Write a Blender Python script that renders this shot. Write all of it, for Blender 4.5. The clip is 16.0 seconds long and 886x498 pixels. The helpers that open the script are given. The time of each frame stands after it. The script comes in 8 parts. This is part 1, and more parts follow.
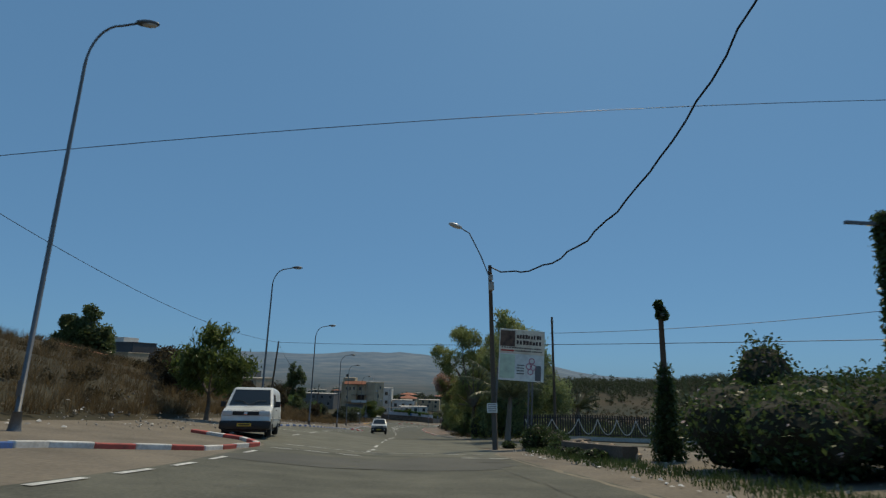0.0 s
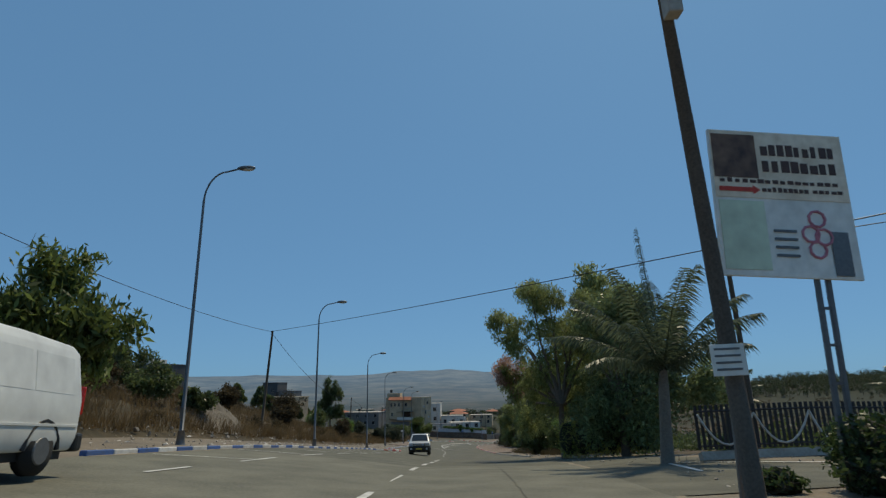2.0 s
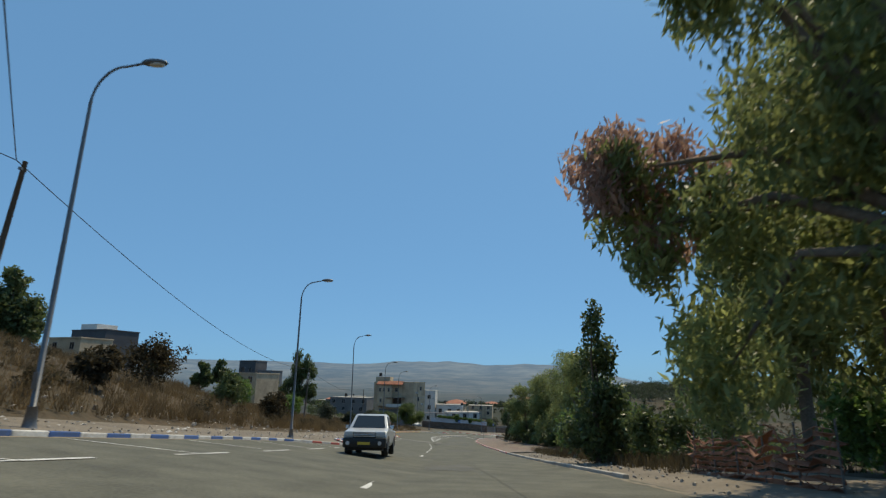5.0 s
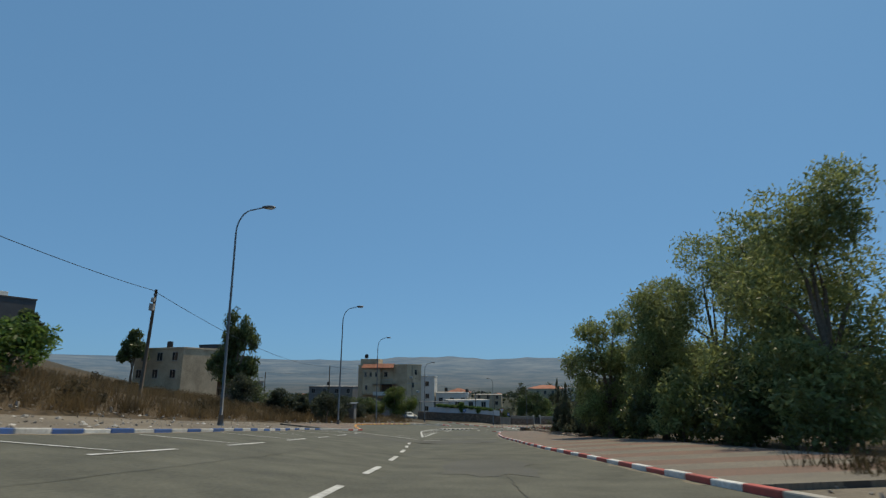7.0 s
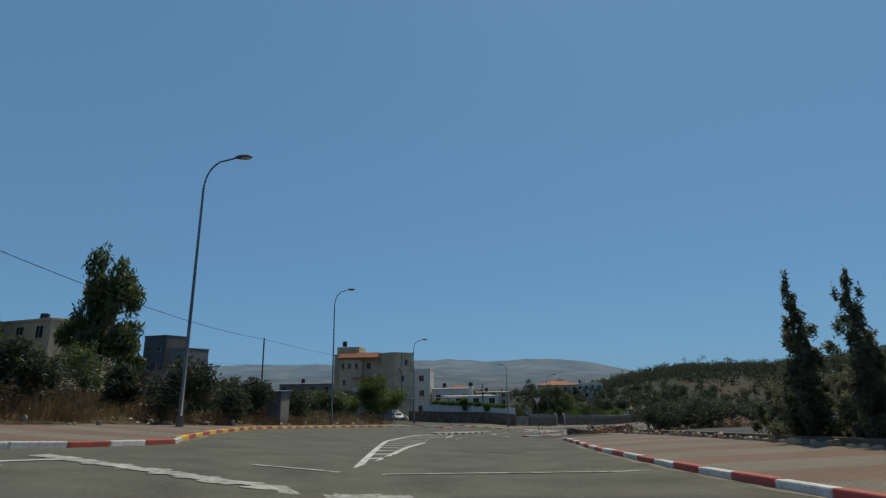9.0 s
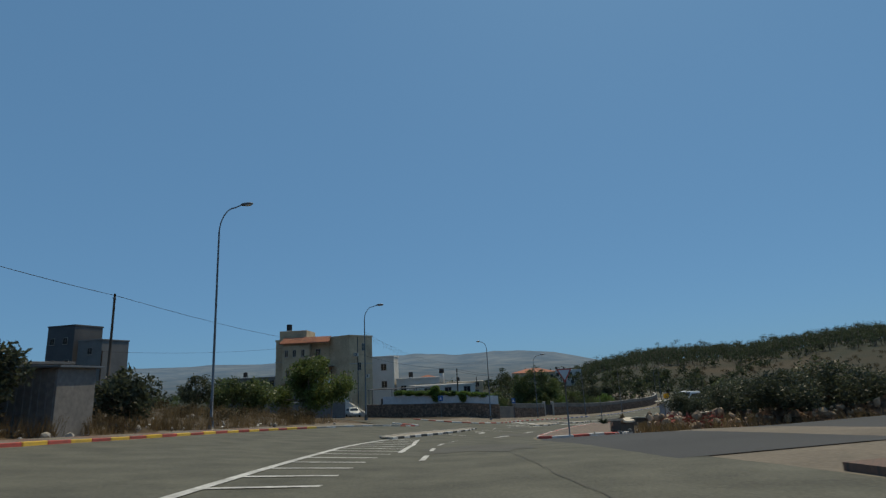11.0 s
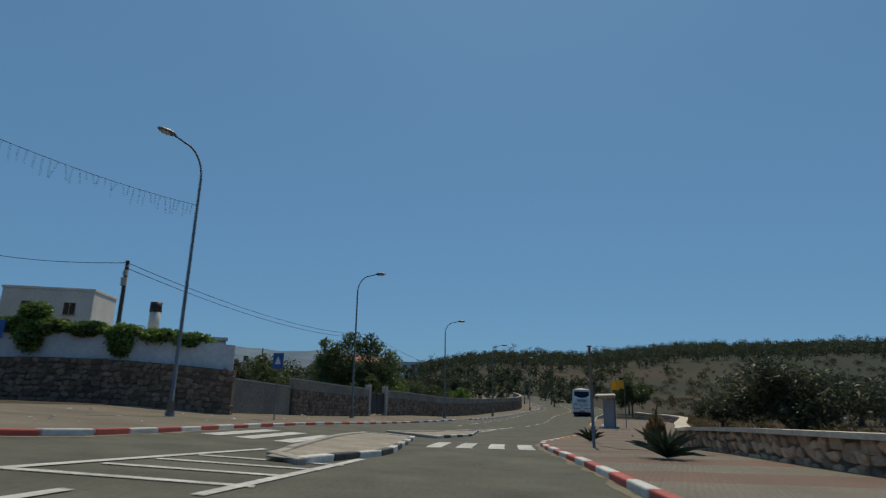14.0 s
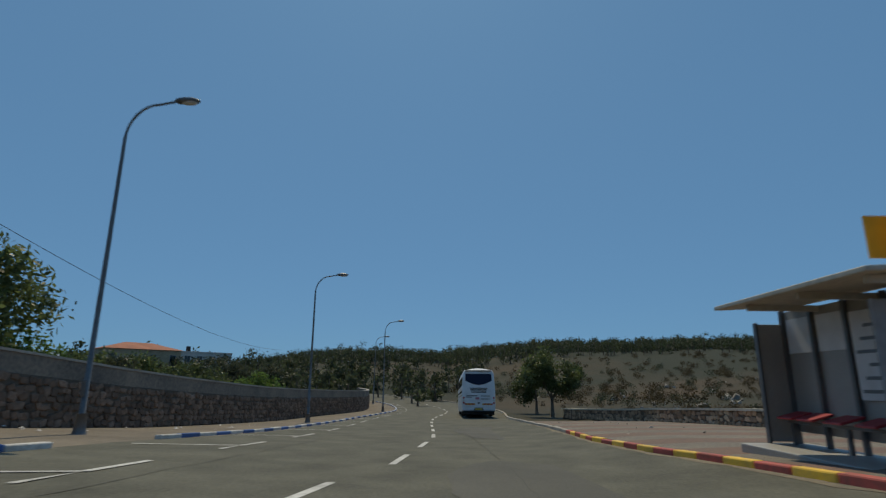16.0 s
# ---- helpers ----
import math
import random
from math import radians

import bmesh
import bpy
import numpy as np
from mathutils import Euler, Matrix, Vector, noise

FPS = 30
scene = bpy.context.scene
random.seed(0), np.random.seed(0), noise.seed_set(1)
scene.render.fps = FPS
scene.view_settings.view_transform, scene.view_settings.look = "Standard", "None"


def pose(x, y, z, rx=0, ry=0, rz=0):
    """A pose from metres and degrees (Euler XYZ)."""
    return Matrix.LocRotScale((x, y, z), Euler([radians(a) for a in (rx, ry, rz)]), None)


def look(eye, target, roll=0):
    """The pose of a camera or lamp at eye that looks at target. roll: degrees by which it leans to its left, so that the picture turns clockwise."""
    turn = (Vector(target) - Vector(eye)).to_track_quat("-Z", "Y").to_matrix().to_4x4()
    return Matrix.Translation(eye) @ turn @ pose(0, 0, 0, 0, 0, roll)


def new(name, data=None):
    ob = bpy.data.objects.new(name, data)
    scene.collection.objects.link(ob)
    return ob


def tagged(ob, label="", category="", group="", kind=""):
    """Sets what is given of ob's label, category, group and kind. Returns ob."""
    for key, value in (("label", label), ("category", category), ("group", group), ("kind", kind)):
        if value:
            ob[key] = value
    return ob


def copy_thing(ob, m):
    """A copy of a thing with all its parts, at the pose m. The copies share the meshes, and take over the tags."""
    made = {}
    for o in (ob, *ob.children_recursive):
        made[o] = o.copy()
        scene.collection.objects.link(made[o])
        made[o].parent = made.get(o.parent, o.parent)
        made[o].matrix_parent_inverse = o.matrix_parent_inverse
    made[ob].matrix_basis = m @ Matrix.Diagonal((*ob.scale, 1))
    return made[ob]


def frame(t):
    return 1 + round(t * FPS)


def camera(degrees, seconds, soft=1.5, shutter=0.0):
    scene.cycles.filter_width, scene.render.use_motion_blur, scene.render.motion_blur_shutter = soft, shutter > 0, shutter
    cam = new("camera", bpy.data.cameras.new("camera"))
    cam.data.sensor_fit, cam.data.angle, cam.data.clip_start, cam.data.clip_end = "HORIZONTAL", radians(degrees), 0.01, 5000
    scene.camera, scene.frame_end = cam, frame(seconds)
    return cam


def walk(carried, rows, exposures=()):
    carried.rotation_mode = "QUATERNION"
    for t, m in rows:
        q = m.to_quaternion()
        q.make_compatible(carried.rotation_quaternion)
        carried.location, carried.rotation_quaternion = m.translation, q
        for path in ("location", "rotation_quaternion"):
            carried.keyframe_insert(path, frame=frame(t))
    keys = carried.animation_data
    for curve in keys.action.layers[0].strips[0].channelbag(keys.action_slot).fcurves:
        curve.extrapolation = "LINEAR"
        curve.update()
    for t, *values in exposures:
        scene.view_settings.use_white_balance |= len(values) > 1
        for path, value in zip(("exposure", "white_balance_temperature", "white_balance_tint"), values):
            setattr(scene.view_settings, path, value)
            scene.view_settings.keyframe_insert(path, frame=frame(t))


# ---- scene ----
cam = camera(79.3, 16.0, soft=1.3, shutter=0.12)
# seconds, x, y, z, yaw, pitch, roll
PATH = [
    (0.0, -0.01, 0.03, 0.04, -5.02, 12.86, 1.47),
    (0.5, 0.44, 5.50, -0.50, -3.29, 12.78, 0.80),
    (1.0, 0.67, 10.24, -1.11, -1.65, 13.20, 0.15),
    (1.5, 0.68, 14.41, -1.48, -1.14, 13.04, -0.87),
    (2.0, 0.72, 17.69, -1.83, -0.55, 14.55, -1.16),
    (2.5, 0.83, 20.61, -2.03, 0.32, 12.15, -1.10),
    (3.0, 0.98, 23.26, -2.31, 1.01, 12.92, -1.39),
    (3.5, 1.16, 26.05, -2.58, -0.04, 13.09, -1.89),
    (4.0, 1.33, 30.66, -3.01, -0.05, 13.50, -1.12),
    (4.5, 1.55, 36.26, -3.50, 0.22, 13.60, 0.05),
    (5.0, 1.89, 42.48, -4.21, -0.12, 13.77, 0.99),
    (7.5, 2.92, 87.05, -8.90, 0.27, 13.31, -0.61),
    (8.0, 3.12, 94.72, -9.61, 0.71, 13.47, -0.99),
    (8.5, 3.07, 102.12, -10.20, 0.60, 13.54, -0.98),
    (9.0, 2.95, 108.53, -10.78, -0.53, 13.72, -1.08),
    (11.5, 4.15, 134.30, -12.69, -5.03, 12.96, -2.36),
    (12.0, 4.95, 142.02, -13.35, -5.69, 13.34, -1.35),
    (12.5, 5.89, 150.98, -14.20, -6.72, 13.00, -0.98),
    (13.0, 8.11, 159.07, -15.05, -12.74, 12.95, 0.17),
    (13.5, 11.95, 167.87, -15.91, -17.48, 13.19, 0.34),
    (14.0, 15.36, 177.18, -16.71, -21.27, 13.09, 1.05),
    (14.5, 19.55, 186.01, -17.45, -24.48, 13.24, 0.75),
    (15.0, 23.39, 194.27, -18.18, -29.01, 13.41, 0.72),
    (15.5, 27.91, 201.75, -18.79, -33.73, 13.61, 1.80),
    (16.0, 33.41, 209.38, -19.46, -37.23, 13.94, 0.53),
]


def eye_pose(x, y, z, yaw, pitch, roll):
    return pose(x, y, z, 0, 0, yaw) @ pose(0, 0, 0, 90 + pitch, 0, 0) @ pose(0, 0, 0, 0, 0, roll)


walk(cam, [(t, eye_pose(*row)) for t, *row in PATH], [(0.0, -0.2), (1.8, -0.12), (2.4, 0.08), (3.7, 0.06), (4.4, 0.3), (5.0, 0.3), (7.5, -0.03), (9.0, -0.14), (11.5, -0.22), (13.0, -0.27), (16.0, -0.27)])

# ---- sky and sun ----
SUN_EL, SUN_AZ = radians(60), radians(32)
world = bpy.data.worlds.new("sky")
scene.world = world
world.use_nodes = True
wn = world.node_tree.nodes
sky = wn.new("ShaderNodeTexSky")
sky.sky_type = "NISHITA"
sky.sun_disc = False
sky.sun_elevation, sky.sun_rotation = SUN_EL, SUN_AZ
sky.altitude, sky.air_density, sky.dust_density, sky.ozone_density = 600, 0.7, 0.8, 4.5
# summer haze evens out the sky's brightness and keeps it blue down to the hills
even = wn.new("ShaderNodeGamma")
even.inputs["Gamma"].default_value = 0.3
blue = wn.new("ShaderNodeMix")
blue.data_type, blue.blend_type = "RGBA", "MULTIPLY"
blue.inputs["Factor"].default_value = 1.0
blue.inputs["B"].default_value = (0.525, 1.0, 1.455, 1)
wn["Background"].inputs["Strength"].default_value = 0.213
world.node_tree.links.new(sky.outputs["Color"], even.inputs["Color"])
world.node_tree.links.new(even.outputs["Color"], blue.inputs["A"])
world.node_tree.links.new(blue.outputs["Result"], wn["Background"].inputs["Color"])
sun = new("sun", bpy.data.lights.new("sun", "SUN"))
sun.data.energy, sun.data.angle, sun.data.color = 3.1, radians(0.53), (1.0, 0.87, 0.62)
SUN_DIR = Vector((math.sin(SUN_AZ) * math.cos(SUN_EL), math.cos(SUN_AZ) * math.cos(SUN_EL), math.sin(SUN_EL)))
sun.matrix_world = look(SUN_DIR * 50, (0, 0, 0))


# ---- materials ----
def mat(name, color, rough=0.8, metal=0.0, vary=0.25, scale=8.0, bump=0.3, second=None, big=0.6, spread=0.0, island=False, spec=0.4, bumpdist=0.02):
    """A surface whose colour wanders at two sizes, with fine relief. spread: how far pieces differ from each other."""
    m = bpy.data.materials.new(name)
    m.use_nodes = True
    nt = m.node_tree
    N, L = nt.nodes, nt.links
    b = N["Principled BSDF"]
    b.inputs["Roughness"].default_value, b.inputs["Metallic"].default_value = rough, metal
    b.inputs["Specular IOR Level"].default_value = spec
    tc = N.new("ShaderNodeTexCoord")
    geo = N.new("ShaderNodeNewGeometry")
    fine, wide = N.new("ShaderNodeTexNoise"), N.new("ShaderNodeTexNoise")
    fine.inputs["Scale"].default_value, fine.inputs["Detail"].default_value = scale, 6
    wide.inputs["Scale"].default_value, wide.inputs["Detail"].default_value = big, 4
    L.new(geo.outputs["Position"], fine.inputs["Vector"])
    L.new(geo.outputs["Position"], wide.inputs["Vector"])
    c2 = second or tuple(c * (1 - vary) for c in color)
    c1 = tuple(min(1, c * (1 + vary * 0.5)) for c in color)
    ramp = N.new("ShaderNodeMix")
    ramp.data_type = "RGBA"
    ramp.inputs["A"].default_value, ramp.inputs["B"].default_value = (*c1, 1), (*c2, 1)
    add = N.new("ShaderNodeMath")
    add.operation = "MULTIPLY_ADD"
    add.inputs[1].default_value = 0.5
    half = N.new("ShaderNodeMath")
    half.operation = "MULTIPLY"
    half.inputs[1].default_value = 0.5
    L.new(wide.outputs["Fac"], half.inputs[0])
    L.new(fine.outputs["Fac"], add.inputs[0])
    L.new(half.outputs[0], add.inputs[2])
    con = N.new("ShaderNodeMapRange")
    con.inputs["From Min"].default_value, con.inputs["From Max"].default_value = 0.34, 0.66
    L.new(add.outputs[0], con.inputs["Value"])
    L.new(con.outputs[0], ramp.inputs["Factor"])
    col = ramp.outputs["Result"]
    if spread:
        hsv = N.new("ShaderNodeHueSaturation")
        mr = N.new("ShaderNodeMapRange")
        mr.inputs["To Min"].default_value, mr.inputs["To Max"].default_value = 1 - spread, 1 + spread
        if island:
            L.new(geo.outputs["Random Per Island"], mr.inputs["Value"])
        else:
            oi = N.new("ShaderNodeObjectInfo")
            L.new(oi.outputs["Random"], mr.inputs["Value"])
        L.new(mr.outputs[0], hsv.inputs["Value"])
        L.new(col, hsv.inputs["Color"])
        col = hsv.outputs["Color"]
    L.new(col, b.inputs["Base Color"])
    if bump:
        bp = N.new("ShaderNodeBump")
        bp.inputs["Strength"].default_value, bp.inputs["Distance"].default_value = bump, bumpdist
        L.new(fine.outputs["Fac"], bp.inputs["Height"])
        L.new(bp.outputs["Normal"], b.inputs["Normal"])
    return m


def leafmat(name, color, second, rough=0.5):
    m = mat(name, color, rough, vary=0.4, scale=1.2, bump=0, second=second, big=0.35, spread=0.35, island=True, spec=0.35)
    b = m.node_tree.nodes["Principled BSDF"]
    tr = m.node_tree.nodes.new("ShaderNodeBsdfTranslucent")
    mixs = m.node_tree.nodes.new("ShaderNodeMixShader")
    mixs.inputs["Fac"].default_value = 0.5
    src = b.inputs["Base Color"].links[0].from_socket
    m.node_tree.links.new(src, tr.inputs["Color"])
    m.node_tree.links.new(b.outputs[0], mixs.inputs[1])
    m.node_tree.links.new(tr.outputs[0], mixs.inputs[2])
    m.node_tree.links.new(mixs.outputs[0], m.node_tree.nodes["Material Output"].inputs["Surface"])
    return m


def glass(name, color=(0.02, 0.025, 0.03), rough=0.04):
    m = bpy.data.materials.new(name)
    m.use_nodes = True
    b = m.node_tree.nodes["Principled BSDF"]
    b.inputs["Base Color"].default_value = (*color, 1)
    b.inputs["Roughness"].default_value, b.inputs["Specular IOR Level"].default_value = rough, 0.5
    return m


M_ASPHALT = mat("asphalt", (0.132, 0.128, 0.098), 0.9, vary=0.3, scale=22, bump=0.45, big=0.9, spec=0.25, second=(0.07, 0.069, 0.054))
M_ASPHALT_PALE = mat("pale_worn_asphalt", (0.165, 0.16, 0.123), 0.9, vary=0.3, scale=22, bump=0.45, big=0.9, spec=0.25, second=(0.1, 0.098, 0.077))
M_ASPHALT_NEW = mat("fresh_asphalt", (0.05, 0.05, 0.05), 0.85, vary=0.3, scale=30, bump=0.35, big=0.3)
M_PAINT = mat("road_paint", (0.62, 0.61, 0.57), 0.7, vary=0.3, scale=9, bump=0.1, second=(0.33, 0.32, 0.29), big=1.5)
M_WORN = mat("worn_road_paint", (0.5, 0.49, 0.45), 0.75, vary=0.3, scale=11, bump=0.1, second=(0.13, 0.127, 0.1), big=4)
M_YPAINT = mat("yellow_road_paint", (0.5, 0.38, 0.1), 0.7, vary=0.3, scale=9, bump=0.1, second=(0.26, 0.22, 0.1), big=1.5)
M_DIRT = mat("dry_earth", (0.27, 0.2, 0.13), 0.95, scale=3, bump=0.8, second=(0.15, 0.105, 0.065), big=0.12, bumpdist=0.08)
M_VERGE = mat("dusty_gravel", (0.21, 0.175, 0.13), 0.95, scale=12, bump=0.7, second=(0.12, 0.1, 0.075), big=0.5)
M_KWHITE = mat("white_kerb_paint", (0.66, 0.65, 0.62), 0.75, scale=14, bump=0.3, second=(0.42, 0.4, 0.37), big=2, spread=0.12)
M_KBLUE = mat("blue_kerb_paint", (0.045, 0.12, 0.36), 0.7, scale=14, bump=0.3, second=(0.08, 0.12, 0.22), big=2, spread=0.12)
M_KRED = mat("red_kerb_paint", (0.5, 0.085, 0.07), 0.7, scale=14, bump=0.3, second=(0.28, 0.09, 0.07), big=2, spread=0.12)
M_KYEL = mat("yellow_kerb_paint", (0.8, 0.5, 0.045), 0.7, scale=14, bump=0.3, second=(0.6, 0.4, 0.1), big=2, spread=0.12)
M_KBLACK = mat("black_kerb_paint", (0.035, 0.035, 0.035), 0.7, scale=14, bump=0.3, big=2, second=(0.1, 0.095, 0.085), spread=0.12)
M_CONC = mat("concrete", (0.42, 0.39, 0.34), 0.9, scale=10, bump=0.4, second=(0.3, 0.27, 0.23), big=0.8)
M_STEEL = mat("galvanised_steel", (0.17, 0.175, 0.18), 0.5, 0.6, scale=20, bump=0.05, big=1)
M_WOODPOLE = mat("weathered_wood", (0.13, 0.1, 0.075), 0.9, scale=25, bump=0.5, second=(0.07, 0.055, 0.04))
M_BARK = mat("bark", (0.2, 0.15, 0.11), 0.9, scale=14, bump=0.8, second=(0.09, 0.07, 0.05))
M_BLACK = mat("black_plastic", (0.02, 0.02, 0.02), 0.5, scale=20, bump=0.05)
M_RUBBER = mat("tyre_rubber", (0.02, 0.02, 0.02), 0.85, scale=30, bump=0.2)
M_GLASS = glass("dark_glass")
M_LAMPGLASS = mat("lamp_glass", (0.55, 0.53, 0.48), 0.3, scale=10, bump=0)


# ---- mesh helpers ----
def obj(name, verts, faces, material, parent=None, label="", smooth=False):
    me = bpy.data.meshes.new(name)
    me.from_pydata(verts if isinstance(verts, list) else verts.tolist(), [], faces if isinstance(faces, list) else faces.tolist())
    me.materials.append(material)
    if smooth:
        me.shade_smooth()
    me.update()
    o = new(name, me)
    if parent:
        o.parent = parent
    if label:
        o["label"] = label
    return o


def part(name, bm, material, parent=None, label="", smooth=False):
    """Links a bmesh as one mesh object under a thing or under a part."""
    me = bpy.data.meshes.new(name)
    bm.to_mesh(me)
    bm.free()
    me.materials.append(material)
    if smooth:
        me.shade_smooth()
    o = new(name, me)
    if parent:
        o.parent = parent
    if label:
        o["label"] = label
    return o


def thing(name, label, category, m=None, group="", kind=""):
    o = new(name)
    o.empty_display_size = 0.2
    if m:
        o.matrix_world = m
    return tagged(o, label, category, group, kind)


def add_box(bm, x0, y0, z0, x1, y1, z1, bevel=0.0, m=None):
    r = bmesh.ops.create_cube(bm, size=1)
    vs = r["verts"]
    for v in vs:
        v.co = Vector((x0 + (v.co.x + 0.5) * (x1 - x0), y0 + (v.co.y + 0.5) * (y1 - y0), z0 + (v.co.z + 0.5) * (z1 - z0)))
    if bevel:
        es = {e for v in vs for e in v.link_edges}
        r2 = bmesh.ops.bevel(bm, geom=list(es), offset=bevel, segments=2, affect="EDGES", profile=0.5)
        vs = list({v for f_ in r2["faces"] for v in f_.verts} | {v for v in vs if v.is_valid})
    if m:
        bmesh.ops.transform(bm, matrix=m, verts=vs)
    return vs


def boxm(x0, y0, z0, x1, y1, z1, bevel=0.0, m=None):
    bm = bmesh.new()
    add_box(bm, x0, y0, z0, x1, y1, z1, bevel, m)
    return bm


def tube(pts, radii, sides=8, cap=True):
    """A tapered tube along points, as vertices and faces."""
    V, F = [], []
    n = len(pts)
    P_ = [Vector(p) for p in pts]
    up = Vector((0.31, 0.87, 0.38)).normalized()
    for i in range(n):
        t = (P_[min(i + 1, n - 1)] - P_[max(i - 1, 0)]).normalized()
        a = t.cross(up)
        if a.length < 1e-3:
            a = t.cross(Vector((1, 0, 0)))
        a.normalize()
        b = t.cross(a)
        r = radii[i] if isinstance(radii, (list, tuple)) else radii
        for k in range(sides):
            w = 2 * math.pi * k / sides
            V.append(tuple(P_[i] + r * (math.cos(w) * a + math.sin(w) * b)))
    for i in range(n - 1):
        for k in range(sides):
            F.append((i * sides + k, i * sides + (k + 1) % sides, (i + 1) * sides + (k + 1) % sides, (i + 1) * sides + k))
    if cap:
        F.append(tuple(range(sides)))
        F.append(tuple((n - 1) * sides + k for k in reversed(range(sides))))
    return V, F


def joined(lists):
    V, F = [], []
    for v, f_ in lists:
        o = len(V)
        V += v
        F += [tuple(i + o for i in q) for q in f_]
    return V, F



# ---- the road's line: s metres along it, d metres to its right ----
# x, y, z of the line that the road is laid out along
ROAD = [
    (0.00, 0.00, 0.00),
    (0.48, 5.36, -0.53),
    (0.72, 10.27, -1.07),
    (0.67, 14.47, -1.48),
    (0.76, 17.87, -1.77),
    (0.85, 20.59, -2.02),
    (1.05, 23.07, -2.34),
    (1.07, 26.13, -2.62),
    (1.34, 30.75, -3.01),
    (1.54, 36.29, -3.50),
    (1.86, 42.45, -4.19),
    (2.95, 87.02, -8.91),
    (3.14, 94.60, -9.61),
    (3.11, 102.12, -10.21),
    (2.88, 108.69, -10.81),
    (4.14, 133.80, -12.66),
    (4.82, 142.22, -13.40),
    (5.86, 151.04, -14.19),
    (8.04, 159.31, -15.05),
    (11.95, 167.98, -15.85),
    (15.36, 177.24, -16.68),
    (19.55, 186.08, -17.42),
    (23.38, 194.28, -18.12),
    (28.00, 201.46, -18.83),
    (33.47, 209.36, -19.53),
]


def extended():
    p = [np.array(r) for r in ROAD]
    first, last = p[0], p[-1]
    back = (p[1] - p[0]) / np.linalg.norm((p[1] - p[0])[:2])
    rows = [first - back * 60, first - back * 30] + p
    a, z, q = radians(37.3), last[2], last.copy()
    for step, turn, slope in ((20, 0, -0.05), (20, -1, -0.035), (20, 4, -0.02), (20, -14, 0.0), (20, -18, 0.02), (25, -12, 0.03), (30, 0, 0.03), (40, 6, 0.02)):
        a += radians(turn)
        q = q + np.array([math.sin(a) * step, math.cos(a) * step, slope * step])
        rows.append(q.copy())
    return np.array(rows)


_pts = extended()
_seg = np.linalg.norm(np.diff(_pts[:, :2], axis=0), axis=1)
_S = np.r_[0, np.cumsum(_seg)] - 60.0
_tan = np.gradient(_pts, _S, axis=0)
CS = np.arange(_S[0], _S[-1], 0.5)


def _curve(s):
    i = int(min(max(np.searchsorted(_S, s) - 1, 0), len(_S) - 2))
    h = _S[i + 1] - _S[i]
    u = (s - _S[i]) / h
    return ((2 * u**3 - 3 * u**2 + 1) * _pts[i] + (u**3 - 2 * u**2 + u) * h * _tan[i] + (-2 * u**3 + 3 * u**2) * _pts[i + 1] + (u**3 - u**2) * h * _tan[i + 1])


CC = np.array([_curve(s) for s in CS])
CT = np.gradient(CC[:, :2], axis=0)
_k = np.hanning(21)
_k /= _k.sum()
for _c in range(2):
    _pad = np.r_[np.full(10, CT[0, _c]), CT[:, _c], np.full(10, CT[-1, _c])]
    CT[:, _c] = np.convolve(_pad, _k, "valid")
CT /= np.linalg.norm(CT, axis=1)[:, None]
_zp = np.r_[CC[0, 2] + (CC[0, 2] - CC[1, 2]) * np.arange(20, 0, -1), CC[:, 2], CC[-1, 2] + (CC[-1, 2] - CC[-2, 2]) * np.arange(1, 21)]
_k2 = np.hanning(41)
CZ = np.convolve(_zp, _k2 / _k2.sum(), "valid") - 0.85


def to_sd(xy):
    """s and d of many points, and the road's height there."""
    xy = np.atleast_2d(np.asarray(xy, float))
    s, d, z = np.empty(len(xy)), np.empty(len(xy)), np.empty(len(xy))
    for a in range(0, len(xy), 4000):
        q = xy[a:a + 4000, None, :] - CC[None, ::2, :2]
        i = np.argmin((q**2).sum(2), axis=1) * 2
        w = xy[a:a + 4000] - CC[i, :2]
        t = CT[i]
        s[a:a + 4000] = CS[i] + (w * t).sum(1)
        d[a:a + 4000] = w[:, 0] * t[:, 1] - w[:, 1] * t[:, 0]
        z[a:a + 4000] = np.interp(s[a:a + 4000], CS, CZ)
    return s, d, z


def at_sd(s, d):
    """x, y of a place given along and across the road, and the heading there in radians clockwise from +y."""
    x, y = np.interp(s, CS, CC[:, 0]), np.interp(s, CS, CC[:, 1])
    tx, ty = np.interp(s, CS, CT[:, 0]), np.interp(s, CS, CT[:, 1])
    return x + d * ty, y - d * tx, math.atan2(tx, ty)


def smooth(x, a, b):
    u = np.clip((x - a) / (b - a), 0, 1)
    return u * u * (3 - 2 * u)


def wave(x, y, k, seed=0.0):
    return (np.sin(x * k + 1.3 * seed + 1.7 * np.sin(y * k * 0.7 + seed)) + np.sin(y * k * 1.1 + 2.1 * seed + 1.3 * np.sin(x * k * 0.6 + seed * 2))) / 2


def corridor(s, d, z):
    """The height of the built ground along the road, which falls off to the right."""
    left = np.interp(s, [0, 18, 30, 45, 65, 100, 112, 122, 135, 165, 195, 219, 228, 237, 252, 400], [0.075, 0.075, 0.092, 0.115, 0.122, 0.115, 0.108, 0.085, 0.075, 0.075, 0.07, 0.056, 0.05, 0.022, 0.0, 0.0])
    right = np.interp(s, [0, 150, 172, 210, 235], [0.04, 0.04, 0.0, 0.0, 0.01])
    rise = np.interp(s, [205, 216, 240, 262], [0.0, 0.1, 0.1, 0.0])
    return z + left * np.clip(-d - 1.5, 0, 14) + right * np.clip(d - 3, 0, 6) + rise * np.clip(d - 2.6, 0, 2.4)


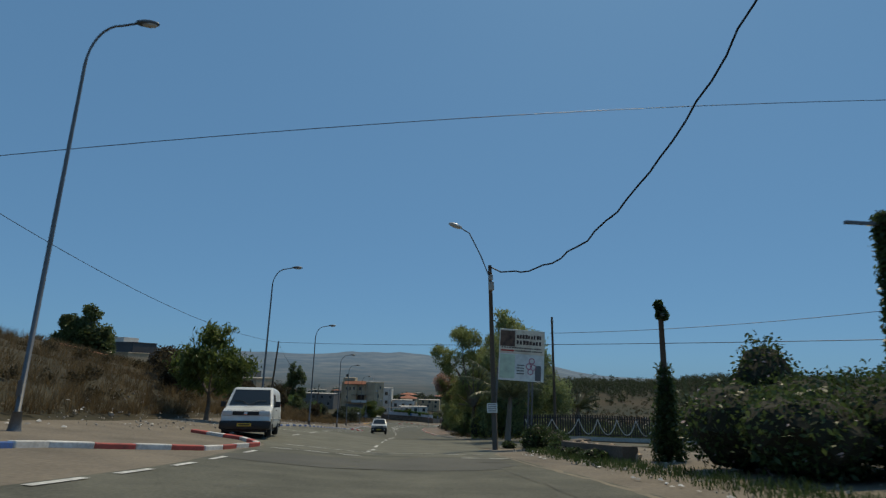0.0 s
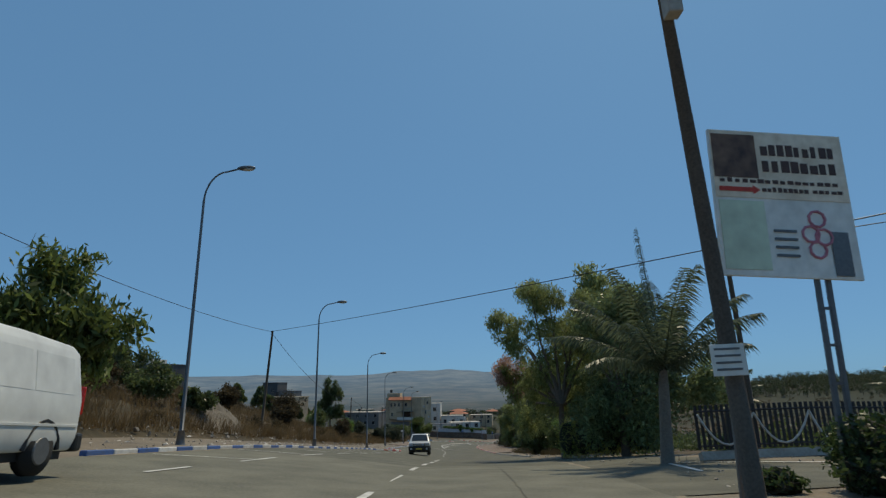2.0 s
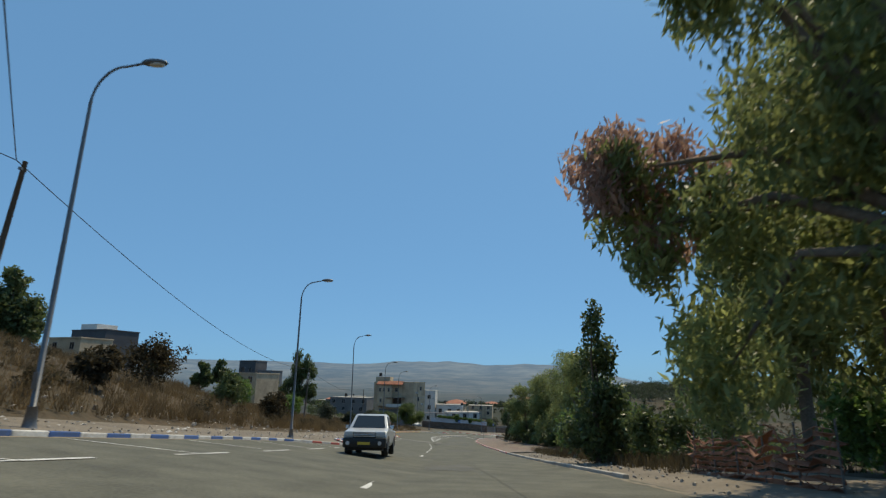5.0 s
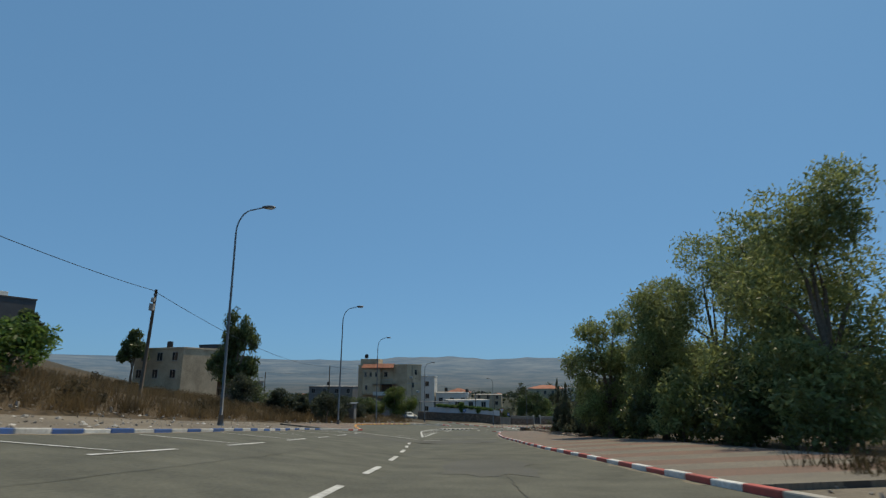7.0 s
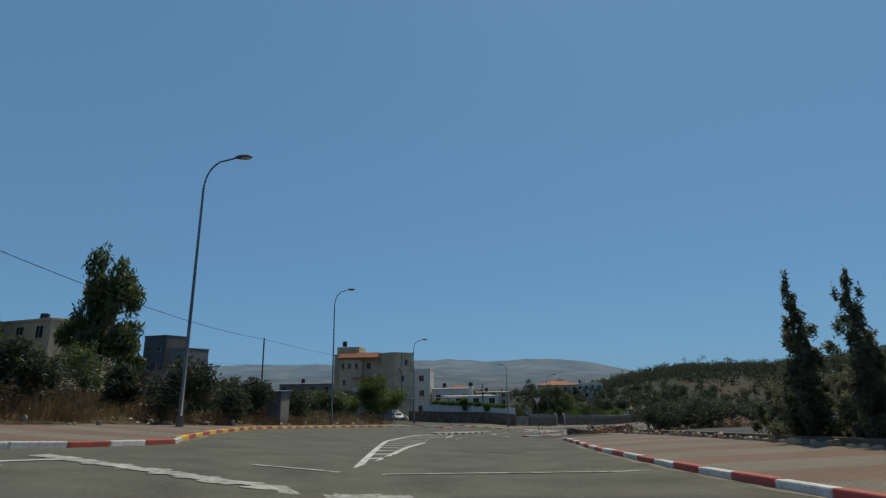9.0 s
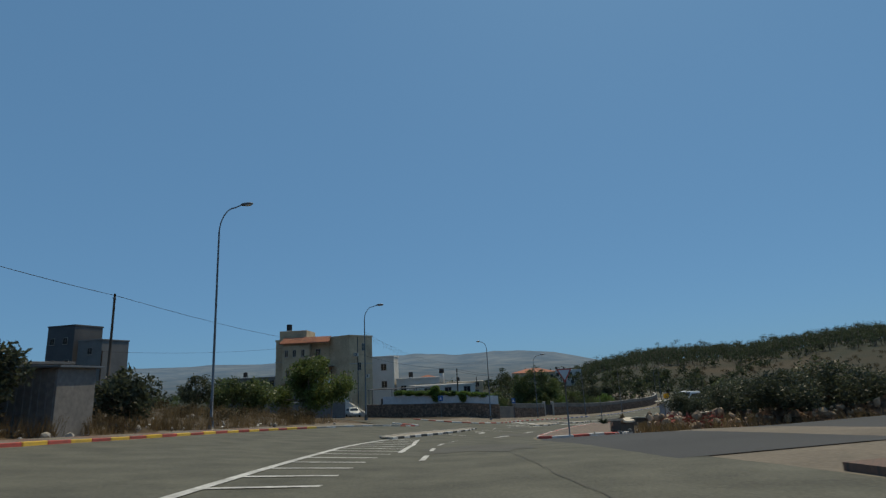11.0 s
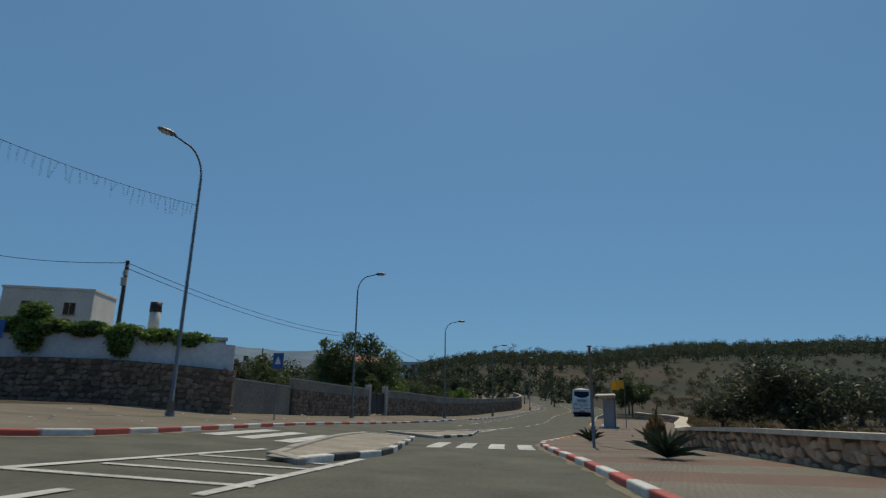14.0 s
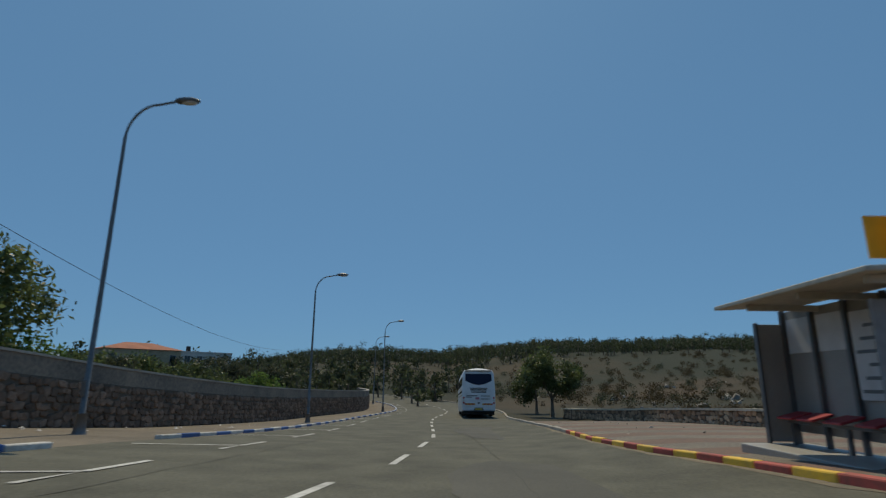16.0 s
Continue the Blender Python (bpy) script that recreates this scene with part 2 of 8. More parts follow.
def terrain(xy):
    """The height of the land at many points."""
    xy = np.atleast_2d(np.asarray(xy, float))
    x, y = xy[:, 0], xy[:, 1]
    s, d, z = to_sd(xy)
    h = corridor(s, d, z)
    bank = np.interp(s, [-60, 0, 20, 45, 70, 85, 100, 118, 135, 160, 190, 400], [0.33, 0.34, 0.35, 0.37, 0.38, 0.34, 0.26, 0.2, 0.17, 0.1, 0.0, 0.0])
    off = np.clip(-d - 12.5, 0, 60)
    h = h + bank * 35 * (1 - np.exp(-off / 35)) + np.where(off > 0, 0.25 * wave(x, y, 0.9, 1) * np.clip(off / 4, 0, 1) * np.clip(bank * 8, 0.1, 1), 0)
    offr = np.clip(d - 11, 0, 200)
    right = np.interp(s, [-60, 60, 110, 150, 250, 400], [-0.02, -0.02, 0.0, 0.03, 0.045, 0.05])
    h = h + right * offr + np.where(offr > 0, 0.15 * wave(x, y, 0.5, 2) * np.clip(offr / 5, 0, 1), 0)
    # the wider land, seen from the middle of the road
    rx, ry = x - 10, y - 150
    r, th = np.hypot(rx, ry), np.degrees(np.arctan2(rx, ry))
    base = -16 - 24 * smooth(r, 120, 600)
    ahead = base + smooth(r, 1300, 3300) * (124 + 9 * np.sin(th * 0.13 + 1) + 7 * np.sin(th * 0.37 + 2) + 4 * np.sin(th * 0.9) + 2 * np.sin(th * 2.3)) + smooth(r, 700, 1300) * (8 + 6 * wave(x, y, 0.006, 3))
    forest = -18 + smooth(r, 130, 330) * (np.interp(th, [10, 23, 34, 41, 45, 51, 54, 58, 64, 80], [6, 7, 7, 11, 12.8, 12.6, 12.8, 13.4, 13.6, 14]) + 0.5 * np.sin(th * 0.5)) - smooth(r, 500, 1500) * 10
    village = -1 + 12 * smooth(r, 60, 220) - 20 * smooth(r, 400, 1200) + smooth(r, 1500, 3300) * 130
    wf = smooth(th, 10, 26) * (1 - 0.7 * smooth(th, 75, 120))
    wv = (1 - smooth(th, -75, -42)) * 1.0
    far = ahead * (1 - wf) * (1 - wv) + forest * wf * (1 - wv) + village * wv
    back_ = smooth(np.abs(th), 130, 165)
    far = far * (1 - back_) + (-2 + 0.02 * r * (r < 900) + 18 * (r >= 900)) * back_
    edge = np.maximum(np.maximum(-d - 30, d - 25), 0)
    edge = np.maximum(edge, np.maximum(s - 330, -s - 40))
    w = smooth(edge, 0, 90)
    return h * (1 - w) + far * w


def ground_z(x, y):
    return float(terrain([(x, y)])[0])


def surf(s, d, up=0.0):
    """A point on the built ground along the road."""
    x, y, a = at_sd(s, d)
    z = np.interp(s, CS, CZ)
    return x, y, float(corridor(np.array([s]), np.array([d]), np.array([z]))[0]) + up


def spot(s, d, turn=0.0, up=0.0):
    """A pose on the land at s, d: its y axis runs along the road."""
    x, y, a = at_sd(s, d)
    return pose(x, y, ground_z(x, y) + up, 0, 0, -math.degrees(a) + turn)


def spotxy(x, y, turn=0.0, up=0.0):
    return pose(x, y, ground_z(x, y) + up, 0, 0, turn)
# ---- ground ----
def spaced(lo, hi, step, far, grow=1.16):
    mid = list(np.arange(lo, hi + 0.01, step))
    a, b, st = [], [], step
    v = lo
    while v > lo - far:
        st *= grow
        v -= st
        a.append(v)
    st, v = step, hi
    while v < hi + far:
        st *= grow
        v += st
        b.append(v)
    return np.array(a[::-1] + mid + b)


def build_ground():
    gx, gy = spaced(-38, 66, 1.0, 4300), spaced(-12, 262, 1.0, 4300)
    X_, Y_ = np.meshgrid(gx, gy)
    xy = np.c_[X_.ravel(), Y_.ravel()]
    z = terrain(xy)
    s, d, _ = to_sd(xy)
    under = (d > -14.5) & (d < 10.5) & (s > -59) & (s < 400)
    z = np.where(under, z - 0.16, z)
    for poly in SIDE_LANDS:
        z = np.where(poly(xy[:, 0], xy[:, 1], s, d), z - 0.16, z)
    n, m = len(gx), len(gy)
    i = np.arange((m - 1) * (n - 1))
    r, c = i // (n - 1), i % (n - 1)
    f_ = np.c_[r * n + c, r * n + c + 1, (r + 1) * n + c + 1, (r + 1) * n + c]
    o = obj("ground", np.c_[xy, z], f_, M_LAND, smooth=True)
    return tagged(o, "dry brown earth and fields running down into a valley, distant haze painted in", "ground", kind="structure")


def land_material():
    """Dry earth close by, scrub and fields further off: patches at several sizes, with far haze painted in."""
    m = mat("dry_land_and_haze", (0.1, 0.068, 0.038), 0.95, scale=2.2, bump=0.7, second=(0.046, 0.037, 0.021), big=0.1, bumpdist=0.1)
    nt = m.node_tree
    N, L = nt.nodes, nt.links
    b = N["Principled BSDF"]
    src = b.inputs["Base Color"].links[0].from_socket
    geo = N.new("ShaderNodeNewGeometry")
    vo = N.new("ShaderNodeTexNoise")
    vo.inputs["Scale"].default_value, vo.inputs["Detail"].default_value, vo.inputs["Roughness"].default_value = 0.012, 8, 0.65
    L.new(geo.outputs["Position"], vo.inputs["Vector"])
    rp = N.new("ShaderNodeValToRGB")
    rp.color_ramp.elements[0].position, rp.color_ramp.elements[0].color = 0.46, (0.018, 0.024, 0.011, 1)
    rp.color_ramp.elements[1].position, rp.color_ramp.elements[1].color = 0.7, (0.08, 0.05, 0.025, 1)
    L.new(vo.outputs["Fac"], rp.inputs["Fac"])
    # how far a place lies from the road's middle
    ln = N.new("ShaderNodeVectorMath")
    ln.operation = "DISTANCE"
    ln.inputs[1].default_value = (10, 130, -10)
    L.new(geo.outputs["Position"], ln.inputs[0])
    mr = N.new("ShaderNodeMapRange")
    mr.inputs["From Min"].default_value, mr.inputs["From Max"].default_value = 60, 150
    L.new(ln.outputs["Value"], mr.inputs["Value"])
    mix = N.new("ShaderNodeMix")
    mix.data_type = "RGBA"
    L.new(mr.outputs[0], mix.inputs["Factor"])
    L.new(src, mix.inputs["A"])
    L.new(rp.outputs["Color"], mix.inputs["B"])
    # haze painted into the land's colour: bluer and paler with distance
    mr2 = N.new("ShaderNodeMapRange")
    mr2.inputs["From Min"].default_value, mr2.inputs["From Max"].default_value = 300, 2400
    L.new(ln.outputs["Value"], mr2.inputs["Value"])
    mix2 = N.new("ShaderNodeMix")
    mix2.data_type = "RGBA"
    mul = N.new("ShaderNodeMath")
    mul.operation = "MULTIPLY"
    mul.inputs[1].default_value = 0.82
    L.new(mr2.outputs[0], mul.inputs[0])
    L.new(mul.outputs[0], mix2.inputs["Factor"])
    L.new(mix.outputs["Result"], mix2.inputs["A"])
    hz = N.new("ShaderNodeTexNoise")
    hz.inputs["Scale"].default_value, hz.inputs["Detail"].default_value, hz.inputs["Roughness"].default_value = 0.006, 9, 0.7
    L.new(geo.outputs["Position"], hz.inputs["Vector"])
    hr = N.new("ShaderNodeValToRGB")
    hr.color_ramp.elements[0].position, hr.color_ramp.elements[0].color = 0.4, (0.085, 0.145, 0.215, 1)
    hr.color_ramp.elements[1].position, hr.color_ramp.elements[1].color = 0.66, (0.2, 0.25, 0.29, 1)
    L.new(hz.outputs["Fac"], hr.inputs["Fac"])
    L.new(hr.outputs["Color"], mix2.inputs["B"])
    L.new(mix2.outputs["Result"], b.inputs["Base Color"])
    return m


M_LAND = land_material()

SIDE_LANDS = [
    lambda x, y, s, d: (s > 25) & (s < 36) & (d > 3) & (d < 45),
    lambda x, y, s, d: (s > 137) & (s < 154.5) & (d > 2) & (d < 50),
]
build_ground()


def strip(name, rows, material, label, category, up=0.0, thick=0.0):
    """A sheet along the road; rows of s with its two edges d."""
    ss = np.array([r[0] for r in rows])
    s = np.arange(ss[0], ss[-1] + 0.01, 1.0)
    n = 10
    V, F = [], []
    for q in s:
        a, b = np.interp(q, ss, [r[1] for r in rows]), np.interp(q, ss, [r[2] for r in rows])
        for k in range(n):
            V.append(surf(q, a + (b - a) * k / (n - 1), up))
    for i in range(len(s) - 1):
        for k in range(n - 1):
            F.append((i * n + k, i * n + k + 1, (i + 1) * n + k + 1, (i + 1) * n + k))
    if thick:
        o = len(V)
        edge = [(i * n, (i + 1) * n) for i in range(len(s) - 1)] + [((i + 1) * n + n - 1, i * n + n - 1) for i in range(len(s) - 1)]
        edge += [(k + 1, k) for k in range(n - 1)] + [((len(s) - 1) * n + k, (len(s) - 1) * n + k + 1) for k in range(n - 1)]
        for a, b in edge:
            o = len(V)
            V.append((V[a][0], V[a][1], V[a][2] - thick))
            V.append((V[b][0], V[b][1], V[b][2] - thick))
            F.append((b, a, o, o + 1))
    return tagged(obj(name, V, F, material, smooth=False), label, category, kind="structure")


def sheet(name, quad, material, label, category, up=0.0, n=12):
    """A four-cornered sheet given in s, d, laid on the built ground."""
    V, F = [], []
    for i in range(n + 1):
        for k in range(n + 1):
            u, w = i / n, k / n
            s = (1 - u) * (1 - w) * quad[0][0] + u * (1 - w) * quad[1][0] + u * w * quad[2][0] + (1 - u) * w * quad[3][0]
            d = (1 - u) * (1 - w) * quad[0][1] + u * (1 - w) * quad[1][1] + u * w * quad[2][1] + (1 - u) * w * quad[3][1]
            x, y, a = at_sd(s, d)
            V.append((x, y, (surf(s, d)[2] if -14 < d < 10 else ground_z(x, y)) + up))
    for i in range(n):
        for k in range(n):
            F.append((i * (n + 1) + k, i * (n + 1) + k + 1, (i + 1) * (n + 1) + k + 1, (i + 1) * (n + 1) + k))
    return tagged(obj(name, V, F, material), label, category, kind="structure")


# edges of the carriageway
LEFT_EDGE = [(-59, -4.0), (10, -4.6), (19.5, -4.9), (24, -7.6), (30, -8.6), (66, -8.6), (71, -8.3), (76, -6.6), (78.5, -6.3), (81, -7.4), (84, -8.6), (112, -8.6), (116, -8.2), (119, -7.3), (122, -6.9), (124, -7.7), (128, -8.8), (136, -10.6), (145, -11.4), (158, -11.4), (164, -10.5), (168, -9.5), (173, -9.5), (183, -8.5), (188, -6.7), (200, -6.9), (215, -7.2), (230, -6.8), (260, -5.8), (390, -5)]
RIGHT_EDGE = [(-59, 3.6), (10, 3.4), (25, 3.2), (40, 4.0), (60, 4.6), (85, 4.3), (95, 4.1), (102, 3.9), (108, 4.2), (113, 4.4), (118, 4.1), (125, 3.9), (135, 4.3), (145, 3.8), (150, 3.2), (155, 2.9), (160, 2.7), (163, 2.4), (168, 1.8), (174, 1.85), (178, 2.0), (188, 2.0), (193, 2.05), (200, 2.2), (206, 2.82), (209, 3.3), (212, 3.85), (214.5, 4.35), (217, 4.62), (220, 4.7), (225, 4.62), (228, 4.35), (232, 4.2), (238, 4.5), (250, 5.0), (260, 5.2), (390, 5)]


def ledge(s):
    return float(np.interp(s, [e[0] for e in LEFT_EDGE], [e[1] for e in LEFT_EDGE]))


def redge(s):
    return float(np.interp(s, [e[0] for e in RIGHT_EDGE], [e[1] for e in RIGHT_EDGE]))


_ss = np.arange(-59, 388, 2.0)
strip("road", [(s, ledge(s), redge(s)) for s in (19.0, *np.arange(20, 38, 2.0), 38.0)], M_ASPHALT_PALE, "pale worn asphalt road running downhill", "road")
strip("road", [(s, ledge(s), redge(s)) for s in (-59, *np.arange(-58, 18, 2.0), 18.0, 19.0)], M_ASPHALT, "worn grey asphalt road with faded markings", "road")
strip("road", [(s, ledge(s), redge(s)) for s in (38.0, *np.arange(40, 388, 2.0))], M_ASPHALT, "worn grey asphalt road running downhill with faded markings", "road")
strip("verge", [(s, -14.6, ledge(s) + 0.6) for s in _ss], M_VERGE, "dusty gravel verge with litter beside the road", "verge", up=-0.012)
strip("shoulder", [(s, redge(s) - 0.5, 10.6) for s in np.arange(-59, 92, 2.0)], M_VERGE, "dusty earth shoulder beside the road", "shoulder", up=-0.012)
strip("shoulder", [(s, redge(s) - 0.5, 10.6) for s in np.arange(134, 157, 2.0)], M_VERGE, "dusty earth shoulder at the side road", "shoulder", up=-0.012)
sheet("side_road", [(26.5, 3), (26.5, 44), (33.5, 44), (34.5, 3)], M_ASPHALT, "grey asphalt side road past a fence", "road", up=0.006)
sheet("side_road", [(138, 3), (138, 50), (153.5, 50), (153.8, 3)], M_ASPHALT_NEW, "fresh dark asphalt side road", "road", up=0.006)
sheet("side_road", [(171, -8), (176, -38), (182, -38), (184, -8)], M_ASPHALT, "grey asphalt lane going up past houses", "road", up=0.006)

sheet("apron", [(34.6, 3.3), (34.6, 8.6), (46.5, 6.4), (47.5, 4.2)], M_ASPHALT, "worn asphalt pull-in below the trees", "road", up=0.002)

# ---- kerbs: each painted stone is a part ----
_stone_meshes = {}


def kerb_stone_mesh(material, length):
    key = (material.name, round(length, 2))
    if key not in _stone_meshes:
        bm = boxm(-0.09, -length / 2 + 0.008, -0.14, 0.09, length / 2 - 0.008, 0.105, 0.025)
        me = bpy.data.meshes.new("kerb_stone")
        bm.to_mesh(me)
        bm.free()
        me.materials.append(material)
        _stone_meshes[key] = me
    return _stone_meshes[key]


def kerb(label, line, paints, length=1.0, up=0.0, run=1):
    """line: s, d corners. paints: materials taken in turn, each for so many stones."""
    top = thing("kerb", label, "kerb", kind="structure")
    pts = [Vector(surf(s, d, up)) for s, d in line]
    k, i, left_ = 0, 0, 0.0
    dist = [0.0]
    for a, b in zip(pts, pts[1:]):
        dist.append(dist[-1] + (b - a).length)
    count = max(1, round(dist[-1] / length))
    step = dist[-1] / count

    def along(q):
        j = min(max(int(np.searchsorted(dist, q)) - 1, 0), len(pts) - 2)
        u = (q - dist[j]) / max(dist[j + 1] - dist[j], 1e-6)
        return pts[j].lerp(pts[j + 1], u)

    for n in range(count):
        a, b = along(n * step), along((n + 1) * step)
        v = b - a
        me = kerb_stone_mesh(paints[(n // run) % len(paints)], step)
        o = new("kerb_stone", me)
        o.parent = top
        tilt = math.degrees(math.atan2(v.z, math.hypot(v.x, v.y)))
        o.matrix_world = pose(*((a + b) / 2 + Vector((0, 0, random.uniform(-0.012, 0.012)))), tilt, random.uniform(-1.5, 1.5), -math.degrees(math.atan2(v.x, v.y)) + random.uniform(-0.8, 0.8))
    return top


def eline(edge, s0, s1, step=2.0, off=0.0):
    n = max(2, int((s1 - s0) / step) + 1)
    return [(s, edge(s) + off) for s in np.linspace(s0, s1, n)]


kerb("red and white painted kerb stones with worn paint", [(12, -7.5), (15, -5.3), (18.5, -4.9), (20.5, -6), (22, -8.5)], [M_KWHITE, M_KRED], 0.9)
kerb("blue and white painted kerb stones along the verge", [(0, -9.5), (6, -8.2), (12, -7.5)], [M_KWHITE, M_KBLUE], 0.9)
kerb("blue and white painted kerb stones along the verge", eline(ledge, 30, 72), [M_KBLUE, M_KWHITE], 1.0)
kerb("red and white painted kerb stones with worn paint", eline(ledge, 72, 84, 1.0), [M_KWHITE, M_KRED], 1.0)
kerb("blue and white painted kerb stones along the verge", eline(ledge, 84, 115), [M_KBLUE, M_KWHITE], 1.0)
kerb("worn white painted kerb stones at the bay's end", eline(ledge, 115, 119), [M_KWHITE], 1.0)
kerb("red and white painted kerb stones at the bay's end", eline(ledge, 119, 123, 1.0), [M_KRED, M_KWHITE], 1.0)
kerb("yellow and red painted kerb stones at a bus stop", eline(ledge, 123, 160), [M_KYEL, M_KRED], 1.0)
kerb("worn white and bare concrete kerb round a corner", eline(ledge, 160, 168), [M_CONC, M_KWHITE], 1.0)
kerb("red and white painted kerb at a corner", eline(ledge, 168, 173) + [(174.2, -10.3), (174.6, -12.5)], [M_KRED, M_KWHITE], 1.0)
kerb("red and white painted kerb before a stone wall", [(184, -15), (183, -10)] + eline(ledge, 184, 216), [M_KRED, M_KWHITE], 1.0)
kerb("blue and white painted kerb stones before a wall", eline(ledge, 216, 226), [M_KBLUE, M_KWHITE], 1.0)
kerb("blue and white painted kerb stones before a wall", eline(ledge, 229.5, 300), [M_KWHITE, M_KBLUE], 1.0)
kerb("red and white painted kerb stones of the pavement", eline(redge, 86, 134), [M_KRED, M_KWHITE], 1.0)
kerb("red and white painted kerb round a pavement corner", [(157.6, 7.3), (156.0, 5.9), (154.5, 4.5), (154.1, 3.6), (154.9, 2.95)] + eline(redge, 156, 206), [M_KWHITE, M_KRED], 1.0)
kerb("yellow and red painted kerb stones at a bus shelter", eline(redge, 206, 236), [M_KYEL, M_KRED], 0.84)
kerb("plain concrete kerb stones beside the road", eline(redge, 236, 320), [M_CONC], 1.0)
kerb("low plain kerb stones along the shoulder", eline(redge, 58, 86), [M_CONC], 1.2)

# ---- traffic islands ----
M_ISLAND = mat("island_concrete", (0.36, 0.32, 0.26), 0.92, scale=9, bump=0.5, second=(0.22, 0.19, 0.15), big=1.2)


def island(label, line, width, paints):
    """Painted stones along the side of the lane, bare ones behind, concrete between."""
    top = kerb(label, line, paints, 1.0)
    n = len(line)
    back = [(s, d - w) for (s, d), w in zip(line, width)]
    rear = kerb("bare concrete kerb", [line[-1]] + back[::-1] + [line[0]], [M_CONC], 1.0)
    for o in list(rear.children):
        o.parent = top
    bpy.data.objects.remove(rear)
    V = [surf(s, d, 0.07) for s, d in line] + [surf(s, d, 0.07) for s, d in back]
    obj("paving", V, [(i, i + 1, n + i + 1, n + i) for i in range(n - 1)], M_ISLAND, top, "pale concrete filling")
    return top


island("black and white kerbed traffic island filled with concrete", [(154.2, -4.0), (158, -3.9), (162, -3.8), (168, -4.2), (173.5, -4.9)], [0.5, 1.0, 1.1, 0.8, 0.3], [M_KWHITE, M_KBLACK])
island("black and white kerbed traffic island filled with concrete", [(187.5, -2.7), (191, -1.9), (195, -2.0), (198.5, -2.3)], [0.5, 1.7, 1.9, 1.6], [M_KWHITE, M_KBLACK])
island("black and white kerbed traffic island filled with concrete", [(200.5, -1.9), (206, -1.4), (212, -2.1)], [1.9, 1.5, 0.4], [M_KWHITE, M_KBLACK])


# ---- road markings ----
def road_patch(s, d, ls, wd, material, label, up=0.007, seed=0, ragged=0.12):
    """A ragged sheet laid on the asphalt."""
    g = np.random.default_rng(seed)
    n = 20
    V = [surf(s, d, up)]
    for ring in (0.5, 1.0):
        for k in range(n):
            a = 2 * math.pi * k / n
            c, q = math.cos(a), math.sin(a)
            sq = 1 / max(abs(c), abs(q)) ** 0.75
            r = ring * sq * (1 + ragged * g.normal() * ring)
            V.append(surf(s + c * ls * 0.5 * r, d + q * wd * 0.5 * r, up))
    F = [(0, 1 + k, 1 + (k + 1) % n) for k in range(n)]
    F += [(1 + k, 1 + n + k, 1 + n + (k + 1) % n, 1 + (k + 1) % n) for k in range(n)]
    return tagged(obj("road_patch", V, F, material), label, "road patch", kind="structure")


def stripe(line, width=0.12, material=None, label="faded white painted road line"):
    pts = []
    for (s0, d0), (s1, d1) in zip(line, line[1:]):
        n = max(1, int(max(abs(s1 - s0), abs(d1 - d0)) / 1.0))
        pts += [(s0 + (s1 - s0) * k / n, d0 + (d1 - d0) * k / n) for k in range(n)]
    pts.append(line[-1])
    V, F = [], []
    for i, (s, d) in enumerate(pts):
        a, b = pts[max(i - 1, 0)], pts[min(i + 1, len(pts) - 1)]
        t = Vector((b[0] - a[0], b[1] - a[1])).normalized()
        for q in (-1, 1):
            V.append(surf(s - t.y * q * width / 2, d + t.x * q * width / 2, 0.012))
    for i in range(len(pts) - 1):
        F.append((2 * i, 2 * i + 1, 2 * i + 3, 2 * i + 2))
    return tagged(obj("road_marking", V, F, material or M_PAINT), label, "road marking", kind="structure")


for s in np.arange(21, 113, 4.6):
    stripe([(s, -1.65 - 0.004 * (s - 25)), (s + 2.2, -1.65 - 0.004 * (s + 2 - 25))], 0.14)
for s in np.arange(28, 112, 5.5):
    if not 70 < s < 82:
        stripe([(s, -5.9), (s + 1.6, -5.9)], 0.12)
        stripe([(s + 4.2, -8.2), (s + 5.5, -5.9), (s + 4.3, -5.9)], 0.12)
for k, d in enumerate(np.arange(-6.2, -0.6, 0.55)):
    road_patch(115.55 - 0.305 * d, d, 0.42, 0.72, M_WORN, "worn broad white line across the road", 0.012, 120 + k, 0.22)
for k, d in enumerate(np.arange(-3.2, 3.2, 0.7)):
    road_patch(118.85, d, 0.15, 0.85, M_WORN, "worn white line across the road", 0.012, 140 + k, 0.2)
for s in (6.3, 8.2, 10.2, 12.4, 15.1):
    stripe([(s, -4.4), (s + 1.1, -4.4)], 0.13)
for d, q in ((-4.0, 0.5), (-3.0, 0.6), (-2.0, 0.5), (1.9, 0.4), (2.8, 0.5)):
    road_patch(18.0 + 0.2 * q, d, 0.35, 0.75 * q + 0.3, M_WORN, "worn white paint on asphalt", 0.012, int(10 * d) + 60, 0.35)
for k, d in enumerate((-4.2, -3.3, -2.4, -1.5, -0.5, 0.6, 1.6, 2.5)):
    road_patch(20.4, d, 0.25, 0.75, M_WORN, "worn white line across the road", 0.012, 80 + k, 0.3)
stripe([(31, 5.3), (35, 5.9), (31.5, 8.6)], 0.15)
for (a, b) in (((184.4, -4.6), (185.0, -2.3)), ((185.4, -4.3), (186.0, -2.4)), ((186.3, -4.2), (187.0, -2.2)), ((187.2, -4.1), (187.9, -2.1)), ((184.0, -4.7), (189.3, -3.9)), ((184.2, -2.5), (189.3, -2.1))):
    stripe([a, b], 0.14)
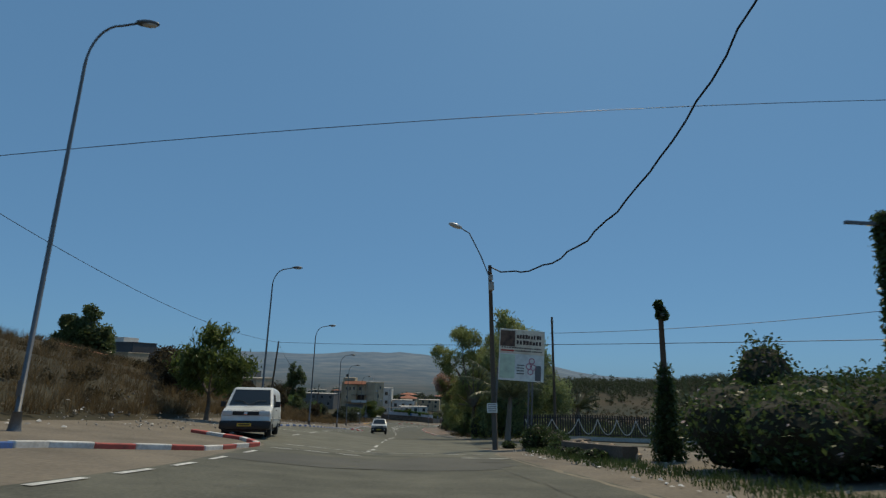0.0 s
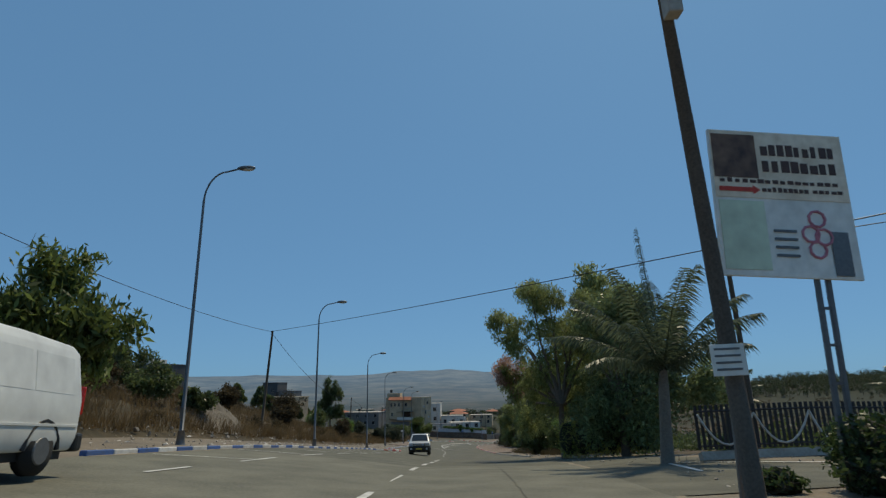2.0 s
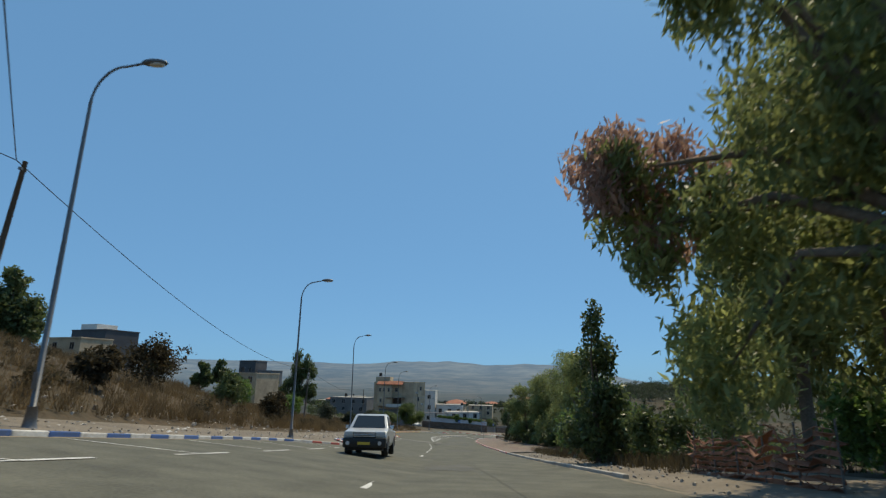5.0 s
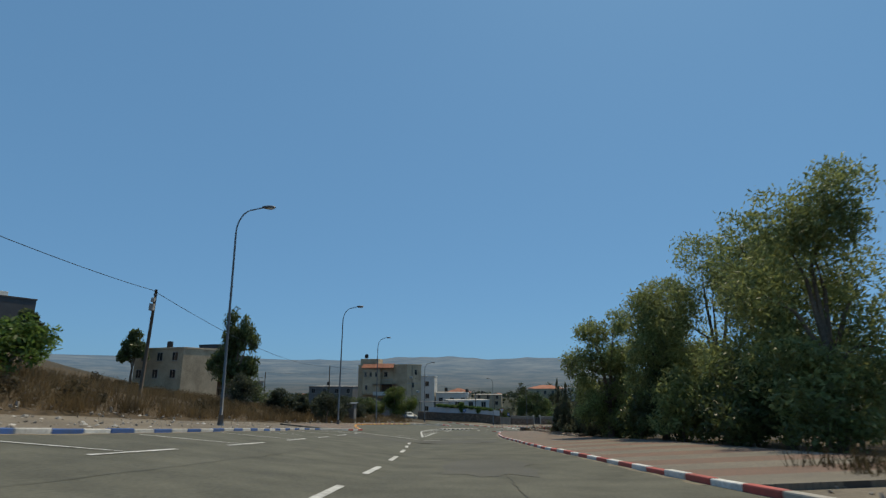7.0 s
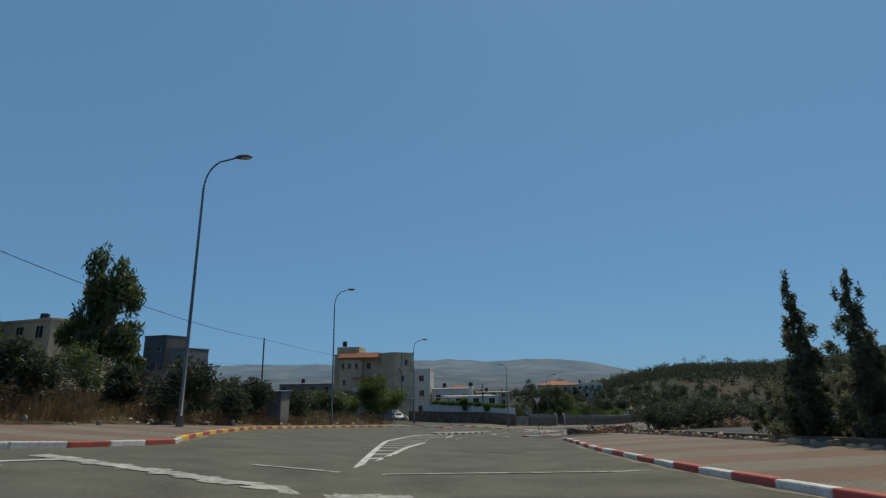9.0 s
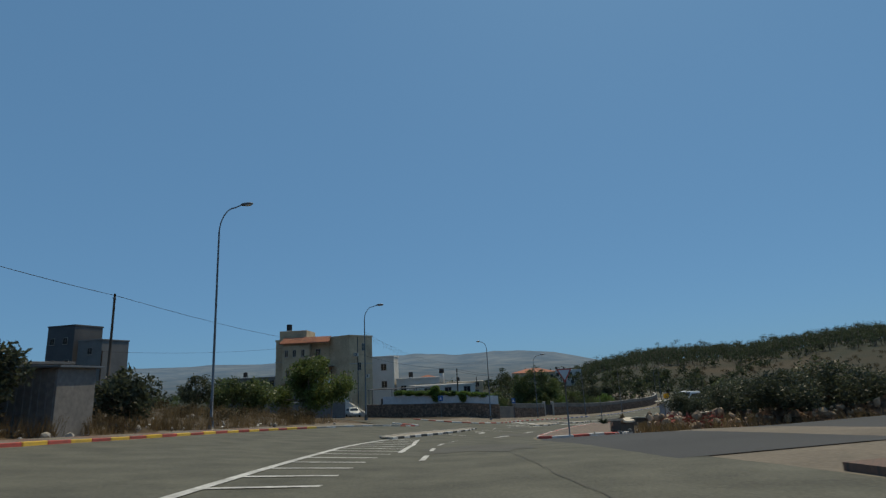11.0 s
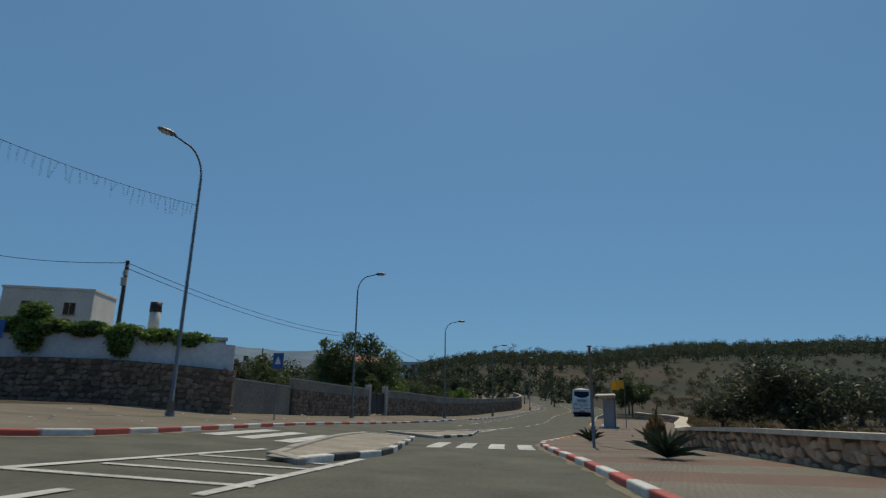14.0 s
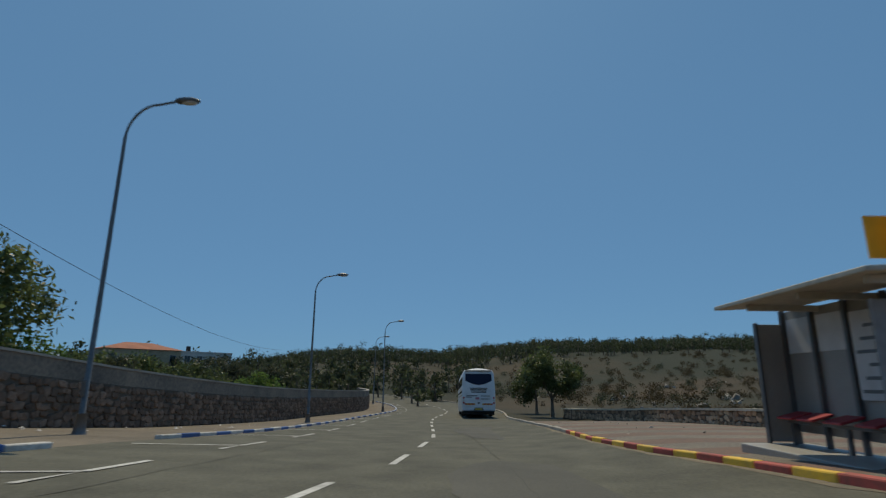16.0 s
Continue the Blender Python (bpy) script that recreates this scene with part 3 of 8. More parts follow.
# hatched median
stripe([(118.5, -1.7), (131, -3.2), (146, -3.9), (153.5, -3.9)], 0.16)
stripe([(118.5, -1.7), (128, -1.9), (140, -1.6), (150, -2.0), (155, -2.8), (154, -3.8)], 0.16)
for s in np.arange(122, 154, 1.5):
    a = np.interp(s, [118.5, 131, 146, 153.5], [-1.7, -3.2, -3.9, -3.9])
    b = np.interp(s + 0.8, [118.5, 128, 140, 150, 155], [-1.7, -1.9, -1.6, -2.0, -2.8])
    stripe([(s, a), (s + 0.8, b)], 0.16)
for s in (112.4, 114.4, 116.2):
    stripe([(s, -7.6 + 0.35 * (s - 112.4)), (s + 1.0, -7.3 + 0.35 * (s - 112.4))], 0.13)
for s, d in ((175.4, -3.9), (176.6, -4.0), (180.9, -3.7), (183, -3.5)):
    stripe([(s, d), (s + 0.8, d + 0.05)], 0.14)
stripe([(183.4, -12.4), (185.0, -9.0), (186, -6.9)], 0.14)
stripe([(184.2, -12.4), (185.6, -9.2), (186.6, -7.0)], 0.14)
stripe([(207.5, -3.1), (212.6, -2.9), (218.5, -2.05), (224, -1.5)], 0.13)
for s in np.arange(141, 163, 4.2):
    stripe([(s, -0.9 - 0.01 * (s - 141)), (s + 1.9, -0.9 - 0.01 * (s + 2 - 141))], 0.14)
stripe([(207.7, -2.2), (213, -2.0), (218.5, -1.9)], 0.13)
for s in np.arange(208.3, 216, 1.3):
    stripe([(s, np.interp(s, [207.5, 212.6, 218.5], [-3.1, -2.9, -2.05])), (s + 0.6, np.interp(s + 0.6, [207.7, 213, 218.5], [-2.2, -2.0, -1.9]))], 0.13)
for s in np.arange(226.6, 300, 4.6):
    stripe([(s, -1.2 + 0.06 * min(s - 222, 14)), (s + 2.2, -1.2 + 0.06 * min(s + 2 - 222, 14))], 0.14)
for s in np.arange(218, 290, 5.5):
    stripe([(s, -4.6), (s + 1.6, -4.6)], 0.12)
    stripe([(s + 4.2, -6.4), (s + 5.5, -4.6), (s + 4.3, -4.6)], 0.12)
# zebra crossing
for d in (-1.15, -0.3, 0.6, 1.45):
    stripe([(194.6, d), (197.9, d + 0.1)], 0.46, label="worn white zebra crossing bar")
for d in (-3.4, -4.3, -5.2, -6.0):
    stripe([(191.5, d), (195.5, d)], 0.45, label="worn white zebra crossing bar")


def arrow(s, d, bend):
    rows = [[(0, -0.09), (0, 0.09), (2.2, 0.09), (2.2, 0.35), (3.3, 0), (2.2, -0.35), (2.2, -0.09)],
            [(0, -0.09), (0, 0.09), (1.3, 0.05), (1.9, -0.35), (2.3, -0.3), (2.2, -1.1), (1.4, -0.75), (1.7, -0.6), (1.2, -0.15)]][bend]
    V = [surf(s + a, d + b, 0.012) for a, b in rows]
    tagged(obj("road_arrow", V, [tuple(range(len(V)))], M_PAINT), "worn white arrow painted on asphalt", "road marking", kind="structure")


arrow(165.6, -2.5, 1)
stripe([(171.05, -3.8), (172.96, -1.8)], 0.13)
stripe([(162.5, -3.7), (162.0, -2.1)], 0.13)
arrow(159.9, 0.15, 0)
arrow(168.6, -0.1, 0)
# ---- plants ----
M_OLIVE = leafmat("olive_leaf", (0.08, 0.093, 0.056), (0.032, 0.041, 0.025))
M_EUC = leafmat("eucalyptus_leaf", (0.29, 0.32, 0.12), (0.14, 0.17, 0.065))
M_PINK = leafmat("dry_pink_leaf", (0.46, 0.29, 0.23), (0.25, 0.17, 0.12))
M_DARKLEAF = leafmat("dark_leaf", (0.125, 0.16, 0.058), (0.052, 0.07, 0.03), 0.4)
M_BRIGHTLEAF = leafmat("bright_leaf", (0.155, 0.232, 0.054), (0.070, 0.124, 0.031))
M_WALNUT = leafmat("pinnate_leaf", (0.15, 0.19, 0.05), (0.06, 0.085, 0.025))
M_HEDGE = leafmat("hedge_leaf", (0.46, 0.45, 0.12), (0.24, 0.27, 0.07))
M_CYPRESS = leafmat("cypress_leaf", (0.15, 0.16, 0.095), (0.066, 0.075, 0.046), 0.6)
M_EVERGREEN = leafmat("evergreen_leaf", (0.24, 0.29, 0.125), (0.105, 0.14, 0.065), 0.35)
M_PALM = leafmat("palm_leaf", (0.115, 0.14, 0.08), (0.06, 0.078, 0.045), 0.35)
M_IVY = leafmat("ivy_leaf", (0.07, 0.106, 0.036), (0.029, 0.047, 0.017), 0.4)
M_PINE = leafmat("pine_needles", (0.070, 0.085, 0.043), (0.031, 0.042, 0.022), 0.6)
M_DRYGRASS = leafmat("dry_grass", (0.175, 0.122, 0.06), (0.085, 0.062, 0.034), 0.8)
M_SCRUB = leafmat("dry_scrub", (0.085, 0.066, 0.034), (0.036, 0.031, 0.018), 0.7)
M_FLOWER = leafmat("white_flower", (0.550, 0.500, 0.500), (0.400, 0.250, 0.300), 0.7)


def leaves(centres, radii, n, size, seed, long=1.0, droop=0.0, shell=0.35):
    """Many small leaves spread through the outer parts of round clumps."""
    g = np.random.default_rng(seed)
    centres, radii = np.asarray(centres, float), np.asarray(radii, float)
    if radii.ndim == 1:
        radii = np.repeat(radii[:, None], 3, 1)
    w = radii.prod(1) ** (2 / 3)
    k = g.choice(len(centres), n, p=w / w.sum())
    v = g.normal(size=(n, 3))
    v /= np.linalg.norm(v, axis=1)[:, None]
    rr = (1 - shell * g.random(n) ** 0.7) * (1 + 0.09 * g.normal(size=n))
    p = centres[k] + v * radii[k] * rr[:, None]
    a = g.normal(size=(n, 3)) * (1 - droop)
    a[:, 2] -= droop * 1.6
    a /= np.linalg.norm(a, axis=1)[:, None]
    b = np.cross(a, g.normal(size=(n, 3)))
    b /= np.linalg.norm(b, axis=1)[:, None]
    sz = size * (0.6 + 0.8 * g.random(n))[:, None]
    a, b = a * sz * long, b * sz * 0.5
    V = np.stack([p - a, p + b - a * 0.1, p + a, p - b - a * 0.1], 1).reshape(-1, 3)
    F = np.arange(n * 4).reshape(-1, 4)
    return V, F


def limbs(base_r, height, ends, seed, lean=(0, 0)):
    """A trunk that forks into limbs towards the clumps."""
    g = np.random.default_rng(seed)
    fork = Vector((lean[0] * 0.4, lean[1] * 0.4, height * 0.32))
    mid = Vector((fork.x * 0.4 + g.normal() * 0.05, fork.y * 0.4 + g.normal() * 0.05, fork.z * 0.55))
    out = [tube([(0, 0, -0.25), (mid.x * 0.5, mid.y * 0.5, mid.z * 0.4), mid, fork], [base_r * 1.35, base_r * 1.05, base_r * 0.9, base_r * 0.75], 8)]
    for e in ends:
        e = Vector(e)
        q = fork.lerp(e, 0.5) + Vector((g.normal() * 0.2, g.normal() * 0.2, g.normal() * 0.1 + 0.06 * height))
        out.append(tube([fork - Vector((0, 0, 0.1)), q, e], [base_r * 0.6, base_r * 0.35, base_r * 0.08], 6))
    return joined(out)


def make_tree(name, label, m, clumps, leaf, n, size, bark=None, base_r=0.15, seed=1, long=1.0, droop=0.0, category="tree", group="", extra=None, shell=0.6):
    """clumps: x, y, z, radius and height of each ball of leaves, in metres from the tree's foot."""
    top = thing(name, label, category, m, group)
    h = max(c[2] for c in clumps)
    V, F = limbs(base_r, h, [c[:3] for c in clumps], seed)
    obj("trunk", V, F, bark or M_BARK, top, smooth=True)
    g = np.random.default_rng(seed + 7)
    cs, rs = [], []
    for c in clumps:
        rz = c[4] if len(c) > 4 else c[3]
        for _ in range(9):
            v = g.normal(size=3)
            v /= np.linalg.norm(v)
            cs.append((c[0] + v[0] * c[3] * 0.65, c[1] + v[1] * c[3] * 0.65, c[2] + v[2] * rz * 0.65))
            q = 0.42 + 0.33 * g.random()
            rs.append((c[3] * q, c[3] * q, rz * q))
    V, F = leaves(cs, rs, n, size, seed, long, droop, shell)
    obj("crown", V, F, leaf, top)
    if extra:
        V, F = leaves(*extra[1:3], extra[3], size, seed + 3, long, droop, 0.6)
        obj("crown", V, F, extra[0], top, "pale pink dry foliage")
    return top


# the walnut-like tree on the left bank
make_tree("tree", "leafy green tree with a rounded crown on a dry bank", spot(33.0, -12.0) @ Matrix.Diagonal((1.0, 1.0, 1.1, 1)), [(0, 0, 3.4, 1.8, 1.3), (-1.5, 0.3, 3.0, 1.2, 1.1), (1.5, -0.2, 2.9, 1.2, 1.1), (0.2, 0, 4.3, 1.2, 0.8), (-0.6, 0.4, 2.0, 1.1, 0.8), (1.0, 0, 1.8, 0.9, 0.8)], M_WALNUT, 8500, 0.085, base_r=0.12, seed=3, long=1.8, droop=0.4, shell=0.9)
# the dark evergreen and the eucalyptus on the right
make_tree("tree", "dense dark evergreen tree beside the road", spot(45.0, 7.5), [(-1.0, 0.3, 6.6, 1.1, 1.4), (0.4, 0.2, 7.1, 1.0, 1.2), (0, 0, 2.0, 2.2, 1.9), (-0.6, 0.5, 4.0, 1.4, 1.7), (1.2, 0, 5.0, 1.6, 1.9), (0.3, 0.4, 6.3, 1.0, 1.3), (2.2, 0.5, 2.6, 1.8, 2.0), (-1.3, 0, 1.8, 1.2, 1.6), (2.4, -0.3, 5.6, 1.3, 1.7), (3.8, 0.2, 3.6, 1.7, 2.0), (1.6, 0.3, 7.2, 0.8, 1.1)], M_EVERGREEN, 34000, 0.08, base_r=0.18, seed=5, long=1.3)
EUC = [(-1.8, -1.0, 7.6, 1.9, 2.2), (0.3, 0.5, 10.2, 2.1, 2.3), (2.2, 0.4, 8.6, 2.0, 2.4), (-2.6, 0.5, 5.0, 1.5, 1.7), (2.8, -0.6, 5.6, 1.8, 2.2), (0.2, 0.2, 6.2, 2.0, 2.4), (-0.6, 1.5, 3.6, 1.6, 1.6), (1.9, 1.4, 3.4, 1.6, 1.8), (-0.4, 0.3, 12.0, 1.2, 1.2)]
make_tree("eucalyptus_tree", "eucalyptus with drooping grey-green leaves and pink tips", spot(47.7, 5.1), [(-1.3, -0.3, 8.6, 0.95, 1.1), (-0.2, 0.3, 8.1, 1.1, 1.1), (1.4, 0.2, 7.9, 1.2, 1.2), (-2.9, 0.2, 6.9, 0.9, 0.9), (-1.9, 0.1, 6.3, 1.1, 1.2), (0.3, 0.3, 6.2, 1.5, 1.4), (2.1, 0.2, 6.2, 1.2, 1.3), (-0.6, 0.6, 4.6, 1.3, 1.2), (1.5, 0.4, 4.3, 1.4, 1.3), (-1.5, 1.9, 3.6, 0.9, 0.9), (-0.5, 1.0, 2.6, 1.1, 1.0), (1.3, 0.8, 2.4, 1.2, 1.1), (-1.4, 2.4, 1.6, 0.9, 0.9), (-2.3, 2.8, 3.6, 0.8, 0.9), (-2.6, 2.6, 4.5, 0.55, 0.5)], M_EUC, 44000, 0.052, base_r=0.17, seed=8, long=1.9, droop=0.45, extra=(M_PINK, [(-3.0, 3.0, 4.7), (-2.6, 2.7, 4.6), (-2.2, 3.1, 4.1), (-2.9, 2.6, 4.1), (-1.8, 2.8, 4.9), (-1.4, 2.6, 4.4), (-2.6, 3.2, 5.2), (-2.1, 2.7, 3.4)], [0.6, 0.75, 0.7, 0.5, 0.5, 0.5, 0.45, 0.5], 3600))
make_tree("eucalyptus_tree", "tall eucalyptus with drooping grey-green leaves", spot(54.5, 9.5), [(x, y, z * 0.95, r, q) for x, y, z, r, q in EUC], M_EUC, 20000, 0.1, base_r=0.25, seed=12, long=1.9, droop=0.45)
make_tree("eucalyptus_tree", "tall eucalyptus with drooping grey-green leaves", spot(62.5, 12.5), [(x * 0.9, y, z * 0.95, r, q) for x, y, z, r, q in EUC], M_EUC, 20000, 0.1, base_r=0.25, seed=9, long=1.9, droop=0.45)
make_tree("tree", "cone-shaped dark green tree at the roadside", spot(68.5, 6.6), [(0, 0, 1.6, 1.7, 1.5), (0.2, 0, 3.2, 1.4, 1.5), (0, 0, 4.8, 1.0, 1.4), (0, 0, 6.4, 0.55, 1.2)], M_DARKLEAF, 6000, 0.12, base_r=0.12, seed=10, droop=0.3)
for i, (s, d, k) in enumerate(((66, 8.5, 1.0), (71, 8.8, 1.15), (76, 9.0, 1.0), (80.5, 8.8, 1.2), (89.5, 12.0, 1.3), (58, 11.5, 1.1), (69, 12.5, 1.5))):
    make_tree("bush", "dusty green roadside bush", spot(s, d, 40 * i), [(0, 0, 1.0 * k, 1.3 * k, 1.1 * k), (0.8, 0.3, 1.6 * k, 0.9 * k, 0.9 * k), (-0.7, 0.2, 1.3 * k, 0.9 * k, 0.9 * k)], M_BRIGHTLEAF if i % 2 else M_DARKLEAF, 3000, 0.1, base_r=0.06, seed=20 + i, category="bush", group="roadside bushes")
# acacias before the pavement
for i, (s, d, k) in enumerate(((112.0, 9.9, 0.84), (107.2, 11.4, 0.94), (104.5, 13.2, 1.12), (100.5, 13.4, 1.08), (113.0, 14.5, 0.85), (97.0, 12.8, 1.05))):
    make_tree("acacia_tree", "round-crowned green acacia shading the pavement", spot(s, d, 70 * i), [(x * k, y * k, z * k, r * k, q * k) for x, y, z, r, q in ((0, 0, 6.2, 1.9, 1.9), (-1.7, 0.4, 5.0, 1.5, 1.7), (1.5, 0.5, 5.3, 1.6, 1.7), (0.5, -0.8, 8.0, 1.3, 1.3), (-0.9, 0.2, 7.3, 1.2, 1.3), (-0.5, 0.9, 3.2, 1.7, 1.5), (1.4, -0.8, 3.0, 1.5, 1.4), (-1.8, -0.5, 2.4, 1.3, 1.2), (0.3, 0, 1.4, 1.4, 1.1))], M_EUC, 24000, 0.065, base_r=0.18, seed=30 + i, long=1.5, droop=0.3, group="acacias by the pavement")


for i, (s, d, k) in enumerate(((95.5, 11.2, 1.2), (98.0, 10.6, 1.1), (100.5, 11.0, 1.2), (103.0, 10.4, 1.1), (105.5, 10.8, 1.15), (108.0, 10.4, 1.0), (110.5, 10.8, 1.1), (112.5, 10.2, 0.9))):
    make_tree("bush", "dark leafy undergrowth below the acacias", spot(s, d, 45 * i), [(0, 0, 0.8 * k, 1.3 * k, 0.9 * k), (0.9, 0.3, 1.3 * k, 1.0 * k, 0.9 * k), (-0.8, 0.2, 1.1 * k, 1.0 * k, 0.9 * k), (0, 0.3, 2.1 * k, 0.9 * k, 0.8 * k)], M_DARKLEAF if i % 3 else M_EUC, 4200, 0.085, base_r=0.07, seed=230 + i, category="bush", group="undergrowth below the acacias", long=1.3, droop=0.2)


def cypress(m, h, seed, spires=3, label="slender dark cypress with a ragged pointed top"):
    g = np.random.default_rng(seed)
    top = thing("cypress_tree", label, "tree", m, "cypresses by the low wall")
    V, F = tube([(0, 0, -0.2), (0.02, 0, h * 0.5), (0, 0.02, h * 0.97)], [0.09, 0.05, 0.012], 6)
    obj("trunk", V, F, M_BARK, top)
    cs, rs = [], []
    for i in range(spires):
        ox, oy = (0, 0) if i == 0 else (g.normal() * 0.55, g.normal() * 0.55)
        hh = h if i == 0 else h * (0.5 + 0.28 * g.random())
        for z in np.arange(0.3, hh, 0.2):
            r = (0.6 if i == 0 else 0.45) * (1 - z / hh) ** 0.75 * (0.8 + 0.4 * g.random()) + 0.04
            for _ in range(3):
                cs.append((ox + g.normal() * r * 0.5, oy + g.normal() * r * 0.5, z))
                rs.append((r * 0.5, r * 0.5, 0.26))
    V, F = leaves(cs, rs, 15000, 0.034, seed, 2.0, -0.55, 0.9)
    obj("crown", V, F, M_CYPRESS, top)
    return top


for i, (s, d, h) in enumerate(((122.6, 8.5, 4.2), (120.9, 8.9, 3.9), (119.2, 9.7, 3.5), (124.3, 9.6, 2.7), (117.6, 9.3, 4.1), (127.5, 10.9, 2.5), (115.6, 10.3, 3.8))):
    cypress(spot(s, d, 50 * i), h, 50 + i)


for i, (s, d, k) in enumerate(((114.5, 10.8, 1.0), (116.6, 11.0, 0.9), (118.5, 11.2, 1.0), (120.3, 10.6, 0.85), (122.0, 10.9, 0.9), (124.0, 11.2, 0.8), (126.0, 10.6, 0.7), (129.0, 11.5, 0.9), (121.5, 13.5, 1.1), (117.5, 13.8, 1.2), (125.5, 14.0, 1.1))):
    make_tree("bush", "grey-green juniper bush among the cypresses", spot(s, d, 40 * i), [(0, 0, 0.8 * k, 0.8 * k, 0.9 * k), (0.4, 0.3, 1.5 * k, 0.55 * k, 0.9 * k), (-0.5, 0.1, 1.3 * k, 0.55 * k, 0.8 * k), (0.1, 0, 2.1 * k, 0.4 * k, 0.7 * k)], M_CYPRESS, 8000, 0.038, base_r=0.06, seed=260 + i, category="bush", group="junipers by the low wall", long=1.8, droop=-0.4)


M_PALMBARK = mat("palm_bark", (0.2, 0.18, 0.15), 0.9, scale=18, bump=0.8, second=(0.11, 0.1, 0.085))


def palm(m, trunk_h, frond, n, seed, label, up=0.9):
    """A trunk and arching fronds, each with two rows of fine hanging leaflets; the youngest stands upright."""
    g = np.random.default_rng(seed)
    top = thing("palm_tree", label, "palm tree", m)
    V, F = tube([(0, 0, -0.3), (0.0, 0, trunk_h * 0.1), (0.02, 0, trunk_h * 0.4), (0.07, 0.02, trunk_h * 0.8), (0.1, 0.03, trunk_h)], [0.24, 0.19, 0.165, 0.15, 0.11], 10)
    obj("trunk", V, F, M_PALMBARK, top, smooth=True)
    for i in range(n):
        a = math.pi - 0.2 + i * 2.4 + g.normal() * 0.2
        rise = 1.48 if i == 0 else up * (1.3 - 1.0 * i / n) + 0.06 * g.normal()
        L_ = frond * (0.85 + 0.25 * g.random()) * (1.22 if i == 0 else 1.0)
        pts, p = [], Vector((0.1, 0.03, trunk_h - 0.1))
        e = min(1.53, rise)
        for k in range(9):
            pts.append(p.copy())
            p = p + Vector((math.cos(a) * math.cos(e), math.sin(a) * math.cos(e), math.sin(e))) * L_ / 8
            e -= 0.004 if i == 0 else 0.015 + 0.024 * k * (1.4 - 0.6 * rise)
        V, F = tube(pts, [0.03 * (1 - k / 9.5) for k in range(9)], 4)
        V, F = list(V), list(F)
        for k in range(6, 84):
            u = k / 84 * 8
            j = min(int(u), 7)
            q = pts[j].lerp(pts[j + 1], u - j)
            t = (pts[j + 1] - pts[j]).normalized()
            side = t.cross(Vector((0, 0, 1))).normalized()
            for sg in (-1, 1):
                ll = L_ * 0.19 * math.sin(math.pi * (0.14 + 0.8 * k / 84)) ** 0.6 * (0.75 + 0.45 * g.random())
                w = (side * sg * (0.55 + 0.4 * g.random()) + t * (0.6 + 0.3 * g.random()) + Vector((0, 0, -0.2 - 0.5 * g.random()))).normalized()
                tip = q + w * ll + Vector((0, 0, -0.38 * ll))
                mid_ = q + w * ll * 0.5
                o = len(V)
                hw = t * 0.015
                V += [tuple(q - hw), tuple(mid_ - hw * 1.3), tuple(tip), tuple(mid_ + hw * 1.3), tuple(q + hw)]
                F.append((o, o + 1, o + 2, o + 3, o + 4))
        obj("frond", V, F, M_PALM, top)
    return top


palm(spot(34.6, 5.85) @ pose(0, 0, 0, 0, 2, 0), 2.7, 3.45, 17, 1, "feathery palm with arching fronds and a grey trunk", 1.0)
for i, (x, y, h) in enumerate(((17.0, 49.5, 2.9), (26.5, 47.5, 3.4), (33.5, 45.5, 3.6))):
    palm(spotxy(x, y), h, 2.3, 16, 2 + i, "small feathery palm behind a dark fence", 0.8)

# olives on the right and bushes on the left
OLIVES = ((167, 17, 1.0), (174, 15, 0.9), (181, 20, 1.1), (188, 16, 1.0), (193, 24, 1.1), (200, 19, 0.9), (227, 20, 1.0), (234, 26, 1.1), (160, 24, 1.0), (243, 24, 1.0), (205, 34, 1.2), (225, 38, 1.2), (185, 34, 1.1), (252, 34, 1.1), (172, 30, 1.0), (155.8, 13.5, 0.72), (158.8, 17, 0.85), (204.4, 12.2, 1.05), (226, 14.0, 0.75), (221.2, 22.8, 1.15), (250, 23, 0.9), (214, 30, 1.0))
_first = None
for i, (s, d, k) in enumerate(OLIVES):
    if _first is None or i == 5:
        _first = make_tree("olive_tree", "grey-green olive tree in a dry field", spot(s, d), [(0, 0, 2.0, 1.3, 1.0), (-1.0, 0.3, 1.7, 1.0, 0.9), (0.9, -0.2, 1.8, 1.1, 0.9), (0.2, 0.9, 1.5, 0.9, 0.8), (-0.2, -0.9, 1.4, 0.9, 0.8)], M_OLIVE, 8000, 0.06, base_r=0.13, seed=70 + i, long=1.3, group="olive trees in the field", category="tree")
    else:
        x, y, a = at_sd(s, d)
        copy_thing(_first, pose(x, y, ground_z(x, y), 0, 0, 73 * i) @ Matrix.Diagonal((1.5 * k, 1.5 * k, 1.25 * k, 1)))
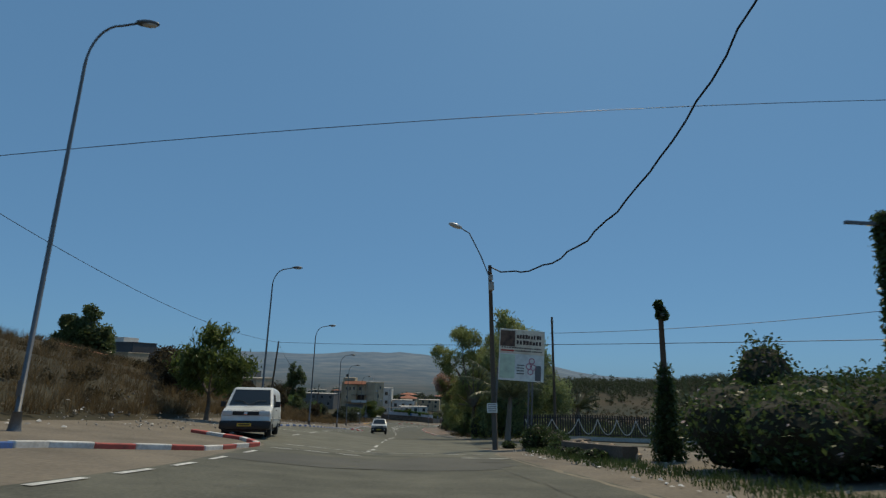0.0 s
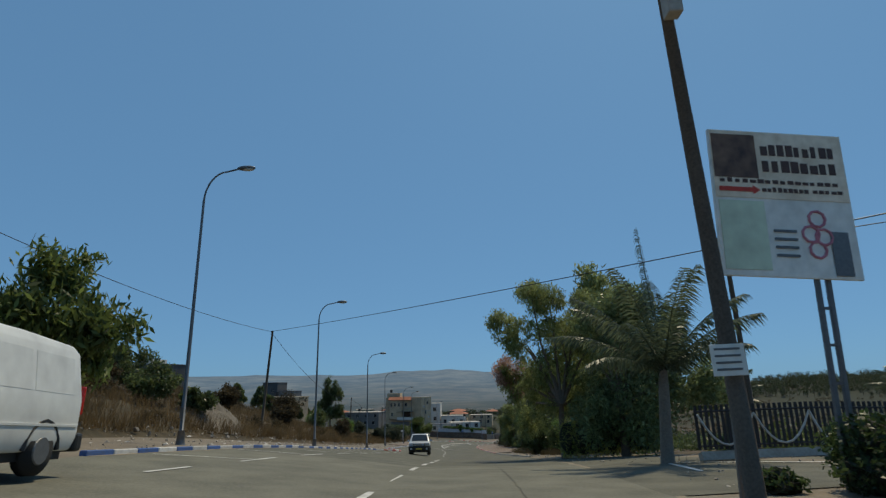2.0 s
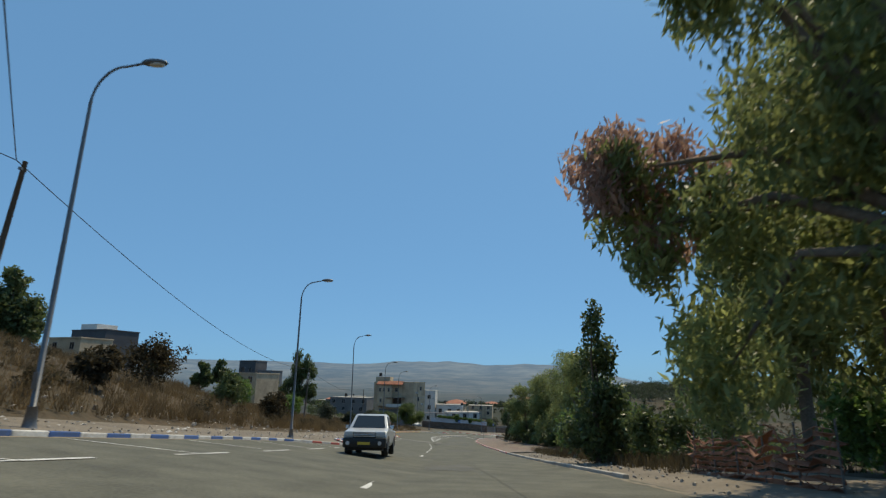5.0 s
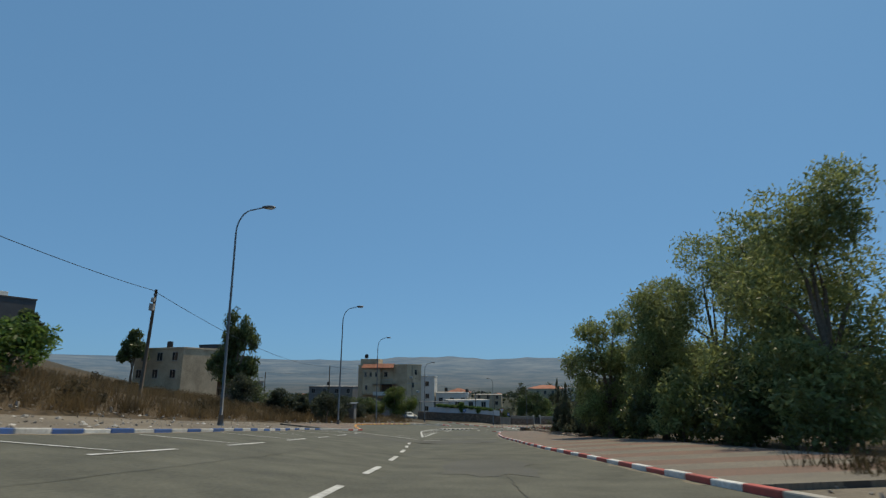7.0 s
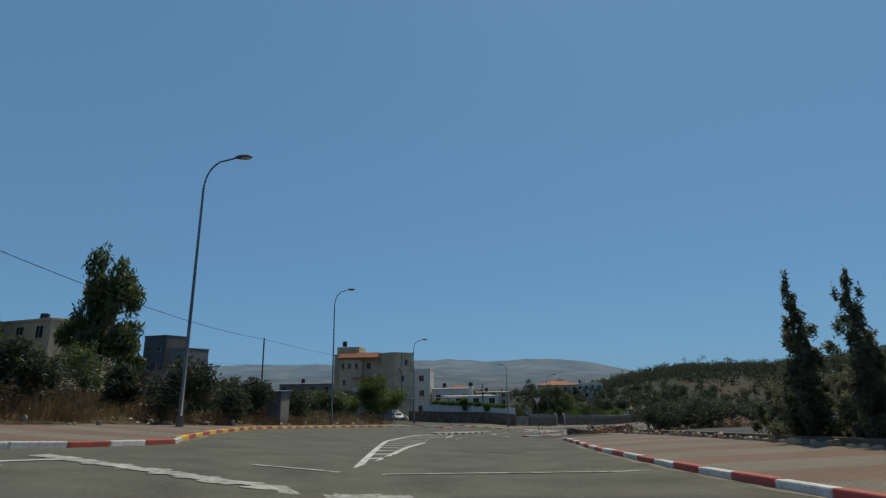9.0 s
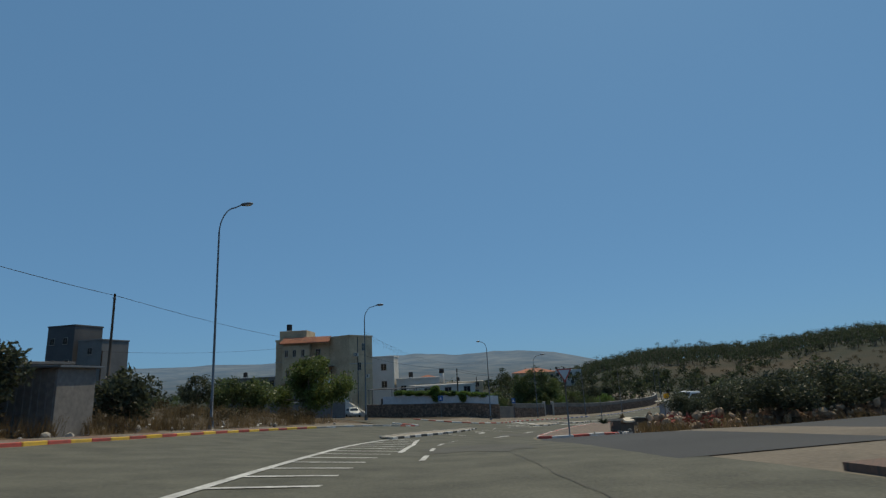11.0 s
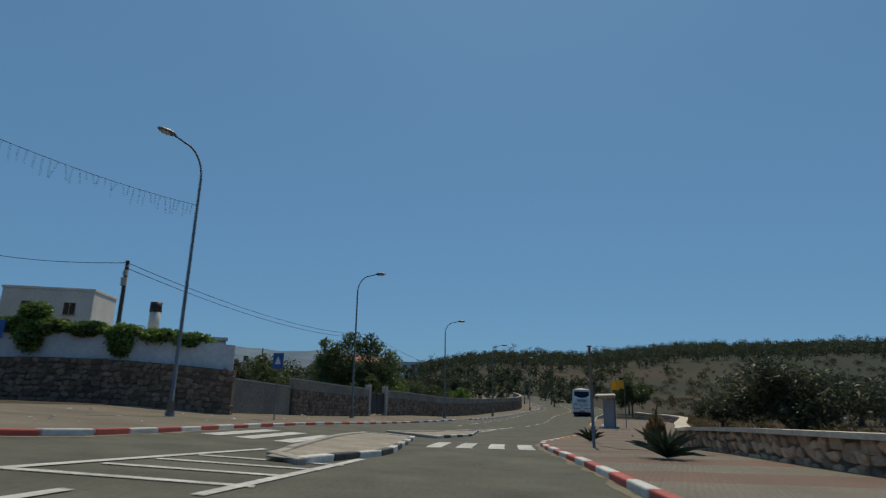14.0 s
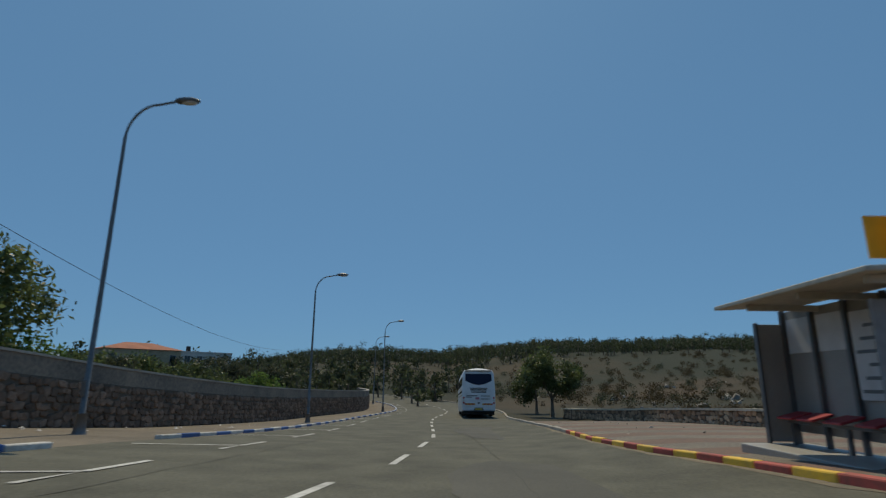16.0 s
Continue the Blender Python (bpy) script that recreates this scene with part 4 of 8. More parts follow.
for i, (s, d, k, mm) in enumerate(((47.5, -17.2, 0.85, M_DARKLEAF), (51, -20.5, 1.1, M_DARKLEAF), (45, -20, 1.0, M_SCRUB), (48.2, -14.9, 0.6, M_DARKLEAF), (40.5, -17.5, 1.0, M_SCRUB), (58, -17.5, 0.8, M_SCRUB), (66, -15.5, 0.7, M_SCRUB), (133.2, -12.9, 1.15, M_OLIVE), (139.5, -13.6, 0.95, M_OLIVE), (126.5, -15.2, 0.9, M_OLIVE), (136.5, -14.5, 1.0, M_OLIVE), (132, -15.5, 0.8, M_OLIVE), (144.5, -15, 1.0, M_OLIVE), (150.5, -14.5, 0.9, M_OLIVE), (127, -19, 1.15, M_OLIVE), (141, -24, 1.4, M_DARKLEAF), (168.5, -25.5, 1.15, M_DARKLEAF), (170.5, -28, 1.2, M_DARKLEAF), (166.0, -28, 1.1, M_OLIVE), (98, -16, 0.9, M_BRIGHTLEAF), (92, -19, 1.0, M_BRIGHTLEAF), (47, -20, 0.8, M_SCRUB), (38, -16, 0.9, M_SCRUB), (84, -17, 1.0, M_DARKLEAF), (75, -18, 1.2, M_SCRUB), (88, -14.5, 0.9, M_SCRUB))):
    make_tree("bush", "rounded grey-green bush on rough ground" if mm is M_OLIVE else "scrubby green bush on the dry bank", spot(s, d, 60 * i), [(0, 0, 1.1 * k, 1.2 * k, 1.0 * k), (0.8 * k, 0.3, 1.5 * k, 0.9 * k, 0.8 * k), (-0.8 * k, 0.1, 1.3 * k, 0.9 * k, 0.9 * k), (0.1, 0.2, 2.0 * k, 0.8 * k, 0.7 * k)], mm, 3600, 0.085, base_r=0.07, seed=90 + i, category="bush", group="bushes on the left side", long=1.2)
# tall trees on the left
make_tree("eucalyptus_tree", "tall ragged eucalyptus on a dry bank", spot(150.6, -32.9) @ Matrix.Diagonal((1.6, 1.6, 1.52, 1)), [(0, 0, 7.2, 1.1, 1.8), (-0.9, 0.3, 5.2, 1.1, 1.6), (1.0, 0, 5.6, 0.9, 1.5), (0.2, 0.3, 3.2, 1.4, 1.4), (-1.9, 0, 3.6, 0.8, 1.2), (1.5, 0, 3.4, 0.8, 1.1)], M_DARKLEAF, 9000, 0.1, base_r=0.17, seed=110, long=1.9, droop=0.5)
make_tree("tree", "dark leafy tree before a house", spot(176.8, -22.0), [(0, 0, 3.0, 2.8, 2.0), (-2.2, 0.5, 2.6, 2.1, 1.7), (2.3, 0, 2.8, 2.1, 1.8), (0.2, 0, 4.8, 1.8, 1.3), (-1.2, 0, 4.3, 1.4, 1.2), (-3.8, 0.4, 1.8, 1.5, 1.2)], M_WALNUT, 17000, 0.12, base_r=0.2, seed=111, bark=M_BARK)
make_tree("tree", "dark leafy shrub tree before a house", spot(172.5, -24.5), [(0, 0, 2.0, 1.7, 1.6), (-1.3, 0.5, 2.0, 1.4, 1.4)], M_DARKLEAF, 5000, 0.12, base_r=0.14, seed=112)
make_tree("tree", "broad dark green tree behind a garden wall", spotxy(29.0, 237), [(0, 0, 4.8, 2.6, 2.4), (-2.8, 0.5, 4.6, 2.3, 2.3), (3.2, 0, 4.0, 2.4, 2.1), (-1.2, 0, 7.0, 1.5, 1.5), (1.1, 0.3, 6.9, 1.5, 1.5), (-3.4, 0, 6.6, 1.3, 1.4), (3.4, 0, 5.8, 1.3, 1.2), (0, 0, 2.4, 3.0, 1.8), (-3.2, 0, 2.6, 2.2, 1.8)], M_DARKLEAF, 17000, 0.13, base_r=0.24, seed=113, long=1.3)
for i, (x, y, k) in enumerate(((42, 262, 1.0), (50, 272, 1.1), (37, 252, 0.8), (58, 281, 1.0), (33, 262, 0.9))):
    make_tree("tree", "broad green tree behind the garden wall", spotxy(x, y), [(0, 0, 3.4 * k, 2.4 * k, 1.8 * k), (-1.8 * k, 0.5, 2.8 * k, 1.7 * k, 1.5 * k), (1.8 * k, 0, 2.9 * k, 1.7 * k, 1.5 * k)], M_OLIVE if i % 2 else M_DARKLEAF, 6000, 0.14, base_r=0.18, seed=120 + i)
make_tree("tree", "small twin-stemmed green tree at the roadside", spot(266, 9.3), [(0, 0, 4.4, 1.8, 1.5), (-1.9, 0.3, 3.6, 1.6, 1.4), (1.9, 0, 3.4, 1.5, 1.3), (0.8, 0, 2.6, 1.3, 1.0)], M_DARKLEAF, 9000, 0.12, base_r=0.16, seed=130)
make_tree("tree", "small twin-stemmed green tree at the roadside", spot(273, 8.8), [(0, 0, 3.6, 1.8, 1.5), (-1.3, 0.3, 2.2, 1.3, 1.4)], M_DARKLEAF, 6000, 0.12, base_r=0.14, seed=131)
for i, (x, y, k) in enumerate(((-70, 132, 1.7), (-73.5, 130, 1.4), (-66.5, 131, 1.25), (-75, 136, 1.5), (-34, 112, 0.6), (-29, 114, 0.5), (-24, 113, 0.42), (-48, 168, 0.9), (-41, 186, 0.8), (-24, 26, 0.55), (-30, 34, 0.6), (-19, 18, 0.5), (-36, 48, 0.6))):
    make_tree("tree", "ragged dark tree among village houses", spotxy(x, y), [(0, 0, 6.5 * k, 2.0 * k, 2.0 * k), (-1.6 * k, 0.5, 5 * k, 1.5 * k, 1.6 * k), (1.5 * k, 0, 5.4 * k, 1.5 * k, 1.8 * k), (0, 0, 8.5 * k, 1.3 * k, 1.3 * k)], M_DARKLEAF, 6000, 0.2 + 0.12 * (k > 1.2), base_r=0.22 * k, seed=140 + i)


def mass(name, label, clumps, leaf, n, size, seed, category="hedge", core=0.72, flowers=0):
    """A hedge or heap of ivy: leaves over a solid dark core. clumps in world metres."""
    top = thing(name, label, category)
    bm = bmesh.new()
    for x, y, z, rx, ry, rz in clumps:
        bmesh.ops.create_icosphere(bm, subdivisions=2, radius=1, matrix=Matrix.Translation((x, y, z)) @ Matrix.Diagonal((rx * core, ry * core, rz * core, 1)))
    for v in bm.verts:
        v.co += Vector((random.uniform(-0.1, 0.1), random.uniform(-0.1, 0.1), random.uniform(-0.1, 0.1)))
    part("core", bm, M_CORE, top, "solid dark core within")
    V, F = leaves([c[:3] for c in clumps], [c[3:] for c in clumps], n, size, seed, 1.1, 0.1, 0.3)
    obj("foliage", V, F, leaf, top)
    if flowers:
        V, F = leaves([c[:3] for c in clumps], [c[3:] for c in clumps], flowers, size * 0.8, seed + 1, 1, 0, 0.05)
        obj("blossom", V, F, M_FLOWER, top, "small pale flowers")["kind"] = "stuff"
    return top


M_CORE = mat("dark_core", (0.03, 0.03, 0.018), 0.95, scale=12, bump=0.8)


def gz(x, y, up):
    return ground_z(x, y) + up


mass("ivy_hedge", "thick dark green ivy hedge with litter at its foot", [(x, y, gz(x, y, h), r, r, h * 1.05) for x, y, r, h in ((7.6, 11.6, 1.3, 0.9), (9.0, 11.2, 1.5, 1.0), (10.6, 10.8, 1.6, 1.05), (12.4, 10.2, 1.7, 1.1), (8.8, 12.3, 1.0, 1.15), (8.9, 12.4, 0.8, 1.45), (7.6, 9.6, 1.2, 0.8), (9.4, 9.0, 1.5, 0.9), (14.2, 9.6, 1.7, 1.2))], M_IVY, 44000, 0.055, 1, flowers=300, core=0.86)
mass("ivy_bush", "rounded ivy bush on the roadside bank", [(x, y, gz(x, y, h), r, r, h * 1.1) for x, y, r, h in ((6.9, 25.6, 0.75, 0.5), (7.5, 25.1, 0.75, 0.38), (6.4, 25.2, 0.45, 0.22), (7.3, 24.4, 0.6, 0.3), (5.6, 26.0, 0.35, 0.16))], M_IVY, 9000, 0.045, 2, flowers=25)
mass("ivy_bush", "low ivy creeping over a stone wall", [(x, y, gz(x, y, h), r, r, h * 1.1) for x, y, r, h in ((7.0, 22.6, 0.5, 0.3), (6.7, 21.8, 0.45, 0.18), (6.4, 20.7, 0.35, 0.12), (6.3, 19.5, 0.3, 0.1), (6.2, 18.3, 0.35, 0.14), (6.15, 17.2, 0.3, 0.1), (6.1, 16.2, 0.4, 0.14))], M_IVY, 5000, 0.04, 3, flowers=30)
mass("clipped_hedge", "clipped yellow-green hedge beneath the trees", [(x, y, gz(x, y, 0.95), 0.7, 0.6, 1.08) for x, y in ((7.3, 46.7), (7.9, 46.3), (8.5, 45.9), (9.1, 45.5), (9.7, 45.1), (10.3, 44.7))], M_HEDGE, 12000, 0.04, 4)
_vl = [(2.2, 208.5), (3.5, 207.6), (5, 206.9), (6.5, 206.2), (8, 205.6), (9.5, 205.1), (11, 204.7), (12.5, 204.25), (13.8, 203.9)]
mass("vine", "green vines hanging over a white garden fence", [(x, y + 0.15, gz(x, y, 3.5 - 0.04 * x), 0.95, 0.6, 0.4) for x, y in _vl] + [(7.2, 205.7, gz(7.2, 205.7, 2.8), 0.6, 0.4, 0.8), (10.9, 204.5, gz(10.9, 204.5, 2.7), 0.6, 0.4, 0.8), (7.2, 206, gz(7.2, 206, 3.8), 0.7, 0.6, 0.5)], M_BRIGHTLEAF, 15000, 0.08, 5, category="vine")


for i, (s, d, k) in enumerate(((208, -17.5, 1.3), (212, -17.0, 1.3), (216.5, -19.0, 1.3), (221, -20.5, 1.5), (233, -18.0, 1.3), (238.5, -17.5, 1.4), (245, -17.0, 1.2), (252, -16.5, 1.4), (261, -15.5, 1.3), (204, -24, 1.6))):
    make_tree("bush", "leafy garden shrub behind a long wall", spot(s, d, 50 * i), [(0, 0, 1.2 * k, 1.3 * k, 1.0 * k), (0.9 * k, 0.4, 1.6 * k, 1.0 * k, 0.8 * k), (-0.9 * k, 0.1, 1.4 * k, 1.0 * k, 0.9 * k), (0.1, 0.2, 2.1 * k, 0.8 * k, 0.7 * k)], (M_OLIVE, M_DARKLEAF, M_BRIGHTLEAF)[i % 3], 3800, 0.1, base_r=0.08, seed=190 + i, category="bush", group="shrubs behind the wall", long=1.2)


def blades(n, place, height, material, name, label, seed, per=6, width=0.03):
    g = np.random.default_rng(seed)
    sd_ = place(g, n)
    xy = np.array([at_sd(s, d)[:2] for s, d in sd_])
    z = terrain(xy)
    b = np.repeat(np.c_[xy, z], per, 0)
    m_ = len(b)
    b[:, :2] += g.normal(size=(m_, 2)) * 0.13
    hh = height * (0.5 + 0.8 * g.random(m_))
    tip = b + np.c_[g.normal(size=(m_, 2)) * 0.35 * hh[:, None], hh]
    a = g.random(m_) * 6.28
    w = np.c_[np.cos(a), np.sin(a), np.zeros(m_)] * width
    b[:, 2] -= 0.05
    V = np.stack([b - w, b + w, tip + w * 0.25, tip - w * 0.25], 1).reshape(-1, 3)
    o = obj(name, V, np.arange(m_ * 4).reshape(-1, 4), material)
    return tagged(o, label, "grass", kind="stuff")


blades(6400, lambda g, n: np.c_[g.random(n) * 130 - 2, -13.2 - 20 * g.random(n) ** 1.6], 0.55, M_DRYGRASS, "dry_grass", "dry straw-coloured grass on the bank", 1, 14, 0.011)
blades(1600, lambda g, n: np.c_[123 + g.random(n) * 42, -13.2 - 16 * g.random(n) ** 1.5], 0.5, M_DRYGRASS, "dry_grass", "dry straw-coloured grass on rough ground", 2, 14, 0.011)
blades(4500, lambda g, n: (lambda s: np.c_[s, np.interp(s, [150, 190, 200, 210, 222, 236, 246, 270], [7.8, 8.0, 8.8, 10.0, 11.6, 13.5, 12.9, 11.7]) + 40 * g.random(n) ** 1.5])(150 + g.random(n) * 120), 0.4, M_DRYGRASS, "dry_grass", "dry yellow grass in the field", 3, 9, 0.014)
blades(1200, lambda g, n: np.c_[60 + g.random(n) * 30, 6.5 + 6 * g.random(n)], 0.4, M_SCRUB, "weeds", "dusty weeds along the shoulder", 4, 9, 0.014)
blades(420, lambda g, n: np.c_[4 + g.random(n) * 20, 4.6 + 1.3 * g.random(n)], 0.14, M_IVY, "weeds", "low green weeds along the shoulder", 5, 9, 0.012)


def scrub(name, label, pts, r, per, leaf, size, seed, category="scrub"):
    """Low growth in clumps over open ground."""
    g = np.random.default_rng(seed)
    pts = np.asarray(pts)
    z = terrain(pts)
    rr = r * (0.6 + 0.8 * g.random(len(pts)))
    V, F = leaves(np.c_[pts, z + rr * 0.55], np.c_[rr, rr, rr * 0.75], len(pts) * per, size, seed, 1.2, 0, 0.7)
    return tagged(obj(name, V, F, leaf), label, category, kind="stuff")


def along(n, s0, s1, d0, d1, seed, power=1.0):
    g = np.random.default_rng(seed)
    return [at_sd(s, d)[:2] for s, d in zip(s0 + (s1 - s0) * g.random(n), d0 + (d1 - d0) * g.random(n) ** power)]


scrub("scrub", "brown and green scrub on the dry bank", along(190, -5, 128, -14, -45, 11, 1.4), 0.55, 170, M_SCRUB, 0.07, 1)
scrub("scrub", "brown thorny scrub on rough ground", along(70, 124, 166, -14, -40, 12, 1.4), 0.6, 170, M_SCRUB, 0.07, 2)
scrub("scrub", "low green scrub in the dry field", along(120, 128, 300, 16, 120, 13, 0.8), 0.9, 170, M_OLIVE, 0.08, 3)
scrub("scrub", "low brown scrub in the dry field", along(900, 150, 300, 11, 130, 14, 0.9), 0.55, 100, M_SCRUB, 0.07, 4)
scrub("scrub", "green scrub behind a fence", along(120, 38, 110, 14, 60, 15), 1.0, 170, M_DARKLEAF, 0.11, 5)
scrub("scrub", "dark green orchard scrub behind a fence", [(x, y) for x, y in np.random.default_rng(18).random((420, 2)) * (90, 60) + (15, 46) if y > 48 - 0.16 * (x - 15)], 1.25, 150, M_DARKLEAF, 0.13, 8)
scrub("scrub", "green gardens behind the houses", [(x, y) for x, y in np.random.default_rng(16).random((160, 2)) * (110, 110) + (-90, 190) if y > 214 and x < 8], 1.3, 110, M_DARKLEAF, 0.16, 6)
scrub("scrub", "green scrub in the valley", [(x, y) for x, y in np.random.default_rng(17).random((500, 2)) * (420, 330) + (-260, 300)], 2.6, 60, M_PINE, 0.5, 7)


_q = np.random.default_rng(19).random((900, 2)) * (170, 190) + (20, 40)
_sd = to_sd(_q)
scrub("scrub", "olive-green scrub over the slope beyond the road", _q[(_sd[1] > 22) & (_sd[0] < 175)], 1.5, 110, M_OLIVE, 0.15, 9)
for k_, (r0_, r1_, lf_) in enumerate(((105, 225, M_OLIVE), (115, 235, M_SCRUB), (120, 240, M_SCRUB))):
    _g5 = np.random.default_rng(300 + k_)
    _n = (330, 480, 420)[k_]
    _r, _t = r0_ + (r1_ - r0_) * _g5.random(_n), np.radians(12 + 78 * _g5.random(_n))
    _q = np.c_[10 + _r * np.sin(_t), 150 + _r * np.cos(_t)]
    _sd = to_sd(_q)
    scrub("scrub", "dry scrub and bushes over the hillside field", _q[np.abs(_sd[1]) > 16], 1.0, 100, lf_, 0.12, 40 + k_)


def forest(name, label, pts, seed, h=5.5):
    """A far wood: thin trunks and flat-topped crowns."""
    g = np.random.default_rng(seed)
    pts = np.asarray(pts)
    z = terrain(pts)
    hh = h * (0.5 + 0.75 * g.random(len(pts)) ** 1.5)
    cs, rs, tr = [], [], []
    for (x, y), zz, q in zip(pts, z, hh):
        tr.append(tube([(x, y, zz - 0.3), (x + g.normal() * 0.2, y, zz + q * 0.8)], [0.16, 0.07], 4, False))
        for _ in range(5):
            cs.append((x + g.normal() * q * 0.16, y + g.normal() * q * 0.16, zz + q * (0.5 + 0.2 * g.normal())))
            rs.append((q * 0.3, q * 0.3, q * 0.24))
    V, F = leaves(cs, rs, len(pts) * 150, 0.32, seed, 1.3, 0, 0.8)
    V2, F2 = joined(tr)
    tagged(obj(name, V, F, M_PINE), label, "trees", kind="stuff")
    tagged(obj(name + "_trunks", V2, F2, M_BARK), "thin bare trunks of the pine wood", "trees", kind="stuff")


def polar(n, r0, r1, t0, t1, seed):
    g = np.random.default_rng(seed)
    r, t = r0 + (r1 - r0) * g.random(n), np.radians(t0 + (t1 - t0) * g.random(n))
    return np.c_[10 + r * np.sin(t), 150 + r * np.cos(t)]


forest("pine_wood", "dark pine wood along the hill's crest", polar(2700, 245, 390, 14, 100, 21), 21, 8.5)
forest("pine_wood", "scattered pines at the road's far bend", polar(130, 130, 210, 8, 34, 22), 22, 6.0)
forest("tree_belt", "dark trees across the valley floor", polar(1300, 170, 760, -36, 14, 23), 23, 4.5)
# ---- street lamps ----
def lamp_shape(h=10.2, arm=1.55):
    top = thing("street_lamp", "tall galvanised street lamp with a curved arm", "street lamp", None, "street lamps along the road")
    pts = [(0, 0, -0.1), (0, 0, h * 0.4), (0, 0, h * 0.86)]
    for k in range(1, 9):
        a = math.pi / 2 * k / 8
        pts.append((arm * 0.55 * (1 - math.cos(a)), 0, h * 0.86 + h * 0.115 * math.sin(a)))
    pts.append((arm * 0.85, 0, h * 0.985))
    V, F = tube(pts, [0.075, 0.062, 0.046] + [0.034] * 9, 10)
    obj("pole", V, F, M_STEEL, top, smooth=True)
    V, F = tube([(0, 0, -0.12), (0, 0, 0.1), (0, 0, 0.5)], [0.2, 0.15, 0.11], 10)
    obj("base_sleeve", V, F, M_STEEL, top, smooth=True)
    bm = bmesh.new()
    bmesh.ops.create_uvsphere(bm, u_segments=14, v_segments=8, radius=0.5, matrix=Matrix.Translation((arm * 0.85 + 0.3, 0, h * 0.985 + 0.02)) @ Matrix.Diagonal((0.75, 0.3, 0.2, 1)))
    head = part("head", bm, M_STEEL, top, smooth=True)
    bm = bmesh.new()
    bmesh.ops.create_uvsphere(bm, u_segments=12, v_segments=6, radius=0.5, matrix=Matrix.Translation((arm * 0.85 + 0.36, 0, h * 0.985 - 0.035)) @ Matrix.Diagonal((0.5, 0.24, 0.13, 1)))
    part("diffuser", bm, M_LAMPGLASS, head, "pale ribbed glass diffuser", smooth=True)
    for z in (0.9,):
        part("hatch", boxm(-0.06, -0.112, z, 0.06, -0.085, z + 0.4, 0.01), M_STEEL, top)
    return top


LAMPS = ((15.4, -10.35, 12.3), (37.3, -10.1, 10.6), (55.7, -10.2, 9.9), (76.6, -9.8, 9.8), (105.9, -11.0, 11.2), (128.8, -10.6, 11.0), (154.6, -13.6, 11.9), (175.9, -15.6, 10.6), (197.0, -10.4, 9.9), (213.4, -10.6, 9.6), (229.8, -8.9, 9.1), (249.0, -7.6, 8.9), (272, -6.8, 9.2), (296, -7.0, 9.4))
for i, (s, d, h) in enumerate(LAMPS):
    x, y, a = at_sd(s, d)
    lamp_shape(h).matrix_world = pose(x, y, ground_z(x, y) - 0.02, random.uniform(-0.6, 0.6), random.uniform(-0.6, 0.6), -math.degrees(a) + (-110 if i == 8 else 0))


# ---- poles and wires ----
def utility_pole(m, h, r=0.13, box=True, label="weathered leaning wooden utility pole"):
    top = thing("utility_pole", label, "utility pole", m, "utility poles")
    V, F = tube([(0, 0, -0.4), (0, 0, h * 0.5), (0, 0, h)], [r, r * 0.85, r * 0.68], 9)
    obj("pole", V, F, M_WOODPOLE, top, smooth=True)
    part("bracket", boxm(-0.05, -r - 0.05, h - 0.35, 0.05, r, h - 0.25, 0.01), M_STEEL, top)
    if box:
        part("junction_box", boxm(-0.12, -r - 0.2, h - 1.25, 0.12, -r * 0.7, h - 0.85, 0.02), M_CONC, top, "grey junction box")
        part("junction_box", boxm(-0.09, -r - 0.15, h - 0.75, 0.09, -r * 0.7, h - 0.5, 0.02), M_CONC, top, "grey junction box")
    return top


def wire(label, a, b, sag, r=0.016, twist=0.0):
    a, b = Vector(a), Vector(b)
    pts = []
    n = 28
    for k in range(n + 1):
        u = k / n
        p = a.lerp(b, u)
        p.z -= sag * 4 * u * (1 - u)
        if twist:
            p.x += twist * math.sin(k * 2.1)
            p.z += twist * math.cos(k * 1.7)
        pts.append(p)
    V, F = tube(pts, r, 5)
    return tagged(obj("overhead_wire", V, F, M_BLACK, smooth=True), label, "cable")


utility_pole(pose(4.8, 25.2, -3.45, 0, -2.0, 0), 8.55)
U1 = (4.5, 25.1, 4.95)
utility_pole(pose(10.75, 35.6, -4.2, 0, -0.8, 10), 8.0, 0.1, False)
utility_pole(pose(-12.55, 59.2, -4.6, -1, 3, 0), 7.3, 0.11, False)
P1 = (-12.2, 59.0, 2.6)
utility_pole(pose(-14.2, 109.3, -9.3, 0, 2, 0), 6.2, 0.11)
P2 = (-14.0, 109.0, -3.2)
utility_pole(spotxy(-38, 205), 9.0, 0.12, False)
P3 = (-38, 205, ground_z(-38, 205) + 8.9)
utility_pole(spotxy(-14.5, 162.4), 7.0, 0.09, False)
P4 = (-14.5, 162.4, ground_z(-14.5, 162.4) + 6.9)
utility_pole(spotxy(-6.5, 200.5), 6.6, 0.1, False)
utility_pole(spotxy(10.4, 206.2), 6.6, 0.12, True)
P5 = (10.4, 206.2, ground_z(10.4, 206.2) + 6.5)
utility_pole(spotxy(20, 262), 8.0, 0.12, False)
utility_pole(spotxy(30, 236.5), 8.5, 0.12, False)
P6 = (30, 236.5, ground_z(30, 236.5) + 8.4)
wire("thick twisted black cable sagging from a pole", U1, (10.15, 12.2, 11.25), 2.85, 0.035, 0.05)
wire("thin black wire crossing over the road", (-26, 18.0, 4.2), (28, 18.0, 11.9), -0.9, 0.014)
wire("thin black wire crossing over the road", P1, (21.4, 14.2, 1.6), 0.3)
wire("thin black wire hung between poles", P1, P2, 1.6)
wire("thin black wire hung between poles", P1, (-19, 16, 8.5), 1.5)
wire("thin black wire hung between poles", (10.45, 35.5, 2.7), (34, 22, 5.0), 0.5)
